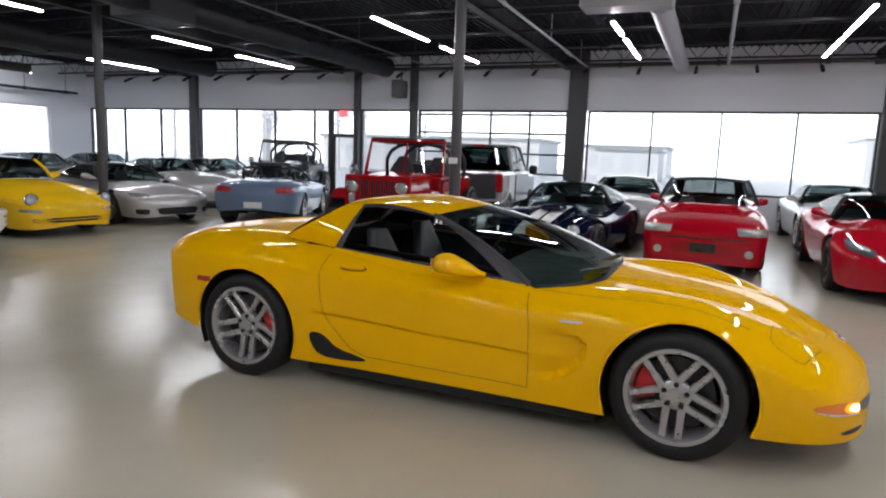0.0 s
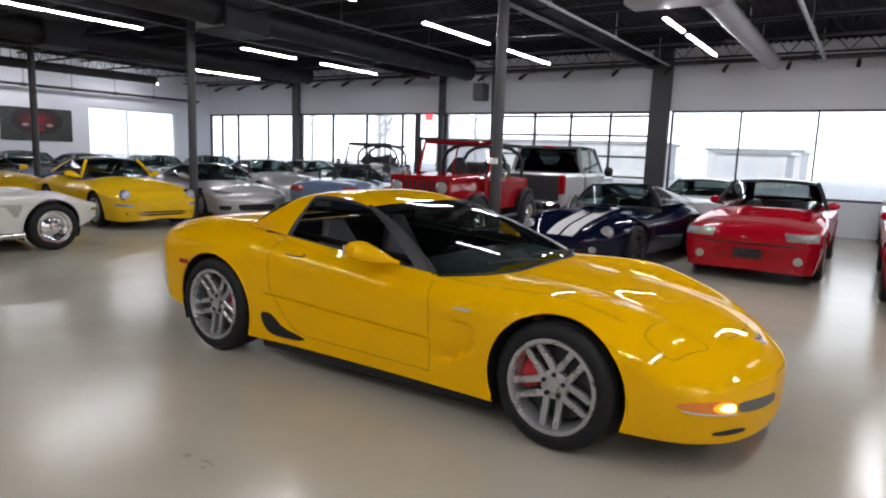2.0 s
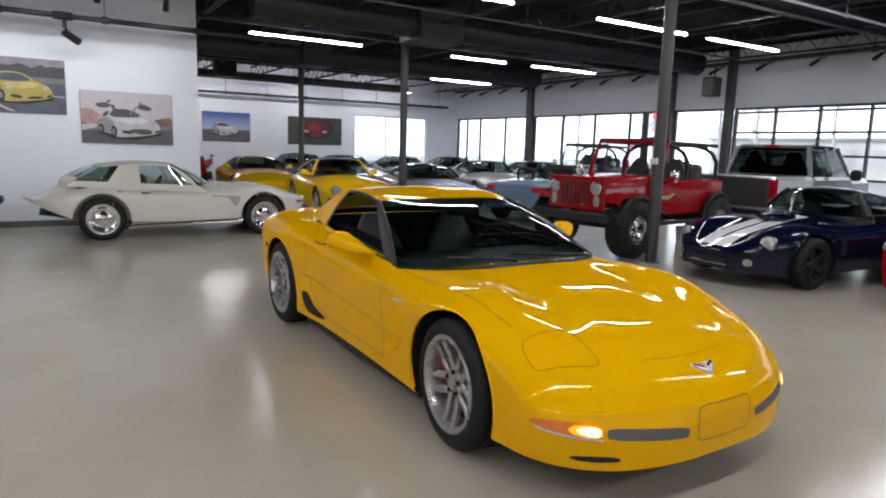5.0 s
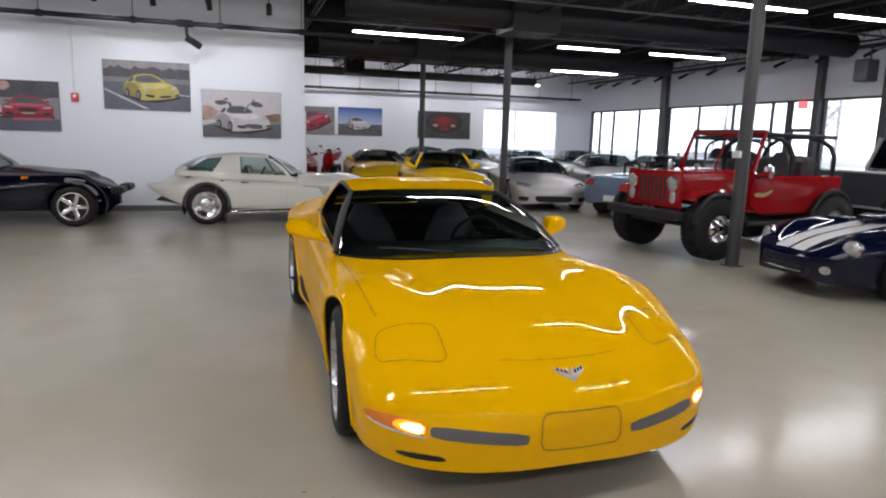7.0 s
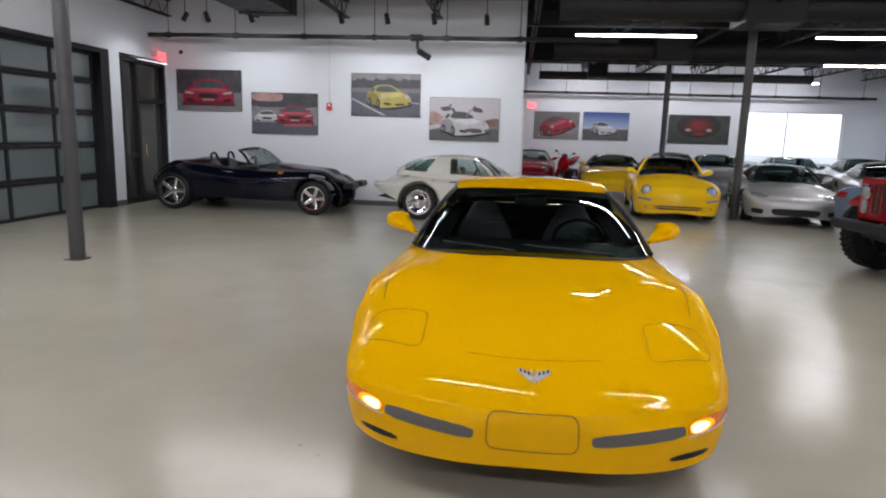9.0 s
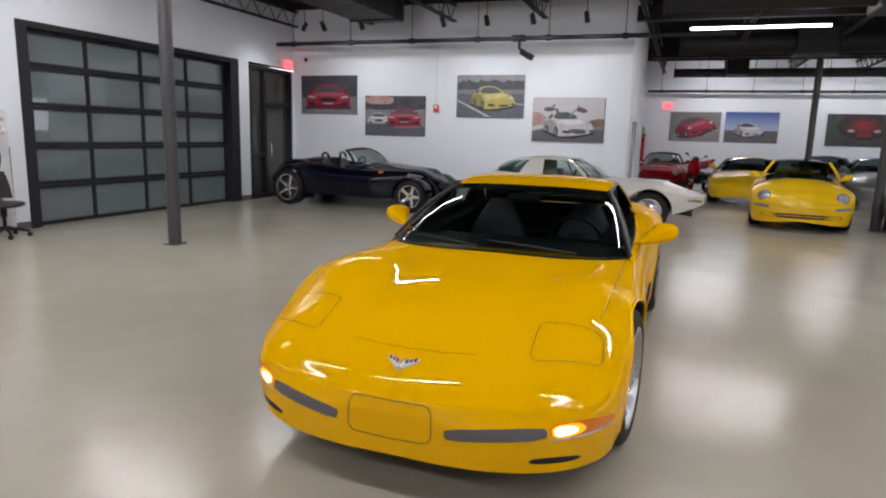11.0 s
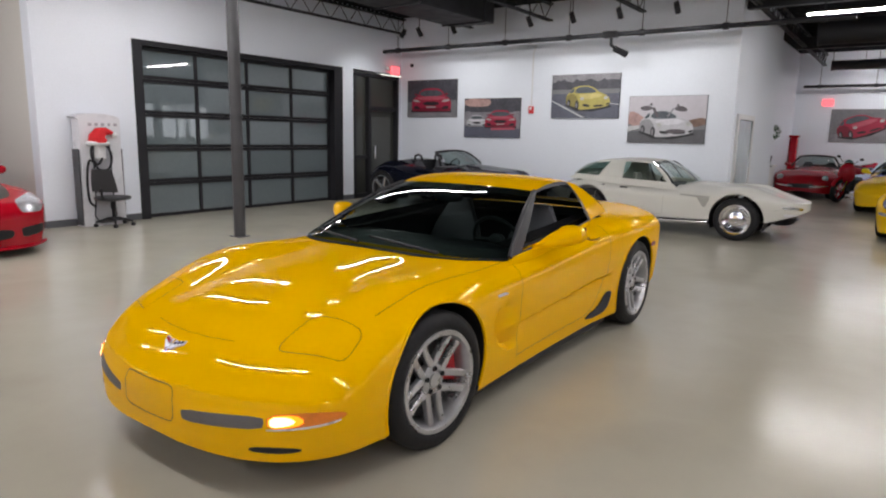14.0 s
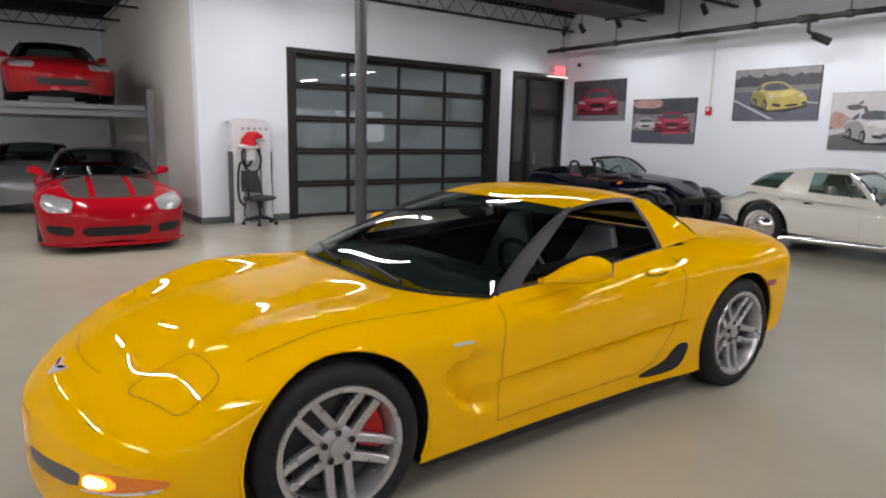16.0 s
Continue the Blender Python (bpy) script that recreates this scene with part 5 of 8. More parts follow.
# winged emblem on the nose, wipers, inner mirror and the edges of the cabin
for sg in (1, -1):
    sh = Shape()
    hero_skin.patch(sh, "t", [(2.188, 0.005 * sg), (2.156, 0.013 * sg), (2.146, 0.038 * sg), (2.138, 0.070 * sg), (2.158, 0.066 * sg), (2.172, 0.044 * sg), (2.192, 0.018 * sg)], 0.007, 2, 1, 0.006, 0)
    part("emblem", sh, BADGE, hero, "silver winged emblem")
    for k in range(3):
        sh = Shape()
        a0 = 0.018 + 0.017 * k
        x0_ = 2.158 - 0.35 * (a0 - 0.018)
        hero_skin.patch(sh, "t", [(x0_, a0 * sg), (x0_ - 0.003, (a0 + 0.009) * sg), (x0_ + 0.009, (a0 + 0.008) * sg), (x0_ + 0.012, (a0 - 0.001) * sg)], 0.010, 1, 1, 0.003, 0)
        part("emblem_enamel", sh, BLACK_PAINT if sg > 0 else DARK_RED, hero)
    sh = Shape()
    sh.tube([hero_skin.drop("t", 2.205, -0.005 * sg)[0] + Vector((0, 0, 0.006)), hero_skin.drop("t", 2.150, 0.013 * sg)[0] + Vector((0, 0, 0.008))], 0.003, 6)
    part("emblem_staff", sh, BADGE, hero)
for y0, y1 in ((0.50, -0.08), (-0.10, -0.55)):
    part("wiper", Shape().tube([(0.862, y0, 0.842), (0.84, (y0 + y1) / 2, 0.862), (0.79 - 0.06 * abs(y1), y1, 0.868)], [0.011, 0.008, 0.006], 6), TRIM, hero)
part("inner_mirror", Shape().blob((0.06, 0, 1.07), (0.025, 0.12, 0.035), 8, 3), CABIN, hero)
cowl, shelf = [], []
for i in range(33):
    t = math.sin(math.pi / 2 * (1 - i / 16))
    a, b = (hero_skin.drop("t", 0.905 - dx - 0.35 * abs(t) ** 6, 0.765 * t)[0] + Vector((0, 0, 0.004)) for dx in (0.0, 0.05))
    cowl.append([a, b])
    shelf.append([b - Vector((0.01, 0, 0.004)), Vector((min(b.x - 0.02, 0.46), b.y * 0.95, 0.83)), Vector((0.16, b.y * 0.95, 0.79))])
part("parcel_shelf", Shape().grid([[hero_skin.drop("t", x, 0.655 * v)[0] + Vector((0, 0, 0.008)) for v in np.linspace(-1, 1, 15)] for x in (-0.78, -0.88, -0.98, -1.06, -1.14)]), CARPET, hero, "black parcel shelf behind the seats")
part("dash_top", Shape().grid(shelf), CABIN, hero)
part("cowl_grille", Shape().grid(cowl), TRIM, hero)
for sg in (1, -1):
    part("rocker_skirt", Shape().box((0.02, sg * 0.79, 0.145), (1.84, 0.05, 0.09), 0, 0.01), TRIM, hero, "black sill underside")
    card = []
    for x in np.linspace(0.50, -0.95, 12):
        zs = hero_skin.drop("t", x, sg * 0.735)[0].z
        u = (0.535 - x) / 1.725
        yo = 0.765 - 0.12 * u + 0.14 * u * (1 - u)
        card.append([(x, sg * (yo - 0.09), 0.45), (x, sg * (yo - 0.06), zs - 0.05), (x, sg * (yo - 0.03), zs + 0.006), (x, sg * yo, zs + 0.004)])
    part("door_card", Shape().grid(card), CABIN, hero, "black inner door trim")
    ledge = []
    for k in range(13):
        u = 0.10 + 0.68 * k / 12
        x, yo = 0.535 - 1.725 * u, 0.775 - 0.12 * u + 0.14 * u * (1 - u) - 0.006
        zi = [hero_skin.drop("t", x, sg * yy)[0].z + 0.008 for yy in np.linspace(0.56, yo, 6)]
        lip = max(zi[5], 0.803 + 0.122 * u + 0.045)
        ledge.append([(x, sg * (yy - 0.012 * (q == 5)), zz if q < 4 else zz + (lip - zz) * (0.6 if q == 4 else 1.0)) for q, (yy, zz) in enumerate(zip(np.linspace(0.56, yo, 6), zi))])
    part("door_top", Shape().grid(ledge), CARPET, hero, "black inner door top")

# ---- the other cars ----
lamp_round = lambda u, v, r: [(u + r * math.cos(a), v + r * math.sin(a)) for a in np.linspace(0, 2 * math.pi, 13)[:-1]]

VENT_GREY = surface("vent_grey", (0.38, 0.37, 0.33), 0.6)
white = plain_car(4.45, 1.77, 2.49, 0.92, 1.25, 0.66, 0.86, 0.84, 0.88, 0.66, 0.46, -0.14, -1.0, -1.78, CREAM, 0.335, "disc", 0.50, p=2.2, low=0.25, window=(0.05, 0.487, 0.04, 0.90), nose=(1.15, 2.3, 1.45, 1.18, 0.61), tail=(-1.35, 2.2, -1.55, 1.12, 0.62), chin=0.24, trim=CHROME, lip=0.014, mirror=False, gh=dict(frame_mat=CREAM, pillar=0.020, bow=0.05, swell=0.03), crown=[(2.165, 0.68), (1.7, 0.80), (1.245, 0.88), (0.7, 0.85), (0.0, 0.82), (-0.6, 0.85), (-1.245, 0.90), (-1.7, 0.83), (-2.29, 0.68)], zw=[(2.165, 0.61), (1.245, 0.63), (0, 0.62), (-1.245, 0.63), (-2.29, 0.62)], hw=[(2.165, 0.84), (1.245, 0.885), (0.3, 0.84), (-0.4, 0.84), (-1.245, 0.885), (-2.29, 0.82)], seams=[("s", [(1.75, 0.50), (2.02, 0.58)], {}), ("t", [(0.52, 0.0), (0.50, 0.45), (0.95, 0.52), (1.75, 0.45), (1.85, 0.0)], dict(w=0.005))], gap=VENT_GREY, pieces=[("bumper", "f", [(0.34, 0.545), (0.66, 0.575), (0.66, 0.535), (0.34, 0.50)], CHROME, {}), ("fender_vent", "s", [(0.86, 0.67), (0.36, 0.68), (0.36, 0.665), (0.82, 0.655), (0.74, 0.50), (0.78, 0.50)], VENT_GREY, dict(off=0.003, round=0)), ("turn_signal", "f", [(0.42, 0.44), (0.62, 0.46), (0.62, 0.41), (0.42, 0.40)], BADGE, {}), ("door_handle", "s", [(-0.55, 0.73), (-0.68, 0.735), (-0.68, 0.715), (-0.55, 0.715)], CHROME, {}), ("roof_vent", "s", [(-0.93, 0.93), (-1.0, 0.94), (-1.02, 0.91), (-0.94, 0.90)], CHROME, {})])
white["gh"].update(cowl_side=(0.20, 0.70, 0.83), head=(-0.16, 0, 1.19), head_side=(-0.21, 0.53, 1.165), rear=(-1.18, 0, 1.180), rear_side=(-1.20, 0.50, 1.145), base=(-1.80, 0, 0.905), base_side=(-1.60, 0.60, 0.905), wrap=True, wrap_from=0.75, bare=True, skirt=-0.3, full_skirt=True, back_mat=CREAM, rail=0.035, crown=0.035, back_bulge=0.05, glass=PALE_TINT, side_glass=PALE_TINT, rear_glass=GREEN_TINT)
white.update(arch=(0.405, 0.405), cabin_mat=VENT_GREY, seat_mat=VENT_GREY)
car, skin = build_car("classic_coupe", "cream white classic fastback coupe with chrome side pipes", white, pose(-8.926, 3.788, 0, 0, 0, 89))
for sg in (1, -1):
    part("side_pipe", Shape().tube([(0.85, sg * 0.86, 0.26), (-0.80, sg * 0.88, 0.22), (-0.92, sg * 0.90, 0.20)], 0.045, 12), CHROME, car, "chrome side exhaust pipe")
    part("vent_window_post", Shape().tube([(-0.08, sg * 0.76, 0.85), (-0.26, sg * 0.575, 1.14)], 0.011, 6), CHROME, car)

prow = plain_car(4.15, 1.85, 2.88, 0.55, 1.24, 0.66, 0.94, 0.92, 1.02, 0.60, 0.40, -0.14, -1.0, -1.1, NAVY, 0.33, "star", 0.52, p=2.3, low=0.24, open=True, open_to=-0.85, nose=(0.6, 1.5, 1.55, 1.8, 0.52), tail=(-1.5, 2.4, -1.75, 1.7, 0.62), seat_x=-0.62, arch=(0.39, 0.43), mirror=False, pieces=[("headlamp", "s", [(1.55, 0.73), (1.28, 0.78), (1.28, 0.70), (1.55, 0.67)], REFLECTOR, {}), ("turn_signal", "s", [(0.80, 0.80), (0.70, 0.80), (0.70, 0.76), (0.80, 0.76)], ORANGE_LENS, {})])
prow["wheel"]["rear"] = (0.37, 0.27, 0.28, 0.915)
car, _ = build_car("roadster", "midnight blue retro roadster with the roof down and chrome wheels", prow, pose(-8.981, -0.904, 0, 0, 0, 88))
for sg in (1, -1):
    rows = []
    for k in range(15):
        a = math.pi * (0.06 + 0.86 * k / 14)
        rows.append([(1.44 + 0.39 * math.cos(a), sg * yy, 0.33 + rr * math.sin(a)) for yy, rr in ((0.60, 0.36), (0.66, 0.39), (0.86, 0.39), (0.92, 0.37))])
    part("front_wing", Shape().grid(rows), NAVY, car)
    part("bumper", Shape().box((2.02, sg * 0.34, 0.56), (0.2, 0.44, 0.12), 0, 0.03), TRIM, car)
    part("roll_hoop", Shape().tube([(-0.82, sg * 0.36 + 0.13, 0.98), (-0.84, sg * 0.36 + 0.1, 1.08), (-0.84, sg * 0.36, 1.11), (-0.84, sg * 0.36 - 0.1, 1.08), (-0.82, sg * 0.36 - 0.13, 0.98)], 0.025, 8), TRIM, car)

p993 = plain_car(4.25, 1.74, 2.27, 0.93, 1.27, 0.66, 0.90, 0.88, 0.92, 0.72, 0.52, 0.05, -0.8, -1.55, YELLOW_B, 0.315, "many", 0.52, p=2.5, low=0.14, pieces=[("turn_signal", "f", [(0.52, 0.46), (0.78, 0.48), (0.78, 0.43), (0.52, 0.41)], REFLECTOR, {}), ("front_slot", "f", [(-0.66, 0.33), (0.66, 0.33), (0.62, 0.25), (-0.62, 0.25)], TRIM, dict(both=False)), ("lip_strip", "f", [(-0.64, 0.30), (0.64, 0.30), (0.64, 0.285), (-0.64, 0.285)], YELLOW_B, dict(both=False, off=0.012))], gh=dict(roof_mat=BLACK_PAINT))
p993["trim"] = YELLOW_B
p993["gh"]["frame_mat"] = TRIM
car, skin = build_car("sports_coupe", "yellow rear-engined sports car with round headlamps", p993, pose(-11.424, 7.794, 0, 0, 0, -6))
round_lamp(car, skin, 0.62, 0.62, 0.095, 0.3, 0.02)
y2 = plain_car(4.3, 1.9, 2.45, 0.95, 1.18, 0.55, 0.84, 0.84, 0.92, 0.80, 0.72, 0.0, -0.75, -1.3, YELLOW_B, 0.32, "five", 0.5, p=2.6)
build_car("sports_coupe", "yellow low mid-engined sports car", y2, pose(-16.364, 7.229, 0, 0, 0, -4))
nsx = plain_car(4.42, 1.81, 2.53, 0.95, 1.17, 0.58, 0.80, 0.84, 0.88, 0.80, 0.85, 0.05, -0.65, -1.5, SILVER, 0.31, "many", 0.5, p=2.6, gh=dict(roof_mat=BLACK_PAINT), pieces=[("headlamp", "f", [(0.46, 0.60), (0.76, 0.64), (0.80, 0.58), (0.56, 0.54)], REFLECTOR, {}), ("front_slot", "f", [(-0.45, 0.36), (0.45, 0.36), (0.40, 0.22), (-0.40, 0.22)], TRIM, dict(both=False)), ("side_slot", "f", [(0.56, 0.33), (0.78, 0.34), (0.76, 0.24), (0.58, 0.23)], TRIM, {})])
build_car("sports_coupe", "silver mid-engined sports coupe with a black roof", nsx, pose(-11.515, 10.256, 0, 0, 0, -12))
s2k = plain_car(4.12, 1.75, 2.4, 0.82, 1.2, 0.6, 0.88, 0.86, 0.95, 0.9, 0.55, 0.1, -0.9, -1.0, BLUE_GREY, 0.31, "five", 0.5, p=3.0, open=True, open_to=-0.8, pieces=[("tail_lamp", "r", [(0.42, 0.80), (0.80, 0.80), (0.80, 0.70), (0.46, 0.68)], RED_LENS, {}), ("number_plate", "r", [(-0.18, 0.50), (0.18, 0.50), (0.18, 0.38), (-0.18, 0.38)], PLATE_WHITE, dict(both=False, round=0))])
car, _ = build_car("roadster", "steel blue two-seat roadster with the roof down", s2k, pose(-8.892, 12.322, 0, 0, 0, 114))
for y in (0.36, -0.36):
    part("roll_hoop", Shape().tube([(-0.78, y + 0.2, 0.9), (-0.8, y + 0.18, 1.12), (-0.8, y, 1.17), (-0.8, y - 0.18, 1.12), (-0.78, y - 0.2, 0.9)], 0.03, 8), TRIM, car)
cobra = plain_car(4.15, 1.78, 2.29, 0.88, 1.2, 0.56, 0.84, 0.86, 0.90, 0.74, 0.30, -0.10, -0.55, -1.75, COBRA_BLUE, 0.32, "dark", 0.5, p=2.2, window=(0.08, 0.55, 0.05, 0.88), nose=(0.9, 2.6, 1.55, 1.9, 0.42), valley=(0.30, 0.66), mirror=False, top=[(2.03, 0.50), (1.75, 0.58), (1.3, 0.68), (0.7, 0.78), (0.3, 0.82), (-0.3, 0.86), (-1.75, 0.88), (-2.12, 0.74)], crown=[(2.03, 0.50), (1.75, 0.64), (1.35, 0.80), (1.0, 0.82), (0.4, 0.80), (-0.3, 0.82), (-1.15, 0.92), (-1.8, 0.84), (-2.12, 0.72)], pieces=[("air_intake", "f", [(-0.40, 0.33), (0.40, 0.33), (0.34, 0.22), (-0.34, 0.22)], TRIM, dict(both=False)), ("fog_lamp", "f", lamp_round(0.50, 0.32, 0.045), REFLECTOR, dict(off=0.01)), ("fender_vent", "s", [(0.72, 0.60), (0.60, 0.62), (0.58, 0.40), (0.70, 0.38)], TRIM, {})])
car, skin = build_car("race_coupe", "dark blue classic race coupe with twin white stripes", cobra, pose(-1.849, 10.861, 0, 0, 0, -95))
for y0, y1 in ((0.02, 0.21), (-0.21, -0.02)):
    part("stripe", skin.band(Shape(), 1.93, 0.38, y0, y1), STRIPE, car, "white stripe")
    part("stripe", skin.band(Shape(), -1.78, -2.02, y0, y1), STRIPE, car, "white stripe")
round_lamp(car, skin, 0.62, 0.56, 0.085, 0.3, 0.01)
part("bonnet_scoop", Shape().blob((0.75, 0, 0.80), (0.26, 0.20, 0.06), 10, 2.4), COBRA_BLUE, car)
part("intake_bar", Shape().tube([(1.99, -0.28, 0.27), (2.04, 0, 0.27), (1.99, 0.28, 0.27)], 0.014, 8), CHROME, car)
must = plain_car(4.56, 1.73, 2.55, 0.95, 1.36, 0.76, 0.93, 0.92, 0.96, 0.9, 0.58, -0.05, -0.85, -1.35, RED, 0.315, "five", 0.58, p=4.2, nose=(1.85, 5.0, 2.06, 3.4, 0.56), chin=0.02, gh=dict(roof_mat=BLACK_PAINT, back_mat=BLACK_PAINT, quarter_mat=BLACK_PAINT, glass=PALE_TINT), top=[(2.23, 0.72), (2.0, 0.77), (1.3, 0.86), (0.58, 0.93), (0.0, 0.92), (-1.35, 0.96), (-2.33, 0.92)], crown=[(2.23, 0.71), (2.0, 0.755), (1.3, 0.84), (0.58, 0.91), (0.0, 0.92), (-1.35, 0.95), (-2.33, 0.90)], pieces=[("headlamp", "f", [(0.42, 0.69), (0.80, 0.69), (0.81, 0.59), (0.45, 0.59)], REFLECTOR, dict(round=0, off=0.008, rings=5)), ("lamp_divider", "f", [(0.655, 0.69), (0.665, 0.69), (0.665, 0.59), (0.655, 0.59)], CHARCOAL, dict(round=0, off=0.010, rings=1)), ("fog_lamp", "f", lamp_round(0.60, 0.34, 0.055), REFLECTOR, dict(off=0.008)), ("front_slot", "f", [(-0.44, 0.46), (0.44, 0.46), (0.42, 0.30), (-0.42, 0.30)], DARK_RED, dict(both=False)), ("number_plate", "f", [(-0.17, 0.46), (0.17, 0.46), (0.17, 0.33), (-0.17, 0.33)], PLATE_BLACK, dict(both=False, round=0, off=0.012)), ("bumper_strip", "f", [(-0.84, 0.535), (0.84, 0.535), (0.84, 0.515), (-0.84, 0.515)], TRIM, dict(both=False, round=0))])
must["gh"].update(cowl_side=(0.28, 0.77, 0.92), head_side=(-0.11, 0.60, 1.30))
build_car("convertible", "red boxy muscle car with a black soft top", must, pose(0.31, 11.991, 0, 0, 0, -90))
c7 = plain_car(4.5, 1.95, 2.71, 0.95, 1.23, 0.62, 0.9, 0.88, 0.98, 0.9, 0.5, -0.1, -0.9, -1.6, RED, 0.34, "dark", 0.52, p=2.6, gh=dict(roof_mat=BLACK_PAINT), pieces=[("headlamp", "f", [(0.55, 0.62), (0.84, 0.72), (0.86, 0.62), (0.62, 0.54)], CHARCOAL, {})])
build_car("sports_coupe", "red low sports coupe with a black roof and wheels", c7, pose(2.762, 10.962, 0, 0, 0, -90))
behind = plain_car(4.4, 1.8, 2.5, 0.9, 1.25, 0.62, 0.9, 0.88, 0.95, 0.9, 0.6, 0.0, -0.8, -1.4, SILVER, 0.32, "five", 0.52)
for lab, x, y, a, col in (("silver sports coupe by the display window", -1.395, 15.112, -90, SILVER), ("pale silver sports coupe by the display window", 2.75, 15.35, -88, SILVER), ("silver four-seat coupe parked by the windows", -13.362, 13.562, -14, SILVER), ("silver coupe parked by the windows", -13.574, 15.832, -10, SILVER), ("pewter coupe in the second row", -17.6, 10.669, -6, PEWTER), ("dark grey coupe in the second row", -18.023, 13.052, -8, CHARCOAL), ("charcoal coupe by the corner windows", -18.235, 15.422, -8, PEWTER), ("dark green-grey coupe by the end wall", -19.295, 9.63, -6, GREEN_DARK), ("dark silver coupe under the car lift", 0.367, -8.259, 88, PEWTER)):
    sp = dict(behind)
    sp["paint"] = col
    build_car("sports_coupe", lab, sp, pose(x, y, 0, 0, 0, a))
p996 = plain_car(4.43, 1.77, 2.35, 0.93, 1.27, 0.64, 0.88, 0.88, 0.92, 0.75, 0.55, 0.05, -0.8, -1.55, RED, 0.32, "many", 0.52, p=2.5, low=0.10, gh=dict(roof_mat=CHARCOAL), pieces=[("headlamp", "f", [(0.46, 0.66), (0.78, 0.72), (0.82, 0.60), (0.74, 0.52), (0.50, 0.52)], REFLECTOR, dict(off=0.006)), ("front_slot", "f", [(-0.40, 0.34), (0.40, 0.34), (0.38, 0.22), (-0.38, 0.22)], TRIM, dict(both=False)), ("side_slot", "f", [(0.47, 0.345), (0.78, 0.37), (0.76, 0.26), (0.49, 0.225)], TRIM, {}), ("bonnet_panel", "t", [(1.85, 0.5), (0.75, 0.60), (0.62, 0.0), (0.75, -0.60), (1.85, -0.5)], CARBON, dict(both=False, off=0.004, rings=8))])
car, skin = build_car("sports_coupe", "red rear-engined sports coupe with a matt black bonnet and red stripes", p996, pose(-0.185, -3.547, 0, 0, 0, 86))
for sg in (1, -1):
    part("stripe", skin.band(Shape(), 1.83, 0.72, sg * 0.20, sg * 0.27, 0.008), RED, car, "red bonnet stripe")
part("front_lip", Shape().tube([(1.70 + 0.42 * (1 - (k / 8 - 1) ** 4), 0.84 * (k / 8 - 1), 0.115) for k in range(17)], [0.022] * 17, 8), RED, car)
part("cowl_strip", Shape().box((0.62, 0, 0.875), (0.10, 1.1, 0.03), 0, 0.01), TRIM, car)
supra = plain_car(4.52, 1.81, 2.55, 0.95, 1.27, 0.68, 0.92, 0.90, 0.98, 0.9, 0.55, -0.05, -0.75, -1.6, DARK_RED, 0.32, "five", 0.52, p=2.6, pieces=[("headlamp", "f", [(0.40, 0.70), (0.78, 0.72), (0.80, 0.60), (0.44, 0.58)], REFLECTOR, {}), ("front_slot", "f", [(-0.5, 0.42), (0.5, 0.42), (0.5, 0.30), (-0.5, 0.30)], TRIM, dict(both=False))])
build_car("sports_coupe", "deep red sports coupe raised on the car lift", supra, pose(-0.10, -8.108, 1.98, 0, 0, 88))
ferr = plain_car(3.9, 1.6, 2.4, 0.75, 1.2, 0.62, 0.86, 0.84, 0.88, 0.78, 0.4, 0.0, -0.8, -1.2, DARK_RED, 0.31, "disc", 0.5, p=2.4, open=True, open_to=-0.75, pieces=[("air_intake", "f", [(-0.34, 0.42), (0.34, 0.42), (0.30, 0.30), (-0.30, 0.30)], TRIM, dict(both=False)), ("bumper", "f", [(0.2, 0.36), (0.66, 0.40), (0.66, 0.36), (0.2, 0.32)], CHROME, {})])
car, skin = build_car("classic_roadster", "deep red classic open roadster by the end wall", ferr, pose(-19.591, 4.888, 0, 0, 0, -4))
round_lamp(car, skin, 0.56, 0.58, 0.075, 0.3, 0.01)


# ---- ceiling structure, ducts and pipes ----
roof_steel = thing("ceiling_joists", "black open-web steel joists and beams under the deck", "ceiling joists", "", "structure")
for k in range(15):
    j = Shape()
    y = -11.4 + 2.0 * k
    x0, x1 = (POSTER_X + 0.1, EAST) if SOUTH < y < BLOCK_Y else ((-1.6, EAST) if y <= SOUTH else (WEST, EAST))
    n = int((x1 - x0) / 0.55)
    for dy in (-0.035, 0.035):
        j.box(((x0 + x1) / 2, y + dy, 3.99), (x1 - x0, 0.035, 0.035))
        j.box(((x0 + x1) / 2, y + dy, 4.32), (x1 - x0, 0.035, 0.035))
    for i in range(n):
        a, b = x0 + (x1 - x0) * i / n, x0 + (x1 - x0) * (i + 1) / n
        j.tube([(a, y, 4.32), ((a + b) / 2, y, 3.99), (b, y, 4.32)], 0.012, 4)
    part("joist", j, BLACK_STEEL, roof_steel)
for x in (-16.75, -10.53, -3.46, 3.6):
    y0 = SOUTH if x > POSTER_X else BLOCK_Y
    part("beam", Shape().box((x, (y0 + NORTH) / 2, 4.08), (0.16, NORTH - y0, 0.3)), BLACK_STEEL, roof_steel)
ribs = Shape()
for k in range(190):
    x = WEST + 0.15 + k * 0.155
    ribs.box((x, (NORTH + S_END) / 2, TOP - 0.015), (0.05, NORTH - S_END, 0.03))
solid("ceiling_deck_ribs", ribs, BLACK_CEILING, "black ribbed metal deck", "ceiling", "structure")


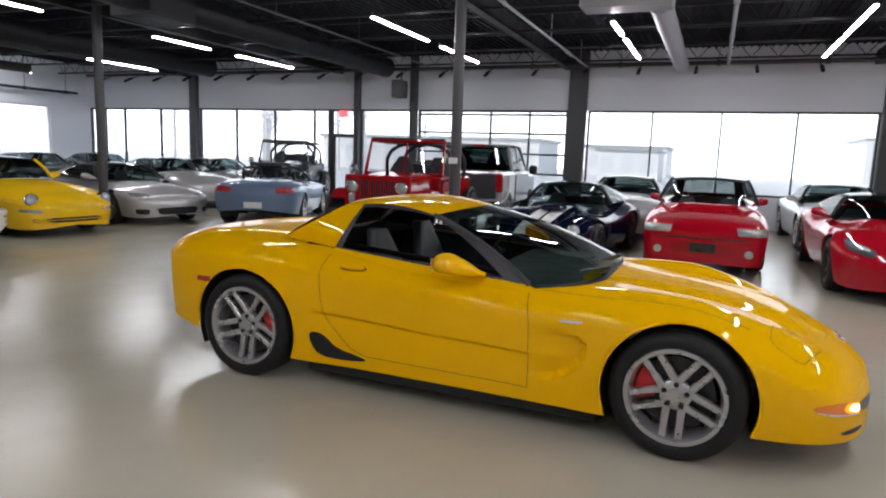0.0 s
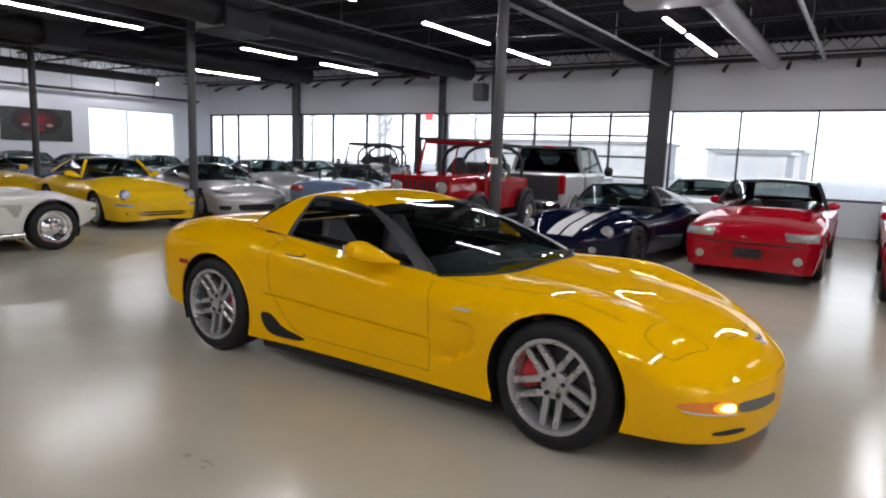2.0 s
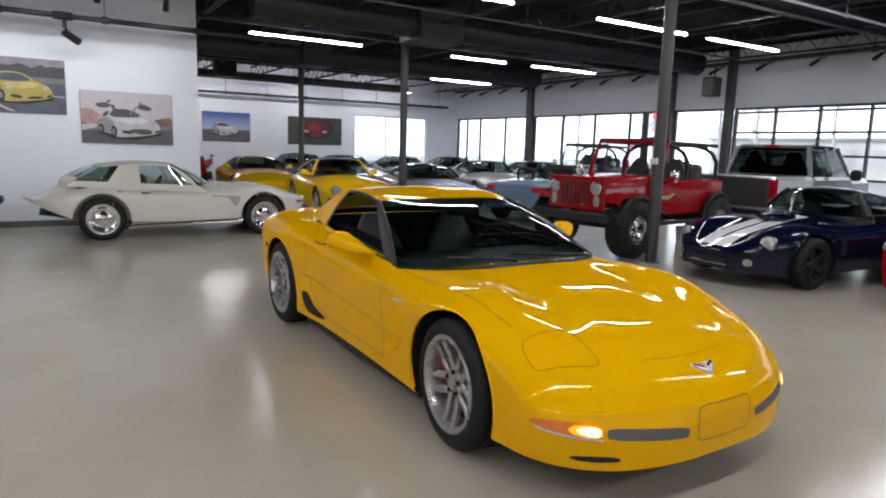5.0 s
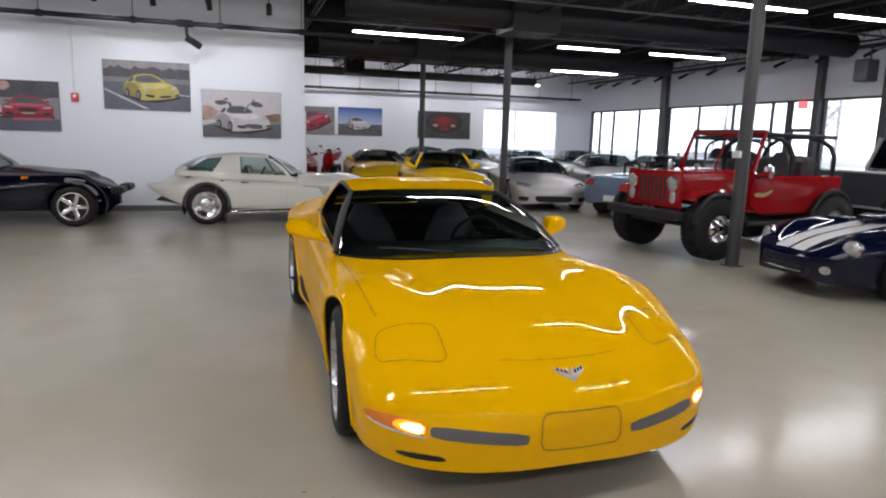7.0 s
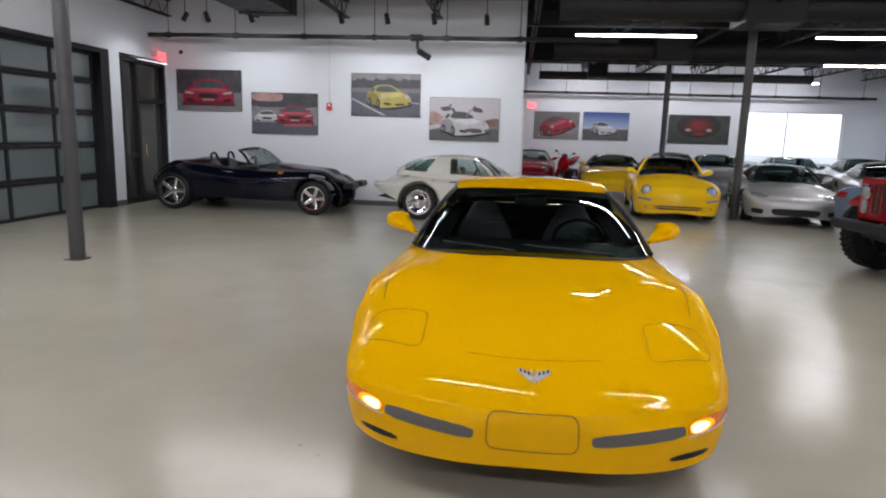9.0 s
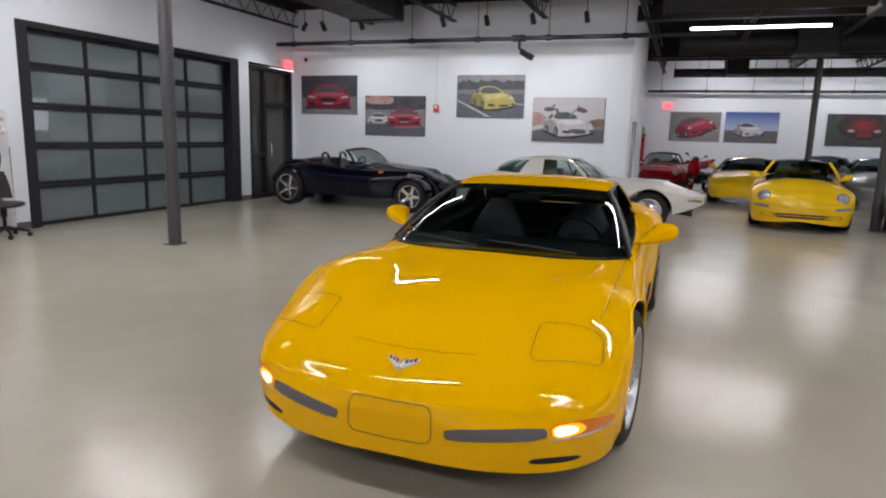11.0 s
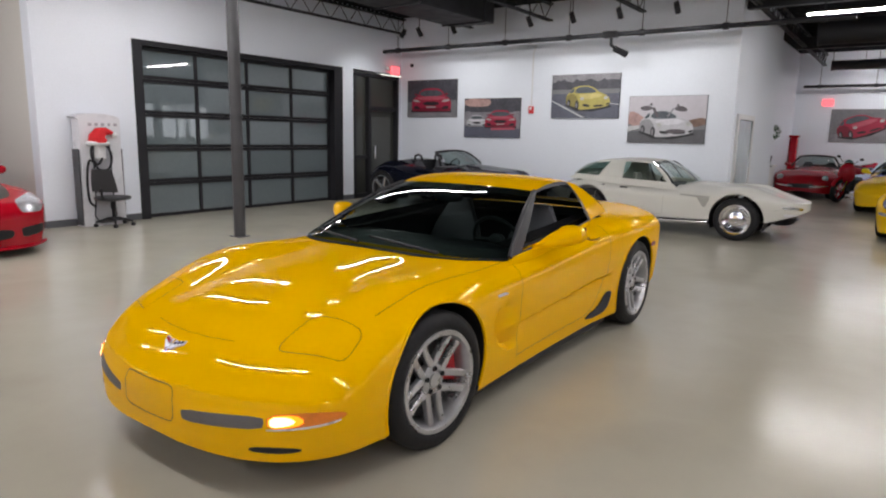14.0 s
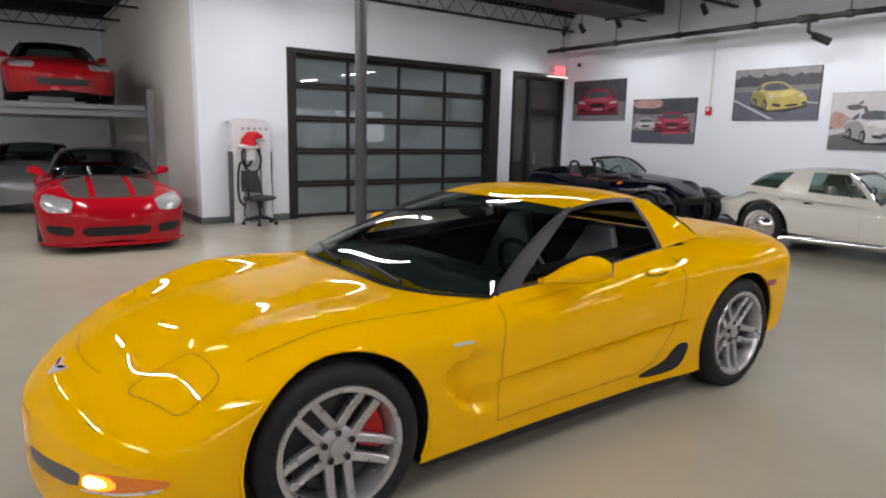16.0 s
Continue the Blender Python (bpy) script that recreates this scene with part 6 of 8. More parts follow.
def round_duct(x, y0, y1, z, r, mat, lab):
    t = thing("air_duct", lab, "air duct", "air ducts")
    n = max(2, int(abs(y1 - y0) / 1.5))
    part("duct_tube", Shape().lathe([(0.0, y0), (r, y0), (r, y1), (0.0, y1)], 24, (x, 0, z)), mat, t)
    for i in range(n + 1):
        yy = y0 + (y1 - y0) * i / n
        part("collar", Shape().lathe([(r + 0.012, yy - 0.03), (r + 0.018, yy), (r + 0.012, yy + 0.03)], 24, (x, 0, z)), mat, t)
        part("strap", Shape().tube([(x, yy, z + r), (x, yy, TOP)], 0.01, 6), mat, t)
    return t


round_duct(-8.52, 5.0, 16.8, 3.98, 0.27, BLACK_STEEL, "black round air duct under the ceiling")
round_duct(-14.2, 5.2, 16.0, 3.96, 0.27, BLACK_STEEL, "black round air duct under the ceiling")
round_duct(-19.6, 5.0, 14.0, 3.78, 0.14, GREY_STEEL, "dark grey air duct along the end wall")
t = round_duct(-0.58, 10.4, 17.07, 3.9, 0.17, PALE_DUCT, "pale grey round air duct near the windows")
part("branch_box", Shape().box((-1.02, 10.17, 3.95), (1.3, 0.5, 0.36), 0, 0.02), PALE_DUCT, t)
for x, y, s_ in ((-8.6, 8.6, (0.9, 1.0, 0.62)), (-14.2, 8.2, (0.85, 0.9, 0.6)), (-18.2, 6.8, (0.6, 0.6, 0.75))):
    solid("duct_box", Shape().box((x, y, 3.95), s_, 0, 0.02), BLACK_STEEL, "black square junction box on the ceiling duct", "air duct", "", "air ducts")
t = thing("air_duct", "black rectangular air duct crossing the ceiling", "air duct", "air ducts")
part("duct_run", Shape().box((-1.2, -0.6, 4.02), (15.6, 1.0, 0.42), 0, 0.015), BLACK_STEEL, t)
for k in range(8):
    part("flange", Shape().box((-8.6 + 2.1 * k, -0.6, 4.02), (0.04, 1.06, 0.48), 0, 0.004), BLACK_STEEL, t)
t = thing("air_duct", "black rectangular air duct by the pictures", "air duct", "air ducts")
part("duct_run", Shape().box((-6.6, 2.6, 4.1), (0.8, 4.6, 0.36), 0, 0.015), BLACK_STEEL, t)

# sprinkler pipes with couplings and hangers
def pipe(name, a, b, r, mat, lab, every=1.6):
    t = thing(name, lab, "pipe", "ceiling pipes")
    A, B = Vector(a), Vector(b)
    part("pipe_run", Shape().tube([A, B], r, 12), mat, t)
    n = max(1, int((B - A).length / every))
    for i in range(n + 1):
        p = A.lerp(B, (i + 0.3) / (n + 0.6))
        d = (B - A).normalized() * 0.05
        part("coupling", Shape().tube([p - d, p + d], r * 1.4, 12), mat, t)
        part("hanger", Shape().tube([p, (p.x, p.y, TOP)], 0.008, 6), mat, t)


pipe("sprinkler_pipe", (-9.52, -3.53, 3.51), (-9.52, 6.2, 3.51), 0.045, BLACK_STEEL, "black sprinkler pipe along the picture wall")
pipe("sprinkler_pipe", (-21.3, 4.1, 3.32), (-21.3, 17.0, 3.32), 0.045, BLACK_STEEL, "black sprinkler pipe along the end wall")
pipe("sprinkler_pipe", (-21.0, 17.19, 3.97), (5.5, 17.19, 3.97), 0.05, GREY_STEEL, "dark grey pipe along the window wall", 2.4)
pipe("conduit", (-2.83, 6.0, 3.9), (-2.83, 16.97, 3.9), 0.025, PALE_DUCT, "thin pale conduit under the ceiling", 3)
pipe("conduit", (0.46, 7.0, 3.9), (0.46, 16.97, 3.9), 0.035, PALE_DUCT, "pale conduit under the ceiling", 3)
pipe("conduit", (-6.9, 6.0, 3.9), (-6.9, 16.2, 3.9), 0.02, GREY_STEEL, "thin grey conduit under the ceiling", 3)


def track_spot(x, y, z, tx, ty, tz, watts=0):
    t = thing("track_spot", "small black spotlight head hung from the ceiling", "spotlight", "track spotlights")
    p, q = Vector((x, y, z)), Vector((tx, ty, tz))
    d = (q - p).normalized()
    part("head", Shape().tube([p - d * 0.09, p + d * 0.07, p + d * 0.10], [0.045, 0.05, 0.052], 14), BLACK_STEEL, t)
    part("stem", Shape().tube([p, p + Vector((0, 0, 0.12)), (x, y, TOP)], 0.009, 6), BLACK_STEEL, t)
    # light added in the head to brighten the wall; that it is lit is assumed
    if watts:
        lamp = new("spot_lamp", bpy.data.lights.new("spot_lamp", "SPOT"))
        lamp.data.energy, lamp.data.spot_size, lamp.data.spot_blend, lamp.data.shadow_soft_size = watts, radians(110), 1.0, 0.05
        lamp.matrix_world = look(p + d * 0.13, q)


track_spot(-8.75, -2.3, 3.75, -8.6, -3.57, 1.6, 56)
for y in (-1.85, -0.95, 0.85, 1.75, 2.65, 3.65):
    track_spot(-8.75, y, 3.75, -10.24, y + 0.1, 2.0, 40)
for k in range(19):
    x = -20.38 + 1.342 * k
    t = thing("wall_spot", "black spotlight arm reaching out from the window wall", "spotlight", "window wall spotlights")
    part("arm", Shape().tube([(x, 17.69, 3.98), (x, 17.36, 3.86)], 0.016, 8), BLACK_STEEL, t)
    part("head", Shape().tube([(x, 17.42, 3.89), (x, 17.10, 3.74)], [0.04, 0.045], 12), BLACK_STEEL, t)
t = thing("security_camera", "black ceiling camera on a short arm by the picture wall", "camera")
part("arm", Shape().tube([(-9.52, 2.22, 3.48), (-9.52, 2.22, 3.32), (-9.68, 2.29, 3.24)], 0.03, 10), BLACK_STEEL, t)
part("housing", Shape().tube([(-9.7, 2.21, 3.28), (-9.84, 2.43, 3.16)], [0.06, 0.065], 14), BLACK_STEEL, t)
part("clamp", Shape().box((-9.52, 2.2, 3.51), (0.16, 0.3, 0.12), 0, 0.02), BLACK_STEEL, t)
t = thing("wall_camera", "small black dome camera on the picture wall", "camera")
part("dome", Shape().blob((-10.2, -3.2, 3.24), (0.045, 0.045, 0.045), 8, 2), BLACK_STEEL, t)
t = thing("unit_heater", "small grey unit hung by the shutter window", "heater")
part("heater_body", Shape().box((-8.19, 17.07, 3.4), (0.35, 0.4, 0.5), 0, 0.03), GREY_STEEL, t)
part("bracket", Shape().tube([(-8.19, 17.17, 3.6), (-8.19, 17.17, 3.97)], 0.02, 8), GREY_STEEL, t)
t = thing("fire_alarm", "red and white fire alarm with a conduit up the wall", "fire alarm")
part("alarm_box", Shape().box((-10.21, 0.185, 2.14), (0.05, 0.12, 0.16), 0, 0.01), CALIPER, t)
part("alarm_lens", Shape().box((-10.18, 0.185, 2.17), (0.02, 0.06, 0.06), 0, 0.008), PLATE_WHITE, t)
part("conduit", Shape().tube([(-10.22, 0.185, 2.2), (-10.22, 0.185, 3.37), (-10.2, 0.26, 3.5), (-9.6, 0.28, 3.51)], 0.014, 8), PLATE_WHITE, t)

# ---- pictures on the walls ----
PRINT_ROAD = surface("print_grey_road", (0.10, 0.10, 0.11), 0.45, 0, 0.25, 2.5, 12)
PRINT_DARK = surface("print_dark_trees", (0.035, 0.045, 0.04), 0.45, 0, 0.6, 4, 16)
PRINT_HILL = surface("print_brown_hill", (0.20, 0.12, 0.09), 0.45, 0, 0.3, 4, 16)
PRINT_GREY = surface("print_grey_ground", (0.17, 0.17, 0.18), 0.45, 0, 0.2, 3, 12)
PRINT_GLOW = surface("print_dim_red", (0.22, 0.008, 0.014), 0.4, 0, 0.4, 3, 9)
PRINT_BLACK = surface("print_black", (0.015, 0.015, 0.018), 0.4, 0, 0.2, 6, 20)


PRINT_PALE = surface("print_pale", (0.48, 0.48, 0.50), 0.4, 0, 0.25, 6, 50)
PRINT_STONE = surface("print_stone", (0.22, 0.21, 0.23), 0.4, 0, 0.35, 5, 40)
PRINT_GLASS = surface("print_glass", (0.07, 0.085, 0.10), 0.4, 0, 0.4, 8, 40)
PRINT_LAMP = surface("print_lamp", (0.42, 0.42, 0.40), 0.4, 0, 0.4, 20, 60)


PRINT_TREES = surface("print_far_trees", (0.055, 0.055, 0.068), 0.45, 0, 0.5, 5, 18)
PRINT_TARMAC = surface("print_tarmac", (0.095, 0.10, 0.135), 0.45, 0, 0.25, 2.5, 14)
PRINT_HAZE = surface("print_pale_dusk_sky", (0.52, 0.49, 0.53), 0.45, 0, 0.08, 1.2, 9)
PRINT_ROSE = surface("print_rose_hill", (0.40, 0.25, 0.23), 0.45, 0, 0.25, 4, 16)
PRINT_DOOR = surface("print_dark_door", (0.10, 0.085, 0.095), 0.45, 0, 0.3, 8, 30)


def tones(name, c):
    """The lit, plain and shaded ink of one printed colour."""
    return [surface("print_%s_%s" % (name, k), tuple(min(0.8, v * f + b) for v in c), 0.4, 0, 0.18, 6, 30) for k, f, b in (("light", 1.15, 0.07), ("body", 1.0, 0.0), ("shade", 0.55, 0.0))]


INK_RED, INK_YELLOW, INK_WHITE = tones("red", (0.33, 0.016, 0.048)), tones("yellow", (0.42, 0.35, 0.085)), tones("white", (0.50, 0.49, 0.52))


def picture(wall_x, y0, y1, z0, z1, ground, layers, cars, lab, front=()):
    """A flat print on a panel: layers of printed shapes, then the cars. u runs 0..1 along the panel, v up."""
    t = thing("wall_picture", lab, "picture", "car pictures")
    w, h = y1 - y0, z1 - z0
    part("panel", Shape().box((wall_x + 0.013, (y0 + y1) / 2, (z0 + z1) / 2), (0.024, w, h), 0, 0.003), PRINT_BLACK, t)
    lift = [wall_x + 0.0262]

    def area(nm, pts, mat):
        lift[0] += 0.0004
        part(nm, Shape().add([(lift[0], y0 + min(max(u, 0.004), 0.996) * w, z0 + min(max(v, 0.006), 0.994) * h) for u, v in pts], [tuple(range(len(pts)))]), mat, t)

    area("print_ground", [(0, 0), (1, 0), (1, 1), (0, 1)], ground)
    for nm, pts, mat in layers:
        area(nm, pts, mat)
    for view, cu, cv, sw, ink, lean in cars:
        k = w / h
        ca, sa = math.cos(lean), math.sin(lean)

        def put(pts):
            return [(cu + sw * (x * ca - y * sa), cv + sw * k * (x * sa + y * ca)) for x, y in pts]

        def oval(x, y, a, b, m=12):
            return [(x + a * math.cos(q), y + b * math.sin(q)) for q in np.linspace(0, 2 * math.pi, m + 1)[:-1]]

        light, plain, shade = ink
        if view == "three_quarter":
            area("print_shadow", put([(-0.52, 0.10), (-0.24, -0.02), (0.12, -0.03), (0.52, 0.06), (0.45, 0.14), (-0.4, 0.16)]), PRINT_BLACK)
            area("print_body", put(chaikin([(-0.5, 0.12), (-0.5, 0.30), (-0.42, 0.36), (-0.35, 0.46), (-0.2, 0.505), (0.0, 0.505), (0.13, 0.46), (0.25, 0.36), (0.42, 0.31), (0.5, 0.19), (0.48, 0.08), (0.1, 0.02), (-0.2, 0.0), (-0.28, 0.06), (-0.42, 0.09)], 2)), plain)
            area("print_flank", put(chaikin([(-0.5, 0.12), (-0.5, 0.29), (-0.40, 0.34), (-0.30, 0.33), (-0.22, 0.22), (-0.21, 0.02), (-0.28, 0.06), (-0.42, 0.09)], 1)), shade)
            area("print_bonnet", put(chaikin([(-0.24, 0.32), (0.0, 0.335), (0.24, 0.345), (0.36, 0.29), (0.1, 0.23), (-0.12, 0.23)], 1)), light)
            area("print_glass", put(chaikin([(-0.31, 0.35), (-0.27, 0.45), (-0.16, 0.485), (0.03, 0.48), (0.22, 0.365), (0.0, 0.345)], 1)), PRINT_GLASS)
            area("print_side_glass", put(chaikin([(-0.43, 0.35), (-0.35, 0.44), (-0.30, 0.45), (-0.335, 0.35)], 1)), PRINT_GLASS)
            for x, y, a, b in ((-0.435, 0.14, 0.042, 0.085), (-0.24, 0.10, 0.045, 0.10)):
                area("print_wheel", put(oval(x, y, a, b)), PRINT_BLACK)
                area("print_rim", put(oval(x - 0.008, y, a * 0.5, b * 0.6)), PRINT_STONE)
            for pts in ([(-0.12, 0.08), (0.05, 0.06), (0.05, 0.11), (-0.11, 0.13)], [(0.13, 0.06), (0.36, 0.075), (0.35, 0.115), (0.13, 0.10)], [(0.41, 0.09), (0.49, 0.12), (0.485, 0.155), (0.40, 0.125)]):
                area("print_intake", put(chaikin(pts, 1)), PRINT_BLACK)
            for x, y in ((-0.13, 0.235), (0.40, 0.25)):
                area("print_lamp", put(oval(x, y, 0.045, 0.035)), PRINT_LAMP)
        else:
            area("print_shadow", put([(-0.53, -0.02), (0.53, -0.02), (0.50, 0.06), (-0.50, 0.06)]), PRINT_BLACK)
            area("print_body", put(chaikin([(-0.5, 0.03), (-0.47, 0.0), (0.47, 0.0), (0.5, 0.03), (0.51, 0.19), (0.46, 0.27), (0.36, 0.31), (0.27, 0.43), (0.16, 0.47), (-0.16, 0.47), (-0.27, 0.43), (-0.36, 0.31), (-0.46, 0.27), (-0.51, 0.19)], 2)), plain)
            area("print_glass", put(chaikin([(-0.33, 0.305), (0.33, 0.305), (0.24, 0.43), (-0.24, 0.43)], 1)), PRINT_GLASS)
            area("print_bonnet", put(chaikin([(-0.40, 0.235), (0.40, 0.235), (0.33, 0.305), (-0.33, 0.305)], 1)), light)
            area("print_apron", put(chaikin([(-0.49, 0.0), (0.49, 0.0), (0.48, 0.075), (-0.48, 0.075)], 1)), shade)
            area("print_grille", put(chaikin([(-0.21, 0.12), (0.21, 0.12), (0.19, 0.20), (-0.19, 0.20)], 1)), PRINT_BLACK)
            area("print_plate", put([(-0.12, 0.075), (0.12, 0.075), (0.12, 0.10), (-0.12, 0.10)]), PRINT_LAMP)
            for sg in (1, -1):
                area("print_lamp", put(chaikin([(sg * 0.27, 0.185), (sg * 0.47, 0.20), (sg * 0.46, 0.25), (sg * 0.30, 0.225)], 1)), PRINT_LAMP)
                area("print_duct", put(chaikin([(sg * 0.27, 0.04), (sg * 0.45, 0.05), (sg * 0.45, 0.12), (sg * 0.30, 0.10)], 1)), PRINT_BLACK)
                area("print_mirror", put(chaikin([(sg * 0.33, 0.32), (sg * 0.44, 0.33), (sg * 0.43, 0.37), (sg * 0.35, 0.36)], 1)), shade)
    for nm, pts, mat in front:
        area(nm, pts, mat)
    return t


def ragged(v0, rough, top=1.0, n=22, u0=0.0, u1=1.0):
    """The uneven outline of far trees, closed along its lower edge."""
    return [(u0 + (u1 - u0) * k / n, v0 + rough * rng.uniform(-1, 1)) for k in range(n + 1)] + [(u1, top), (u0, top)]


P = POSTER_X
picture(P, -3.34, -1.82, 1.975, 2.875, PRINT_GREY, [("print_wall", [(0, 0.42), (1, 0.46), (1, 1), (0, 1)], PRINT_TREES), ("print_floor_sheen", [(0, 0.02), (1, 0.02), (0.8, 0.12), (0.2, 0.12)], PRINT_STONE)], [("front", 0.49, 0.16, 0.78, INK_RED, 0)], "print of a red saloon car before a dark wall")
picture(P, -1.60, -0.078, 1.508, 2.41, PRINT_STONE, [("print_treeline", ragged(0.66, 0.02), PRINT_TREES), ("print_hill", chaikin([(0, 0.80), (0.42, 0.78), (0.50, 0.88), (0.45, 1.0), (0, 1.0)], 1), PRINT_ROSE), ("print_road", [(0, 0), (1, 0), (1, 0.24), (0, 0.30)], PRINT_TARMAC)], [("front", 0.235, 0.28, 0.37, INK_WHITE, 0), ("front", 0.66, 0.27, 0.54, INK_RED, 0)], "print of a white and a red sports car", [("print_red_sheen", [(0.50, 0.20), (0.93, 0.22), (0.90, 0.265), (0.50, 0.255)], INK_RED[0])])
picture(P, 0.672, 2.2, 1.957, 2.866, PRINT_TARMAC, [("print_sky", [(0, 0.70), (1, 0.70), (1, 1), (0, 1)], PRINT_STONE), ("print_treeline", [(u, v if v < 1 else 0.58) for u, v in ragged(0.86, 0.05)], PRINT_TREES), ("print_verge", [(0, 0.56), (1, 0.56), (1, 0.66), (0, 0.66)], PRINT_GREY), ("print_line", [(0.0, 0.395), (0.0, 0.425), (0.52, 0.02), (0.46, 0.02)], PRINT_PALE), ("print_line", [(0.84, 0.335), (1.0, 0.30), (1.0, 0.32), (0.84, 0.35)], PRINT_PALE)], [("three_quarter", 0.55, 0.19, 0.65, INK_YELLOW, 0)], "print of a yellow sports car on a dark road")
wings = [("print_door", chaikin([(0.14, 0.76), (0.25, 0.80), (0.33, 0.76), (0.30, 0.70), (0.20, 0.68)], 1), PRINT_DOOR), ("print_door_arm", [(0.31, 0.75), (0.35, 0.76), (0.41, 0.56), (0.375, 0.55)], PRINT_DOOR), ("print_door", chaikin([(0.59, 0.74), (0.68, 0.80), (0.78, 0.71), (0.74, 0.66), (0.64, 0.68)], 1), PRINT_DOOR), ("print_door_arm", [(0.585, 0.74), (0.605, 0.73), (0.53, 0.56), (0.51, 0.57)], PRINT_STONE), ("print_door_tip", [(0.26, 0.80), (0.31, 0.86), (0.32, 0.80)], PRINT_DOOR), ("print_door_tip", [(0.62, 0.78), (0.645, 0.84), (0.66, 0.78)], PRINT_DOOR)]
picture(P, 2.408, 3.92, 1.478, 2.395, PRINT_GREY, [("print_sky", [(0, 0.42), (1, 0.42), (1, 1), (0, 1)], PRINT_HAZE), ("print_hill", chaikin([(0, 0.34), (0, 0.66), (0.08, 0.68), (0.20, 0.56), (0.34, 0.44), (0.4, 0.34)], 1), PRINT_ROSE), ("print_hill", chaikin([(0.6, 0.40), (0.7, 0.44), (0.86, 0.52), (1, 0.55), (1, 0.36), (0.6, 0.34)], 1), PRINT_HILL), ("print_kerb", [(0, 0.24), (0.2, 0.33), (0.2, 0.38), (0, 0.36)], PRINT_PALE), ("print_road", [(0, 0), (1, 0), (1, 0.30), (0.0, 0.24)], PRINT_ROAD)], [("three_quarter", 0.51, 0.12, 0.70, INK_WHITE, 0)], "print of a white sports car with raised wing doors", wings + [("print_grille", chaikin([(0.50, 0.21), (0.76, 0.22), (0.75, 0.30), (0.52, 0.30)], 1), PRINT_DOOR)])
picture(WEST, 4.93, 6.64, 1.58, 2.62, PRINT_GREY, [("print_road", [(0, 0), (1, 0), (1, 0.50), (0, 0.22)], PRINT_STONE)], [("three_quarter", 0.56, 0.20, 0.80, INK_RED, 0.28)], "print of a leaning red sports car")
skies = [("print_sky", [(0, 0.40 + 0.075 * k), (1, 0.40 + 0.075 * k), (1, 1), (0, 1)], surface("print_sky_blue_%d" % k, tuple(a + (b - a) * k / 7 for a, b in zip((0.36, 0.44, 0.62), (0.035, 0.09, 0.33))), 0.45, 0, 0.1, 1.2, 9)) for k in range(8)]
picture(WEST, 6.78, 8.5, 1.58, 2.64, PRINT_ROAD, skies, [("three_quarter", 0.46, 0.20, 0.56, INK_WHITE, 0)], "print of a white sports car under a blue sky")
halo = [("print_glow", [(0.5 + (0.36 - 0.026 * k) * math.cos(q), 0.62 + (0.42 - 0.031 * k) * math.sin(q)) for q in np.linspace(0, 2 * math.pi, 25)[:-1]], surface("print_glow_%d" % k, (0.020 + 0.0016 * k * k, 0.018 - 0.0007 * k, 0.021 - 0.0006 * k), 0.4, 0, 0.15, 3, 9)) for k in range(12)]
eyes = [("print_lamp", chaikin([(u - 0.05, 0.44), (u + 0.05, 0.44), (u + 0.04, 0.53), (u - 0.04, 0.53)], 1), PRINT_ROSE) for u in (0.33, 0.67)]
picture(WEST, 9.955, 12.18, 1.55, 2.62, PRINT_DARK, halo, [], "dark print of a dim red car", [("print_roof", chaikin([(0.36, 0.62), (0.64, 0.62), (0.58, 0.78), (0.42, 0.78)], 1), PRINT_GLOW), ("print_grille", chaikin([(0.40, 0.30), (0.60, 0.30), (0.58, 0.40), (0.42, 0.40)], 1), PRINT_GLOW)] + eyes)

# ---- door, plant and signs of the return wall ----
t = thing("door_3", "white framed door with a pale glass pane in the return wall", "door", "", "structure")
f = Shape()
for c, s_ in (span(-10.55, -10.45, BLOCK_Y, BLOCK_Y + 0.05, 0, 2.06), span(-11.95, -11.85, BLOCK_Y, BLOCK_Y + 0.05, 0, 2.06), span(-11.85, -10.55, BLOCK_Y, BLOCK_Y + 0.05, 1.96, 2.06)):
    f.box(c, s_, 0, 0.005)
part("door_frame", f, PLATE_WHITE, t)
part("pane", Shape().box(*span(-11.85, -10.55, BLOCK_Y + 0.004, BLOCK_Y + 0.02, 0.02, 1.96)), surface("pale_blue_frosted_glass", (0.55, 0.62, 0.66), 0.15, 0, 0.05), t)
solid("exit_sign", Shape().box((WEST + 0.04, 4.8, 2.83), (0.04, 0.32, 0.2), 0, 0.008), EXIT_RED, "lit red exit sign on the end wall", "exit sign")
LEAF = surface("green_leaf", (0.05, 0.11, 0.05), 0.5, 0, 0.3, 6, 40)
t = thing("side_shelf", "white wall shelf unit by the return wall", "shelf")
part("top", Shape().box((-15.4, 4.15, 0.95), (0.8, 0.5, 0.04), 0, 0.006), PLATE_WHITE, t)
part("cabinet", Shape().box((-15.4, 4.12, 0.465), (0.76, 0.44, 0.93), 0, 0.006), PLATE_WHITE, t)
t = thing("potted_plant", "small leafy tree in a dark pot on the shelf", "plant")
part("pot", Shape().lathe([(0.0, 0.97), (0.10, 0.97), (0.13, 1.2), (0.11, 1.2), (0.10, 1.15), (0.0, 1.15)], 16, (-15.3, 4.2, 0), "z"), TRIM, t)
part("trunk", Shape().tube([(-15.3, 4.2, 1.15), (-15.28, 4.2, 1.4), (-15.31, 4.21, 1.65)], [0.02, 0.016, 0.01], 6), BARK, t)
lf = Shape()
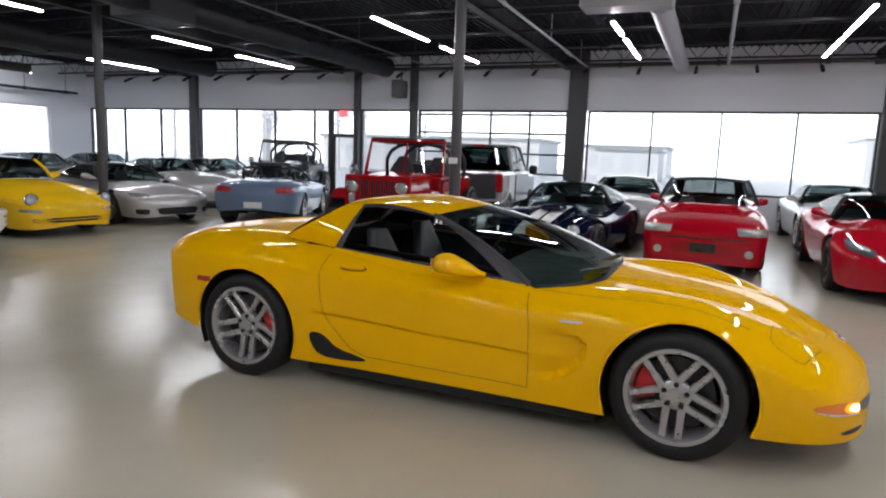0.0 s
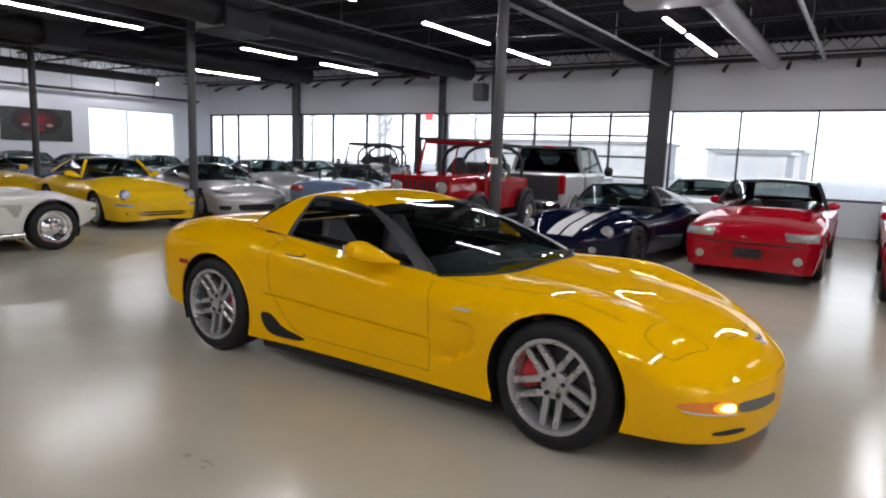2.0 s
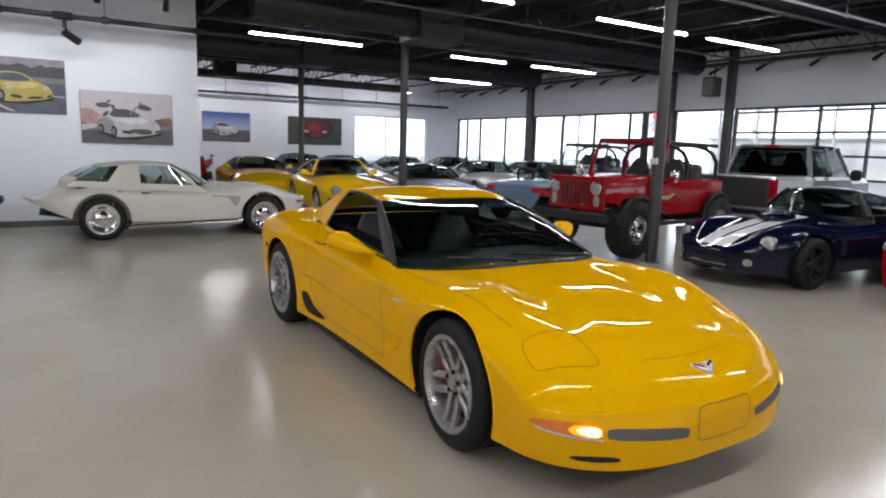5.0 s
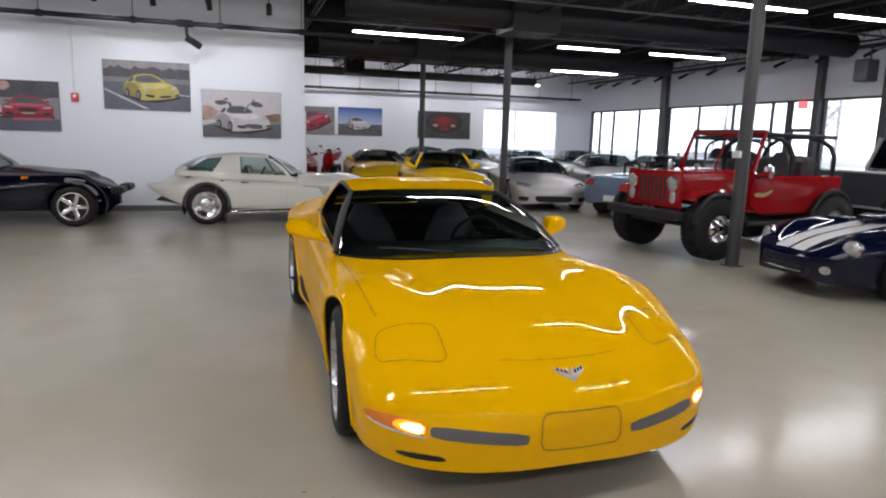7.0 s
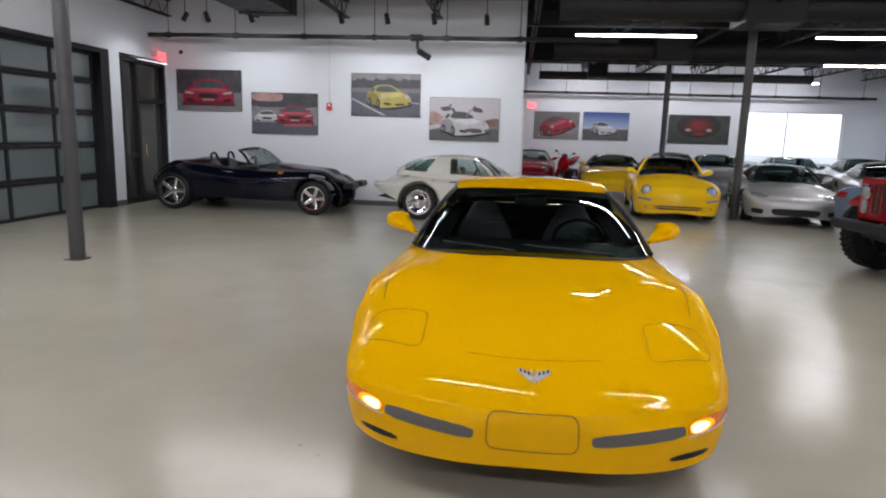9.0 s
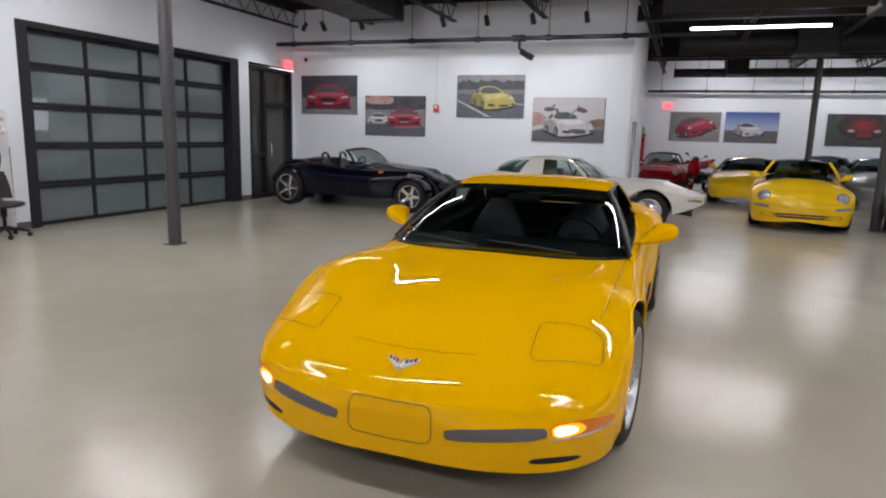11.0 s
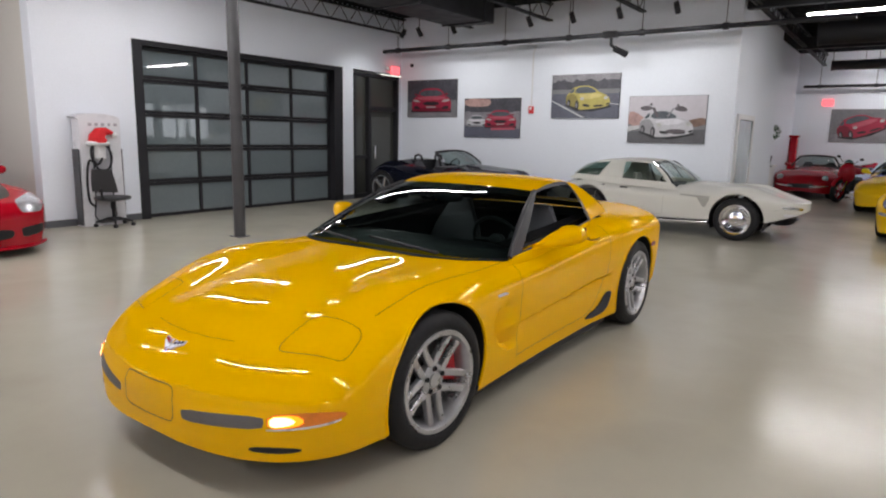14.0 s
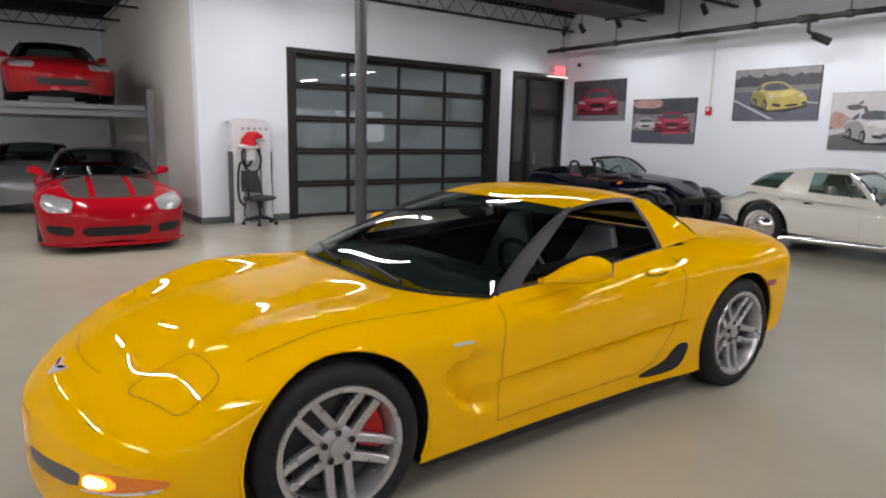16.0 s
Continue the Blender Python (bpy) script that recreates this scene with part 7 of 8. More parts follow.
for k in range(260):
    a, b, r = rng.uniform(0, 6.28), rng.uniform(-1, 1), 0.24 * rng.uniform(0.4, 1) ** 0.5
    c = Vector((-15.3 + r * math.cos(a) * math.sqrt(1 - b * b), 4.22 + r * math.sin(a) * math.sqrt(1 - b * b), 1.78 + r * b * 0.9))
    u = Vector((rng.uniform(-1, 1), rng.uniform(-1, 1), rng.uniform(-0.6, 0.6))).normalized() * 0.05
    v = u.cross(Vector((rng.uniform(-1, 1), rng.uniform(-1, 1), 1))).normalized() * 0.018
    lf.add([c - u, c + v, c + u, c - v], [(0, 1, 2, 3)])
part("crown", lf, LEAF, t)
t = thing("fuel_pump", "narrow tall red pillar beside the end wall", "pillar")
part("pillar_body", Shape().box((-21.3, 4.0, 0.85), (0.24, 0.24, 1.7), 0, 0.04), RED, t)
part("pillar_cap", Shape().box((-21.3, 4.0, 1.74), (0.3, 0.3, 0.08), 0, 0.02), DARK_RED, t)

# ---- charging post, hat and chair ----
CHARGER_WHITE = surface("charger_white", (0.66, 0.66, 0.69), 0.3, 0, 0.03, 3, 40)
HAT_RED = surface("felt_hat_red", (0.55, 0.015, 0.02), 0.9, 0, 0.2, 12, 90, 0.5)
FUR = surface("white_fleece", (0.75, 0.75, 0.75), 0.95, 0, 0.15, 30, 120, 0.8)
t = thing("charging_post", "tall white car charging post with a hollow middle and black cable", "charging post")
X0, X1, YC = -2.79, -2.12, SOUTH + 0.16
out = [(X0, 0.0), (X0 + 0.02, 1.0), (X0 + 0.01, 1.68)] + [(X0 + 0.38 + 0.38 * math.cos(a), 1.68 + 0.09 * math.sin(a)) for a in np.linspace(math.pi, 0, 9)[1:-1]] + [(X1 - 0.01, 1.68), (X1 - 0.02, 1.0), (X1, 0.0)]
inn = [(X0 + 0.15, 0.05), (X0 + 0.20, 0.5), (X0 + 0.20, 1.30), (X0 + 0.26, 1.38), (X1 - 0.26, 1.38), (X1 - 0.20, 1.30), (X1 - 0.20, 0.5), (X1 - 0.15, 0.05)]
part("shell", Shape().prism(out, "y", YC - 0.13, YC + 0.10), CHARGER_WHITE, t)
part("hollow", Shape().prism(inn, "y", YC + 0.10, YC + 0.106), surface("charger_grey", (0.42, 0.42, 0.45), 0.35, 0, 0.05), t)
part("hollow_edge", Shape().tube([(x, YC + 0.11, z) for x, z in chaikin(inn, 1)], 0.012, 8, True), GREY_STEEL, t)
for sx in (X0 - 0.005, X1 + 0.005):
    part("side_band", Shape().box((sx, YC - 0.02, 0.62), (0.02, 0.2, 1.2), 0, 0.005), GREY_STEEL, t)
for k, wd in enumerate((0.055, 0.05, 0.055, 0.04, 0.055)):
    part("lettering_bar", Shape().box((X1 - 0.18 - k * 0.1, YC + 0.102, 1.60), (wd, 0.006, 0.045)), surface("lettering_grey", (0.35, 0.33, 0.36), 0.4, 0, 0.05) if k == 0 else bpy.data.materials["lettering_grey"], t)
part("plug_holder", Shape().box((-2.41, YC + 0.15, 1.18), (0.16, 0.1, 0.26), 0, 0.03), PLATE_WHITE, t)
cab = [(-2.41, YC + 0.2, 1.08), (-2.33, YC + 0.22, 0.98), (-2.25, YC + 0.2, 1.10), (-2.29, YC + 0.18, 1.28), (-2.47, YC + 0.18, 1.30), (-2.57, YC + 0.18, 1.12), (-2.51, YC + 0.2, 0.92), (-2.36, YC + 0.2, 0.90), (-2.23, YC + 0.18, 1.05), (-2.18, YC + 0.16, 0.8), (-2.20, YC + 0.14, 0.42), (-2.31, YC + 0.14, 0.3)]
fine = []
for i in range(len(cab) - 1):
    for k in range(5):
        a_, b_, c_, d_ = cab[max(i - 1, 0)], cab[i], cab[i + 1], cab[min(i + 2, len(cab) - 1)]
        q = k / 5
        fine.append(tuple(0.5 * (2 * b_[o] + (c_[o] - a_[o]) * q + (2 * a_[o] - 5 * b_[o] + 4 * c_[o] - d_[o]) * q * q + (3 * b_[o] - a_[o] - 3 * c_[o] + d_[o]) * q**3) for o in range(3)))
part("cable", Shape().tube(fine, 0.018, 8), TRIM, t)
t = thing("red_hat", "red felt winter hat with a white fleece brim", "hat")
part("cone", Shape().tube([(-2.38, YC + 0.16, 1.32), (-2.38, YC + 0.16, 1.40), (-2.42, YC + 0.16, 1.47), (-2.51, YC + 0.17, 1.50), (-2.61, YC + 0.18, 1.47)], [0.14, 0.13, 0.10, 0.06, 0.025], 14), HAT_RED, t)
part("brim", Shape().tube([(-2.38 + 0.145 * math.cos(a), YC + 0.16 + 0.10 * math.sin(a), 1.31) for a in np.linspace(0, 2 * math.pi, 21)[:-1]], 0.035, 8, True), FUR, t)
part("bobble", Shape().blob((-2.64, YC + 0.18, 1.44), (0.045, 0.045, 0.045), 8, 2), FUR, t)
t = thing("office_chair", "black armless office chair with a mesh back", "chair", "", "", pose(-2.50, -3.144, 0, 0, 0, -150))
MESHBACK = surface("black_mesh_back", (0.03, 0.03, 0.032), 0.8, 0, 0.3, 60, 300, 0.5)
part("seat", Shape().blob((0, 0, 0.45), (0.24, 0.24, 0.04), 10, 3.2), CABIN, t)
bk = []
for i in range(9):
    v = i / 8
    bk.append([(-0.23 - 0.06 * v + 0.05 * (u * 2 - 1) ** 2, (u - 0.5) * 0.42 * (1 - 0.25 * v * v), 0.56 + 0.36 * v) for u in np.linspace(0, 1, 9)])
bk = np.array(bk)
part("backrest", Shape().grid(bk).grid(bk - np.array([0.015, 0, 0])), MESHBACK, t)
part("back_bar", Shape().tube([(-0.1, 0, 0.42), (-0.26, 0, 0.44), (-0.29, 0, 0.62)], 0.02, 8), TRIM, t)
part("gas_lift", Shape().lathe([(0.025, 0.1), (0.025, 0.28), (0.04, 0.28), (0.04, 0.41)], 14, (0, 0, 0), "z"), TRIM, t)
for k in range(5):
    a = 2 * math.pi * k / 5
    lg = part("leg", Shape().tube([(0, 0, 0.12), (0.14 * math.cos(a), 0.14 * math.sin(a), 0.11), (0.28 * math.cos(a), 0.28 * math.sin(a), 0.075)], [0.03, 0.024, 0.016], 8), TRIM, t)
    part("castor", Shape().lathe([(0.0, -0.022), (0.028, -0.022), (0.03, 0.0), (0.028, 0.022), (0.0, 0.022)], 12, (0.28 * math.cos(a), 0.28 * math.sin(a), 0.03)), TRIM, lg)

# ---- car lift in the bay ----
LIFT = surface("grey_lift_steel", (0.20, 0.205, 0.21), 0.35, 0.6, 0.12, 4, 60)
t = thing("car_lift", "grey steel four-post car lift with a raised platform", "car lift")
for x in (-1.42, 1.5):
    for y in (-5.9, -10.1):
        pp = part("lift_post", Shape().box((x, y, 1.15), (0.13, 0.16, 2.3), 0, 0.01), LIFT, t)
        part("foot_plate", Shape().box((x, y, 0.008), (0.3, 0.3, 0.016)), LIFT, pp)
for y in (-5.9, -10.1):
    part("cross_beam", Shape().box((0.04, y, 1.84), (2.79, 0.12, 0.16), 0, 0.01), LIFT, t)
for x in (-0.72, 0.72):
    part("runway", Shape().box((x, -8.0, 1.945), (0.52, 4.5, 0.06), 0, 0.008), LIFT, t)
part("front_rail", Shape().box((0.04, -5.78, 1.93), (2.7, 0.05, 0.1), 0, 0.01), LIFT, t)

# ---- open red off-road car ----
EMBLEM_GOLD = surface("pale_gold_emblem", (0.48, 0.36, 0.16), 0.35, 0.3, 0.2, 30, 90)
def jeep(JEEP_RED, lab, at):
    t = thing("off_road_car", lab, "car", "parked cars", "", at)
    b = 0.03
    part("tub", Shape().box((-0.70, 0, 0.86), (1.55, 1.42, 0.56), 0, b), JEEP_RED, t)
    part("cowl_body", Shape().box((0.30, 0, 0.90), (0.55, 1.40, 0.55), 0, b), JEEP_RED, t)
    hood = []
    for i in range(9):
        x = 0.52 + 1.06 * i / 8
        w = 0.60 - 0.08 * i / 8
        row = []
        for k in range(13):
            a = math.pi * k / 12
            c, s_ = math.cos(a), math.sin(a)
            row.append((x, w * math.copysign(abs(c) ** 0.35, c), 0.86 + (0.36 - 0.05 * i / 8) * s_ ** 0.35))
        hood.append(row)
    sh = Shape().grid(hood)
    sh.add(hood[-1], [tuple(range(13))])
    part("bonnet", sh, JEEP_RED, t)
    g = part("grille", Shape().box((1.60, 0, 0.93), (0.06, 1.08, 0.52), 0, 0.02), JEEP_RED, t)
    for k in range(7):
        part("grille_slot", Shape().box((1.632, (k - 3) * 0.082, 0.94), (0.01, 0.042, 0.36), 0, 0.004), TRIM, g)
    for sg in (1, -1):
        hl = part("headlamp", Shape().lathe([(0.095, 1.63), (0.10, 1.65), (0.085, 1.655)], 20, (0, sg * 0.40, 1.02), "x"), CHROME, t)
        part("lens", Shape().blob((1.645, sg * 0.40, 1.02), (0.02, 0.082, 0.082), 8, 2), REFLECTOR, hl)
        part("side_lamp", Shape().blob((1.638, sg * 0.41, 0.83), (0.02, 0.05, 0.085), 8, 3), REFLECTOR, t)
        part("side_emblem", Shape().prism(chaikin([(0.42, 0.90), (0.33, 0.91), (0.20, 0.90), (0.08, 0.945), (0.05, 0.93), (0.16, 0.87), (0.22, 0.845), (0.41, 0.85)], 1), "y", sg * 0.724, sg * 0.731), EMBLEM_GOLD, t, "pale gold emblem")
        part("body_seam", Shape().tube([(0.49, sg * 0.727, 0.80), (-0.47, sg * 0.727, 0.73)], 0.006, 6), JEEP_RED, t)
        part("tail_lamp", Shape().box((-1.485, sg * 0.62, 0.92), (0.03, 0.08, 0.16), 0, 0.01), RED_LENS, t)
        fender = []
        for k in range(9):
            x, z = [(0.62, 0.62), (0.70, 0.80), (0.80, 0.90), (0.95, 0.955), (1.15, 0.97), (1.35, 0.965), (1.50, 0.94), (1.58, 0.89), (1.60, 0.82)][k]
            fender.append([(x, sg * 0.50, z), (x, sg * 0.78, z - 0.005), (x, sg * 0.80, z - 0.05)])
        part("front_wing", Shape().grid(fender), JEEP_RED, t)
        flare = [(1.18 + 0.46 * math.cos(a), sg * 0.84, 0.46 + 0.44 * math.sin(a)) for a in np.linspace(0.15, math.pi - 0.1, 15)]
        part("wing_flare", Shape().tube(flare, 0.036, 8), TRIM, t, "black rubber wing flare")
        flare = [(-1.19 + 0.46 * math.cos(a), sg * 0.80, 0.46 + 0.46 * math.sin(a)) for a in np.linspace(0.1, math.pi - 0.1, 15)]
        part("wing_flare", Shape().tube(flare, 0.038, 8), TRIM, t, "black rubber wing flare")
        part("side_step", Shape().tube([(0.6, sg * 0.78, 0.48), (-0.66, sg * 0.78, 0.48)], 0.035, 8), TRIM, t)
        # doorway: low cut with a strap of body under it
        part("door_panel", Shape().prism(chaikin([(0.50, 0.60), (0.50, 1.10), (0.38, 1.12), (-0.25, 0.92), (-0.45, 0.90), (-0.50, 0.62)], 1), "y", sg * 0.700, sg * 0.725), JEEP_RED, t)
        part("wheel_well", Shape().lathe([(0.44, 0.0), (0.44, 0.24)], 24, (-1.19, sg * 0.72 - (0.24 if sg > 0 else 0), 0.46)), TRIM, t)
        part("door_mirror", Shape().blob((0.42, sg * 0.92, 1.22), (0.03, 0.07, 0.10), 8, 3), CHROME, t)
        part("mirror_arm", Shape().tube([(0.42, sg * 0.70, 1.1), (0.42, sg * 0.9, 1.16)], 0.012, 6), TRIM, t)
    # windscreen frame
    fr = Shape()
    z0, z1, xa, xb = 1.18, 1.74, 0.46, 0.24
    fr.tube([(xa, -0.68, z0), (xb, -0.66, z1), (xb, 0.66, z1), (xa, 0.68, z0)], 0.035, 8)
    fr.tube([(xa, -0.68, z0), (xa, 0.68, z0)], 0.035, 8).tube([((xa + xb) / 2 + 0.11, 0, z0), (xb, 0, z1)], 0.015, 6)
    part("windscreen_frame", fr, JEEP_RED, t)
    part("header_bar", Shape().tube([(xb - 0.01, -0.66, z1 + 0.03), (xb - 0.01, 0.66, z1 + 0.03)], 0.03, 8), TRIM, t)
    part("windscreen", Shape().add([(xa, -0.66, z0), (xa, 0.66, z0), (xb, 0.64, z1), (xb, -0.64, z1)], [(0, 1, 2, 3)]), CLEAR_LENS, t)
    for x in (-0.42, -1.35):
        part("roll_bar", Shape().tube(chaikin_line([(x, -0.62, 0.95), (x, -0.62, 1.72), (x, 0.62, 1.72), (x, 0.62, 0.95)]), 0.035, 10), TRIM, t)
    for sg in (1, -1):
        part("roll_bar", Shape().tube([(0.24, sg * 0.6, 1.74), (-0.42, sg * 0.6, 1.73), (-1.35, sg * 0.6, 1.72)], 0.032, 10), TRIM, t)
    for y in (0.34, -0.34):
        part("seat", seat_shape(-0.35, y, 0.78, 0.60), CABIN, t)
    part("rear_seat", Shape().box((-1.1, 0, 1.15), (0.3, 0.9, 0.5), 0, 0.06), CABIN, t)
    ctr = Vector((0.12, 0.34, 1.14))
    part("steering_wheel", Shape().tube([ctr + Vector((0.08 * math.sin(a), 0.18 * math.cos(a), 0.16 * math.sin(a))) for a in np.linspace(0, 2 * math.pi, 21)[:-1]], 0.013, 8, True), TRIM, t)
    part("bumper", Shape().box((1.78, 0, 0.60), (0.14, 1.45, 0.13), 0, 0.02), BLACK_STEEL, t)
    part("rear_bumper", Shape().box((-1.62, 0, 0.60), (0.12, 1.4, 0.12), 0, 0.02), BLACK_STEEL, t)
    part("spare_tyre", Shape().lathe([(0.18, -0.11), (0.34, -0.12), (0.40, -0.07), (0.41, 0.0), (0.40, 0.07), (0.34, 0.12), (0.18, 0.11)], 28, (-1.66, -0.18, 1.02), "x"), RUBBER, t)
    part("spare_rim", Shape().lathe([(0.0, -0.03), (0.12, -0.05), (0.19, -0.09), (0.19, 0.08), (0.0, 0.08)], 24, (-1.66, -0.18, 1.02), "x"), DARK_ALLOY, t)
    part("chassis", Shape().box((0.0, 0, 0.52), (3.3, 0.8, 0.14), 0, 0.02), TRIM, t)
    for x in (1.18, -1.19):
        part("axle", Shape().tube([(x, -0.7, 0.43), (x, 0.7, 0.43)], 0.05, 8), TRIM, t)
        for sg in (1, -1):
            add_wheel(t, "offroad", x, 0.87, 0.43, 0.205, 0.31, sg)
    return t


def chaikin_line(p, k=2):
    for _ in range(k):
        q = [p[0]]
        for a, b in zip(p, p[1:]):
            q += [tuple(0.75 * a[o] + 0.25 * b[o] for o in range(3)), tuple(0.25 * a[o] + 0.75 * b[o] for o in range(3))]
        p = q + [p[-1]]
    return p


jeep(JEEP_RED, "brick red open off-road car with black roll cage", pose(-4.533, 10.357, 0.03, 0, 0, -83))
jeep(CHARCOAL, "dark grey open off-road car by the windows", pose(-10.91, 15.472, 0.03, 0, 0, -70))

# ---- grey pickup truck behind it ----
def pickup():
    t = thing("pickup_truck", "grey pickup truck parked with its tailgate towards the hall", "truck", "parked cars", "", pose(-4.856, 15.072, 0, 0, 0, 96) @ Matrix.Diagonal((1, 1, 0.96, 1)))
    part("bed", Shape().box((-1.35, 0, 0.93), (1.55, 1.86, 0.72), 0, 0.07), SILVER, t)
    part("tailgate", Shape().box((-2.14, 0, 0.98), (0.06, 1.62, 0.56), 0, 0.02), CHARCOAL, t)
    part("bumper", Shape().box((-2.22, 0, 0.56), (0.16, 1.8, 0.2), 0, 0.04), CHROME, t)
    for sg in (1, -1):
        part("tail_lamp", Shape().box((-2.12, sg * 0.86, 1.06), (0.10, 0.16, 0.42), 0, 0.03), RED_LENS, t, "red tail lamp")
    P2 = []
    for x, w, z in ((-0.62, 0.90, 1.28), (-0.50, 0.74, 1.86), (-0.30, 0.72, 1.93), (0.55, 0.72, 1.92), (0.80, 0.74, 1.86), (1.30, 0.88, 1.30)):
        P2.append([(x, w * k, z) for k in (-1, -0.5, 0, 0.5, 1)])
    part("cab_roof", Shape().grid(P2[1:5]).grid(np.array(P2[1:5]) - np.array([0, 0, 0.05])), CHARCOAL, t)
    part("rear_window", Shape().add([(-0.63, -0.80, 1.30), (-0.63, 0.80, 1.30), (-0.51, 0.68, 1.84), (-0.51, -0.68, 1.84)], [(0, 1, 2, 3)]), DARK_TINT, t)
    part("windscreen", Shape().add([(1.30, -0.8, 1.30), (1.30, 0.8, 1.30), (0.82, 0.70, 1.84), (0.82, -0.70, 1.84)], [(0, 1, 2, 3)]), CAR_GLASS, t)
    part("cab_lamp", Shape().box((-0.48, 0, 1.90), (0.05, 0.3, 0.05), 0, 0.01), RED_LENS, t)
    for sg in (1, -1):
        for x, w, z in ((-0.60, 0.85, 1.28), (0.28, 0.82, 1.28), (1.25, 0.85, 1.28)):
            part("pillar", Shape().tube([(x, sg * w, z), (x + (0.1 if x < 0 else (-0.43 if x > 1 else 0)), sg * 0.72, 1.88)], 0.045, 8), PEWTER, t)
        part("side_window", Shape().add([(-0.58, sg * 0.875, 1.28), (1.2, sg * 0.875, 1.28), (0.78, sg * 0.735, 1.84), (-0.48, sg * 0.735, 1.84)], [(0, 1, 2, 3)]), SIDE_GLASS, t)
        part("door_mirror", Shape().blob((1.0, sg * 1.08, 1.32), (0.06, 0.11, 0.12), 8, 3), TRIM, t)
        part("wing_flare", Shape().tube([(-1.45 + 0.43 * math.cos(a), sg * 0.93, 0.40 + 0.43 * math.sin(a)) for a in np.linspace(0, math.pi, 15)], 0.04, 8), PEWTER, t)
    part("cab", Shape().box((0.34, 0, 0.88), (1.86, 1.88, 0.82), 0, 0.08), PEWTER, t)
    part("bonnet", Shape().box((1.75, 0, 0.92), (1.2, 1.84, 0.66), 0, 0.12), PEWTER, t)
    part("cabin", Shape().box((0.2, 0, 1.36), (1.3, 1.4, 0.22), 0, 0.05), CABIN, t)
    for y in (-0.4, 0.4):
        part("seat", seat_shape(-0.2, y, 1.0, 0.66), CABIN, t)
    part("headliner", Shape().box((0.12, 0, 1.84), (1.1, 1.36, 0.03)), CABIN, t)
    part("chassis", Shape().box((0.2, 0, 0.45), (4.2, 1.5, 0.2), 0, 0.03), TRIM, t)
    for x in (1.65, -1.45):
        for sg in (1, -1):
            add_wheel(t, "five", x, 0.955, 0.39, 0.24, 0.26, sg)


pickup()

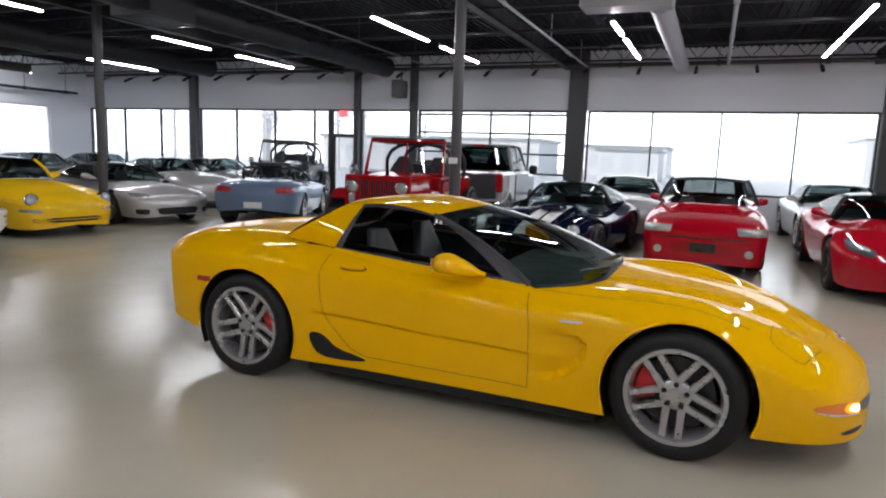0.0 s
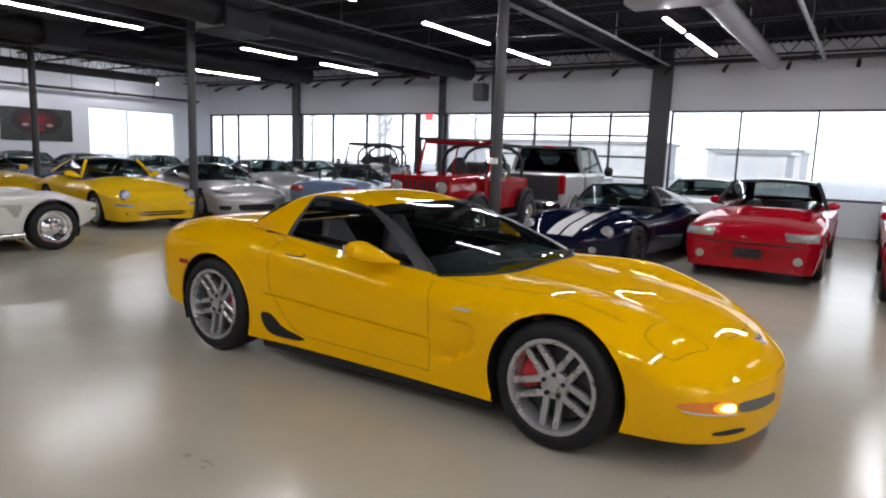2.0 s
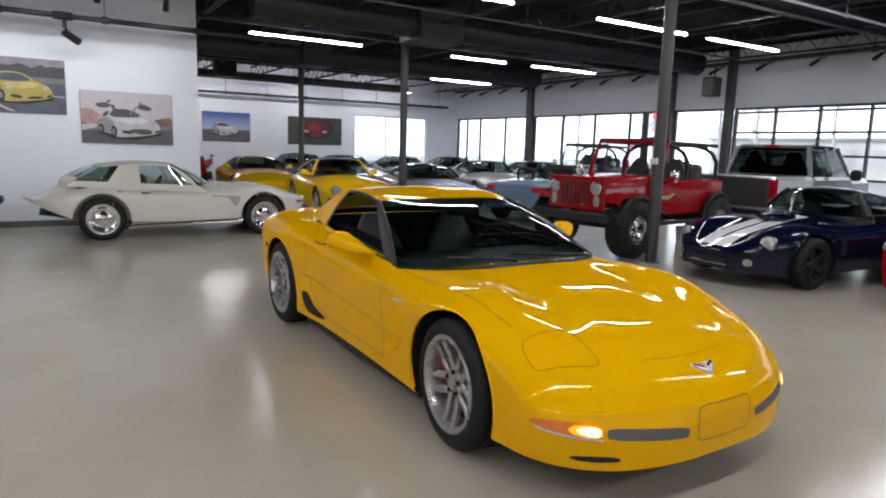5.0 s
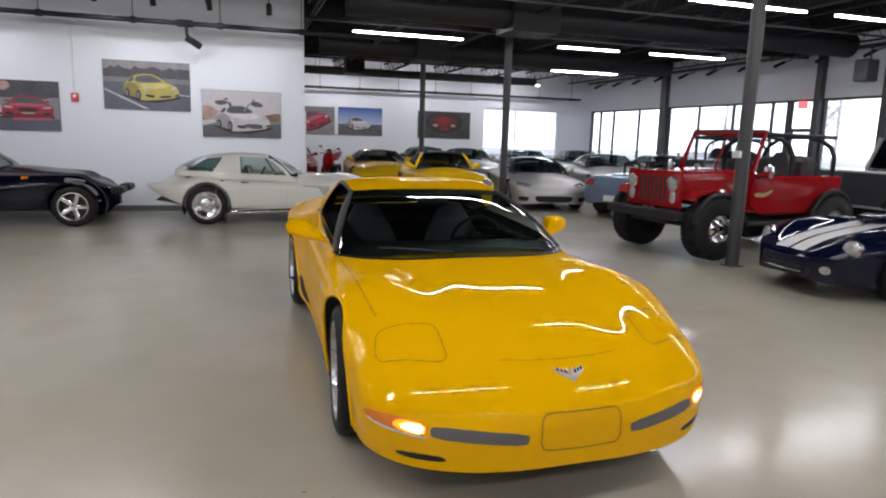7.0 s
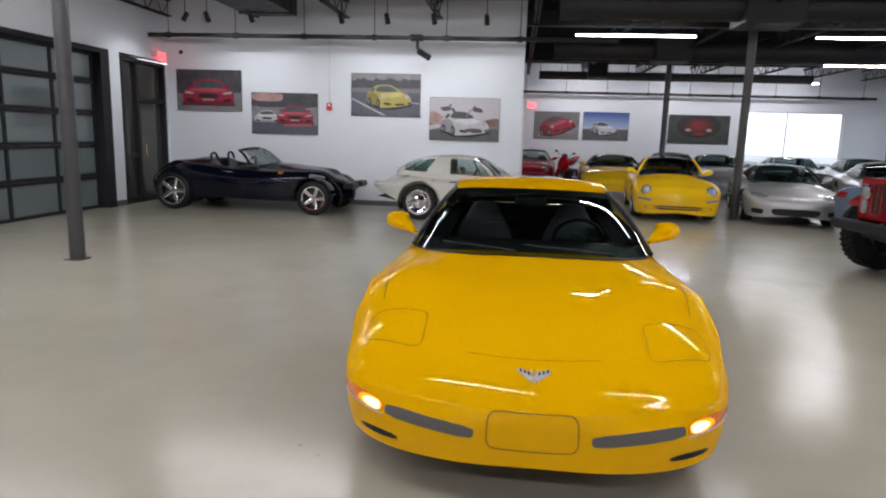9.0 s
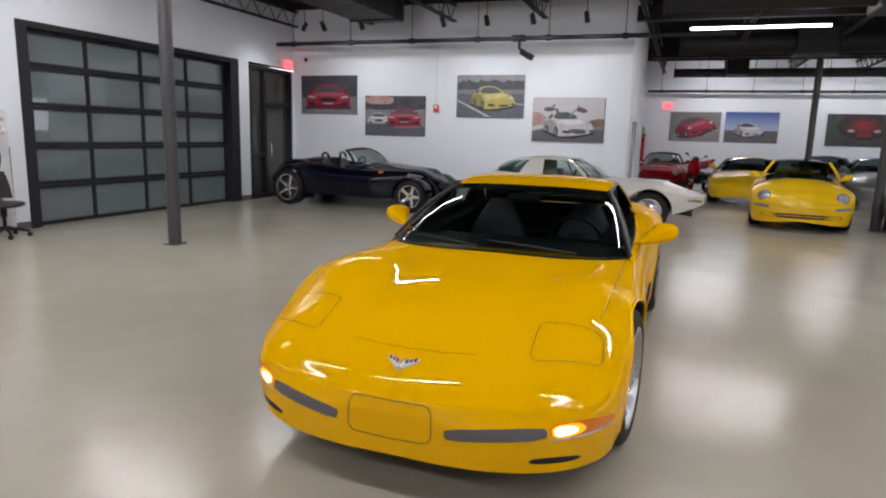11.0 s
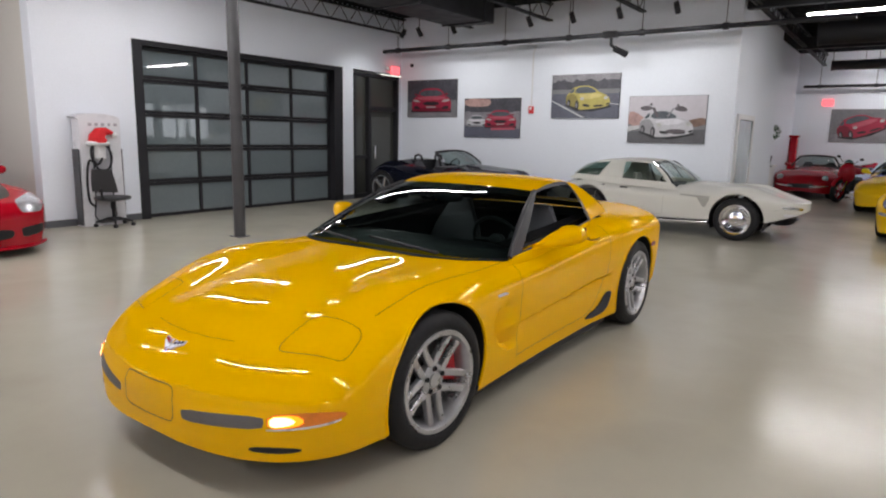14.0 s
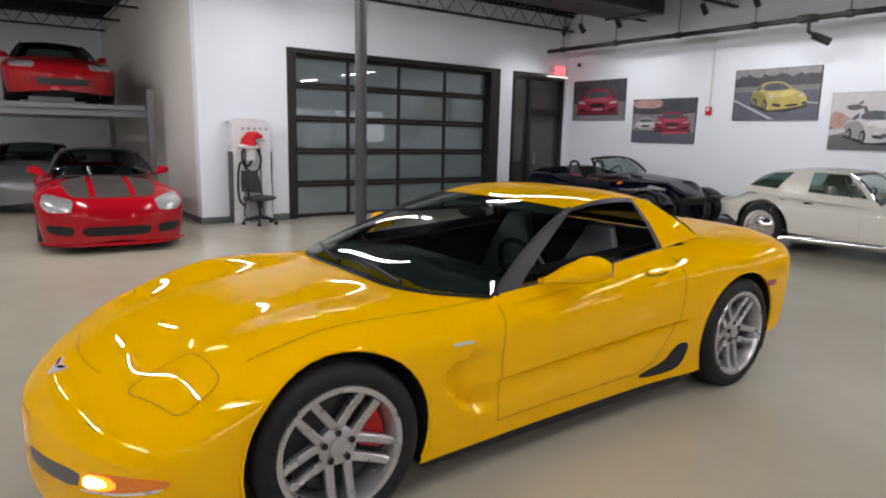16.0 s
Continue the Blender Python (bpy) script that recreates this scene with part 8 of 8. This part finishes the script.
# ---- red motorcycle and small off-road car at the back ----
def motorcycle():
    t = thing("motorcycle", "red sport motorcycle on its stand", "motorcycle", "", "", pose(-17.878, 5.968, 0, 0, 0, -25) @ pose(0, 0, 0, -6, 0, 0))
    for x in (0.70, -0.68):
        w = part("wheel", Shape().lathe([(0.21, -0.04), (0.30, -0.05), (0.315, -0.02), (0.315, 0.02), (0.30, 0.05), (0.21, 0.04)], 28, (x, 0, 0.315)), RUBBER, t)
        part("rim", Shape().lathe([(0.215, -0.035), (0.20, 0.0), (0.215, 0.035)], 28, (x, 0, 0.315)), DARK_RED, w)
        for k in range(5):
            a = 2 * math.pi * k / 5
            part("spoke", Shape().tube([(x, 0, 0.315), (x + 0.205 * math.cos(a), 0, 0.315 + 0.205 * math.sin(a))], 0.016, 6), DARK_RED, w)
    for sg in (1, -1):
        part("fork", Shape().tube([(0.70, sg * 0.09, 0.315), (0.45, sg * 0.09, 0.95)], 0.025, 8), CHROME, t)
        part("grip", Shape().tube([(0.42, sg * 0.1, 0.98), (0.36, sg * 0.34, 0.96)], 0.016, 8), TRIM, t)
        part("mirror", Shape().blob((0.5, sg * 0.30, 1.18), (0.02, 0.06, 0.035), 6, 2), TRIM, t)
        part("mirror_arm", Shape().tube([(0.52, sg * 0.14, 1.05), (0.5, sg * 0.27, 1.16)], 0.008, 6), TRIM, t)
    part("fairing", Shape().blob((0.48, 0, 0.78), (0.26, 0.17, 0.28), 12, 2.3), RED, t)
    part("tank", Shape().blob((0.08, 0, 0.86), (0.28, 0.14, 0.13), 12, 2.4), RED, t)
    part("screen", Shape().blob((0.50, 0, 1.05), (0.12, 0.11, 0.09), 8, 2), CAR_GLASS, t)
    part("engine", Shape().box((0.05, 0, 0.48), (0.5, 0.26, 0.38), 0, 0.06), BLACK_STEEL, t)
    part("tail", Shape().tube([(-0.2, 0, 0.86), (-0.55, 0, 0.92), (-0.85, 0, 1.02)], [0.13, 0.10, 0.04], 10), RED, t)
    part("saddle", Shape().blob((-0.35, 0, 0.90), (0.26, 0.12, 0.05), 8, 3), CABIN, t)
    part("swing_arm", Shape().tube([(-0.05, 0.1, 0.4), (-0.68, 0.1, 0.315)], 0.035, 8), ALLOY, t)
    part("side_stand", Shape().tube([(-0.05, 0.1, 0.35), (-0.1, 0.26, 0.02)], 0.012, 6), TRIM, t)
    part("front_mudguard", Shape().tube([(0.70 + 0.35 * math.cos(a), 0, 0.315 + 0.35 * math.sin(a)) for a in np.linspace(0.4, 2.6, 9)], 0.05, 8), RED, t)


motorcycle()


# ---- small things on the floor ----
def bucket(x, y, lab):
    t = thing("bucket", lab, "bucket", "buckets")
    part("bucket_body", Shape().lathe([(0.0, 0.0), (0.115, 0.0), (0.14, 0.32), (0.146, 0.325), (0.134, 0.325), (0.112, 0.012), (0.0, 0.012)], 24, (x, y, 0), "z"), PLATE_WHITE, t)
    part("handle", Shape().tube([(x - 0.142, y, 0.30), (x - 0.10, y - 0.12, 0.24), (x, y - 0.16, 0.20), (x + 0.10, y - 0.12, 0.24), (x + 0.142, y, 0.30)], 0.005, 6), GREY_STEEL, t)


bucket(-4.36, 11.42, "white plastic bucket on the floor beside the off-road car")
bucket(-4.02, 11.57, "white plastic bucket on the floor beside the off-road car")
SCUFF = surface("dark_floor_scuff", (0.20, 0.18, 0.14), 0.35, 0, 0.5, 30, 160)
rng = random.Random(21)


def floor_mark(x, y, r, stretch, turn, mat, lab, z=0.0012):
    pts = []
    for k in range(22):
        a = 2 * math.pi * k / 22
        rr = r * rng.uniform(0.45, 1.0)
        u, v = rr * math.cos(a) * stretch, rr * math.sin(a)
        pts.append((x + u * math.cos(turn) - v * math.sin(turn), y + u * math.sin(turn) + v * math.cos(turn), z))
    solid("floor_mark", Shape().add(pts, [tuple(range(22))]), mat, lab, "floor mark", "structure")


for x, y, r, st_, tn in ((-1.15, 2.34, 0.028, 1.2, 0.4), (-1.02, 2.36, 0.016, 3.2, 0.2), (-0.96, 2.35, 0.012, 1.6, 1.1), (-0.98, 2.31, 0.014, 1.4, 0.0), (0.86, 3.30, 0.012, 1.4, 0.7), (0.95, 3.42, 0.009, 1.2, 0.0), (-4.2, 4.6, 0.03, 2.4, 0.8), (3.1, 7.6, 0.02, 2.0, 1.9), (-5.6, 1.9, 0.03, 2.6, 2.4), (1.6, 1.4, 0.018, 2.2, 0.3)):
    floor_mark(x, y, r, st_, tn, SCUFF, "small dark scuff on the concrete floor")
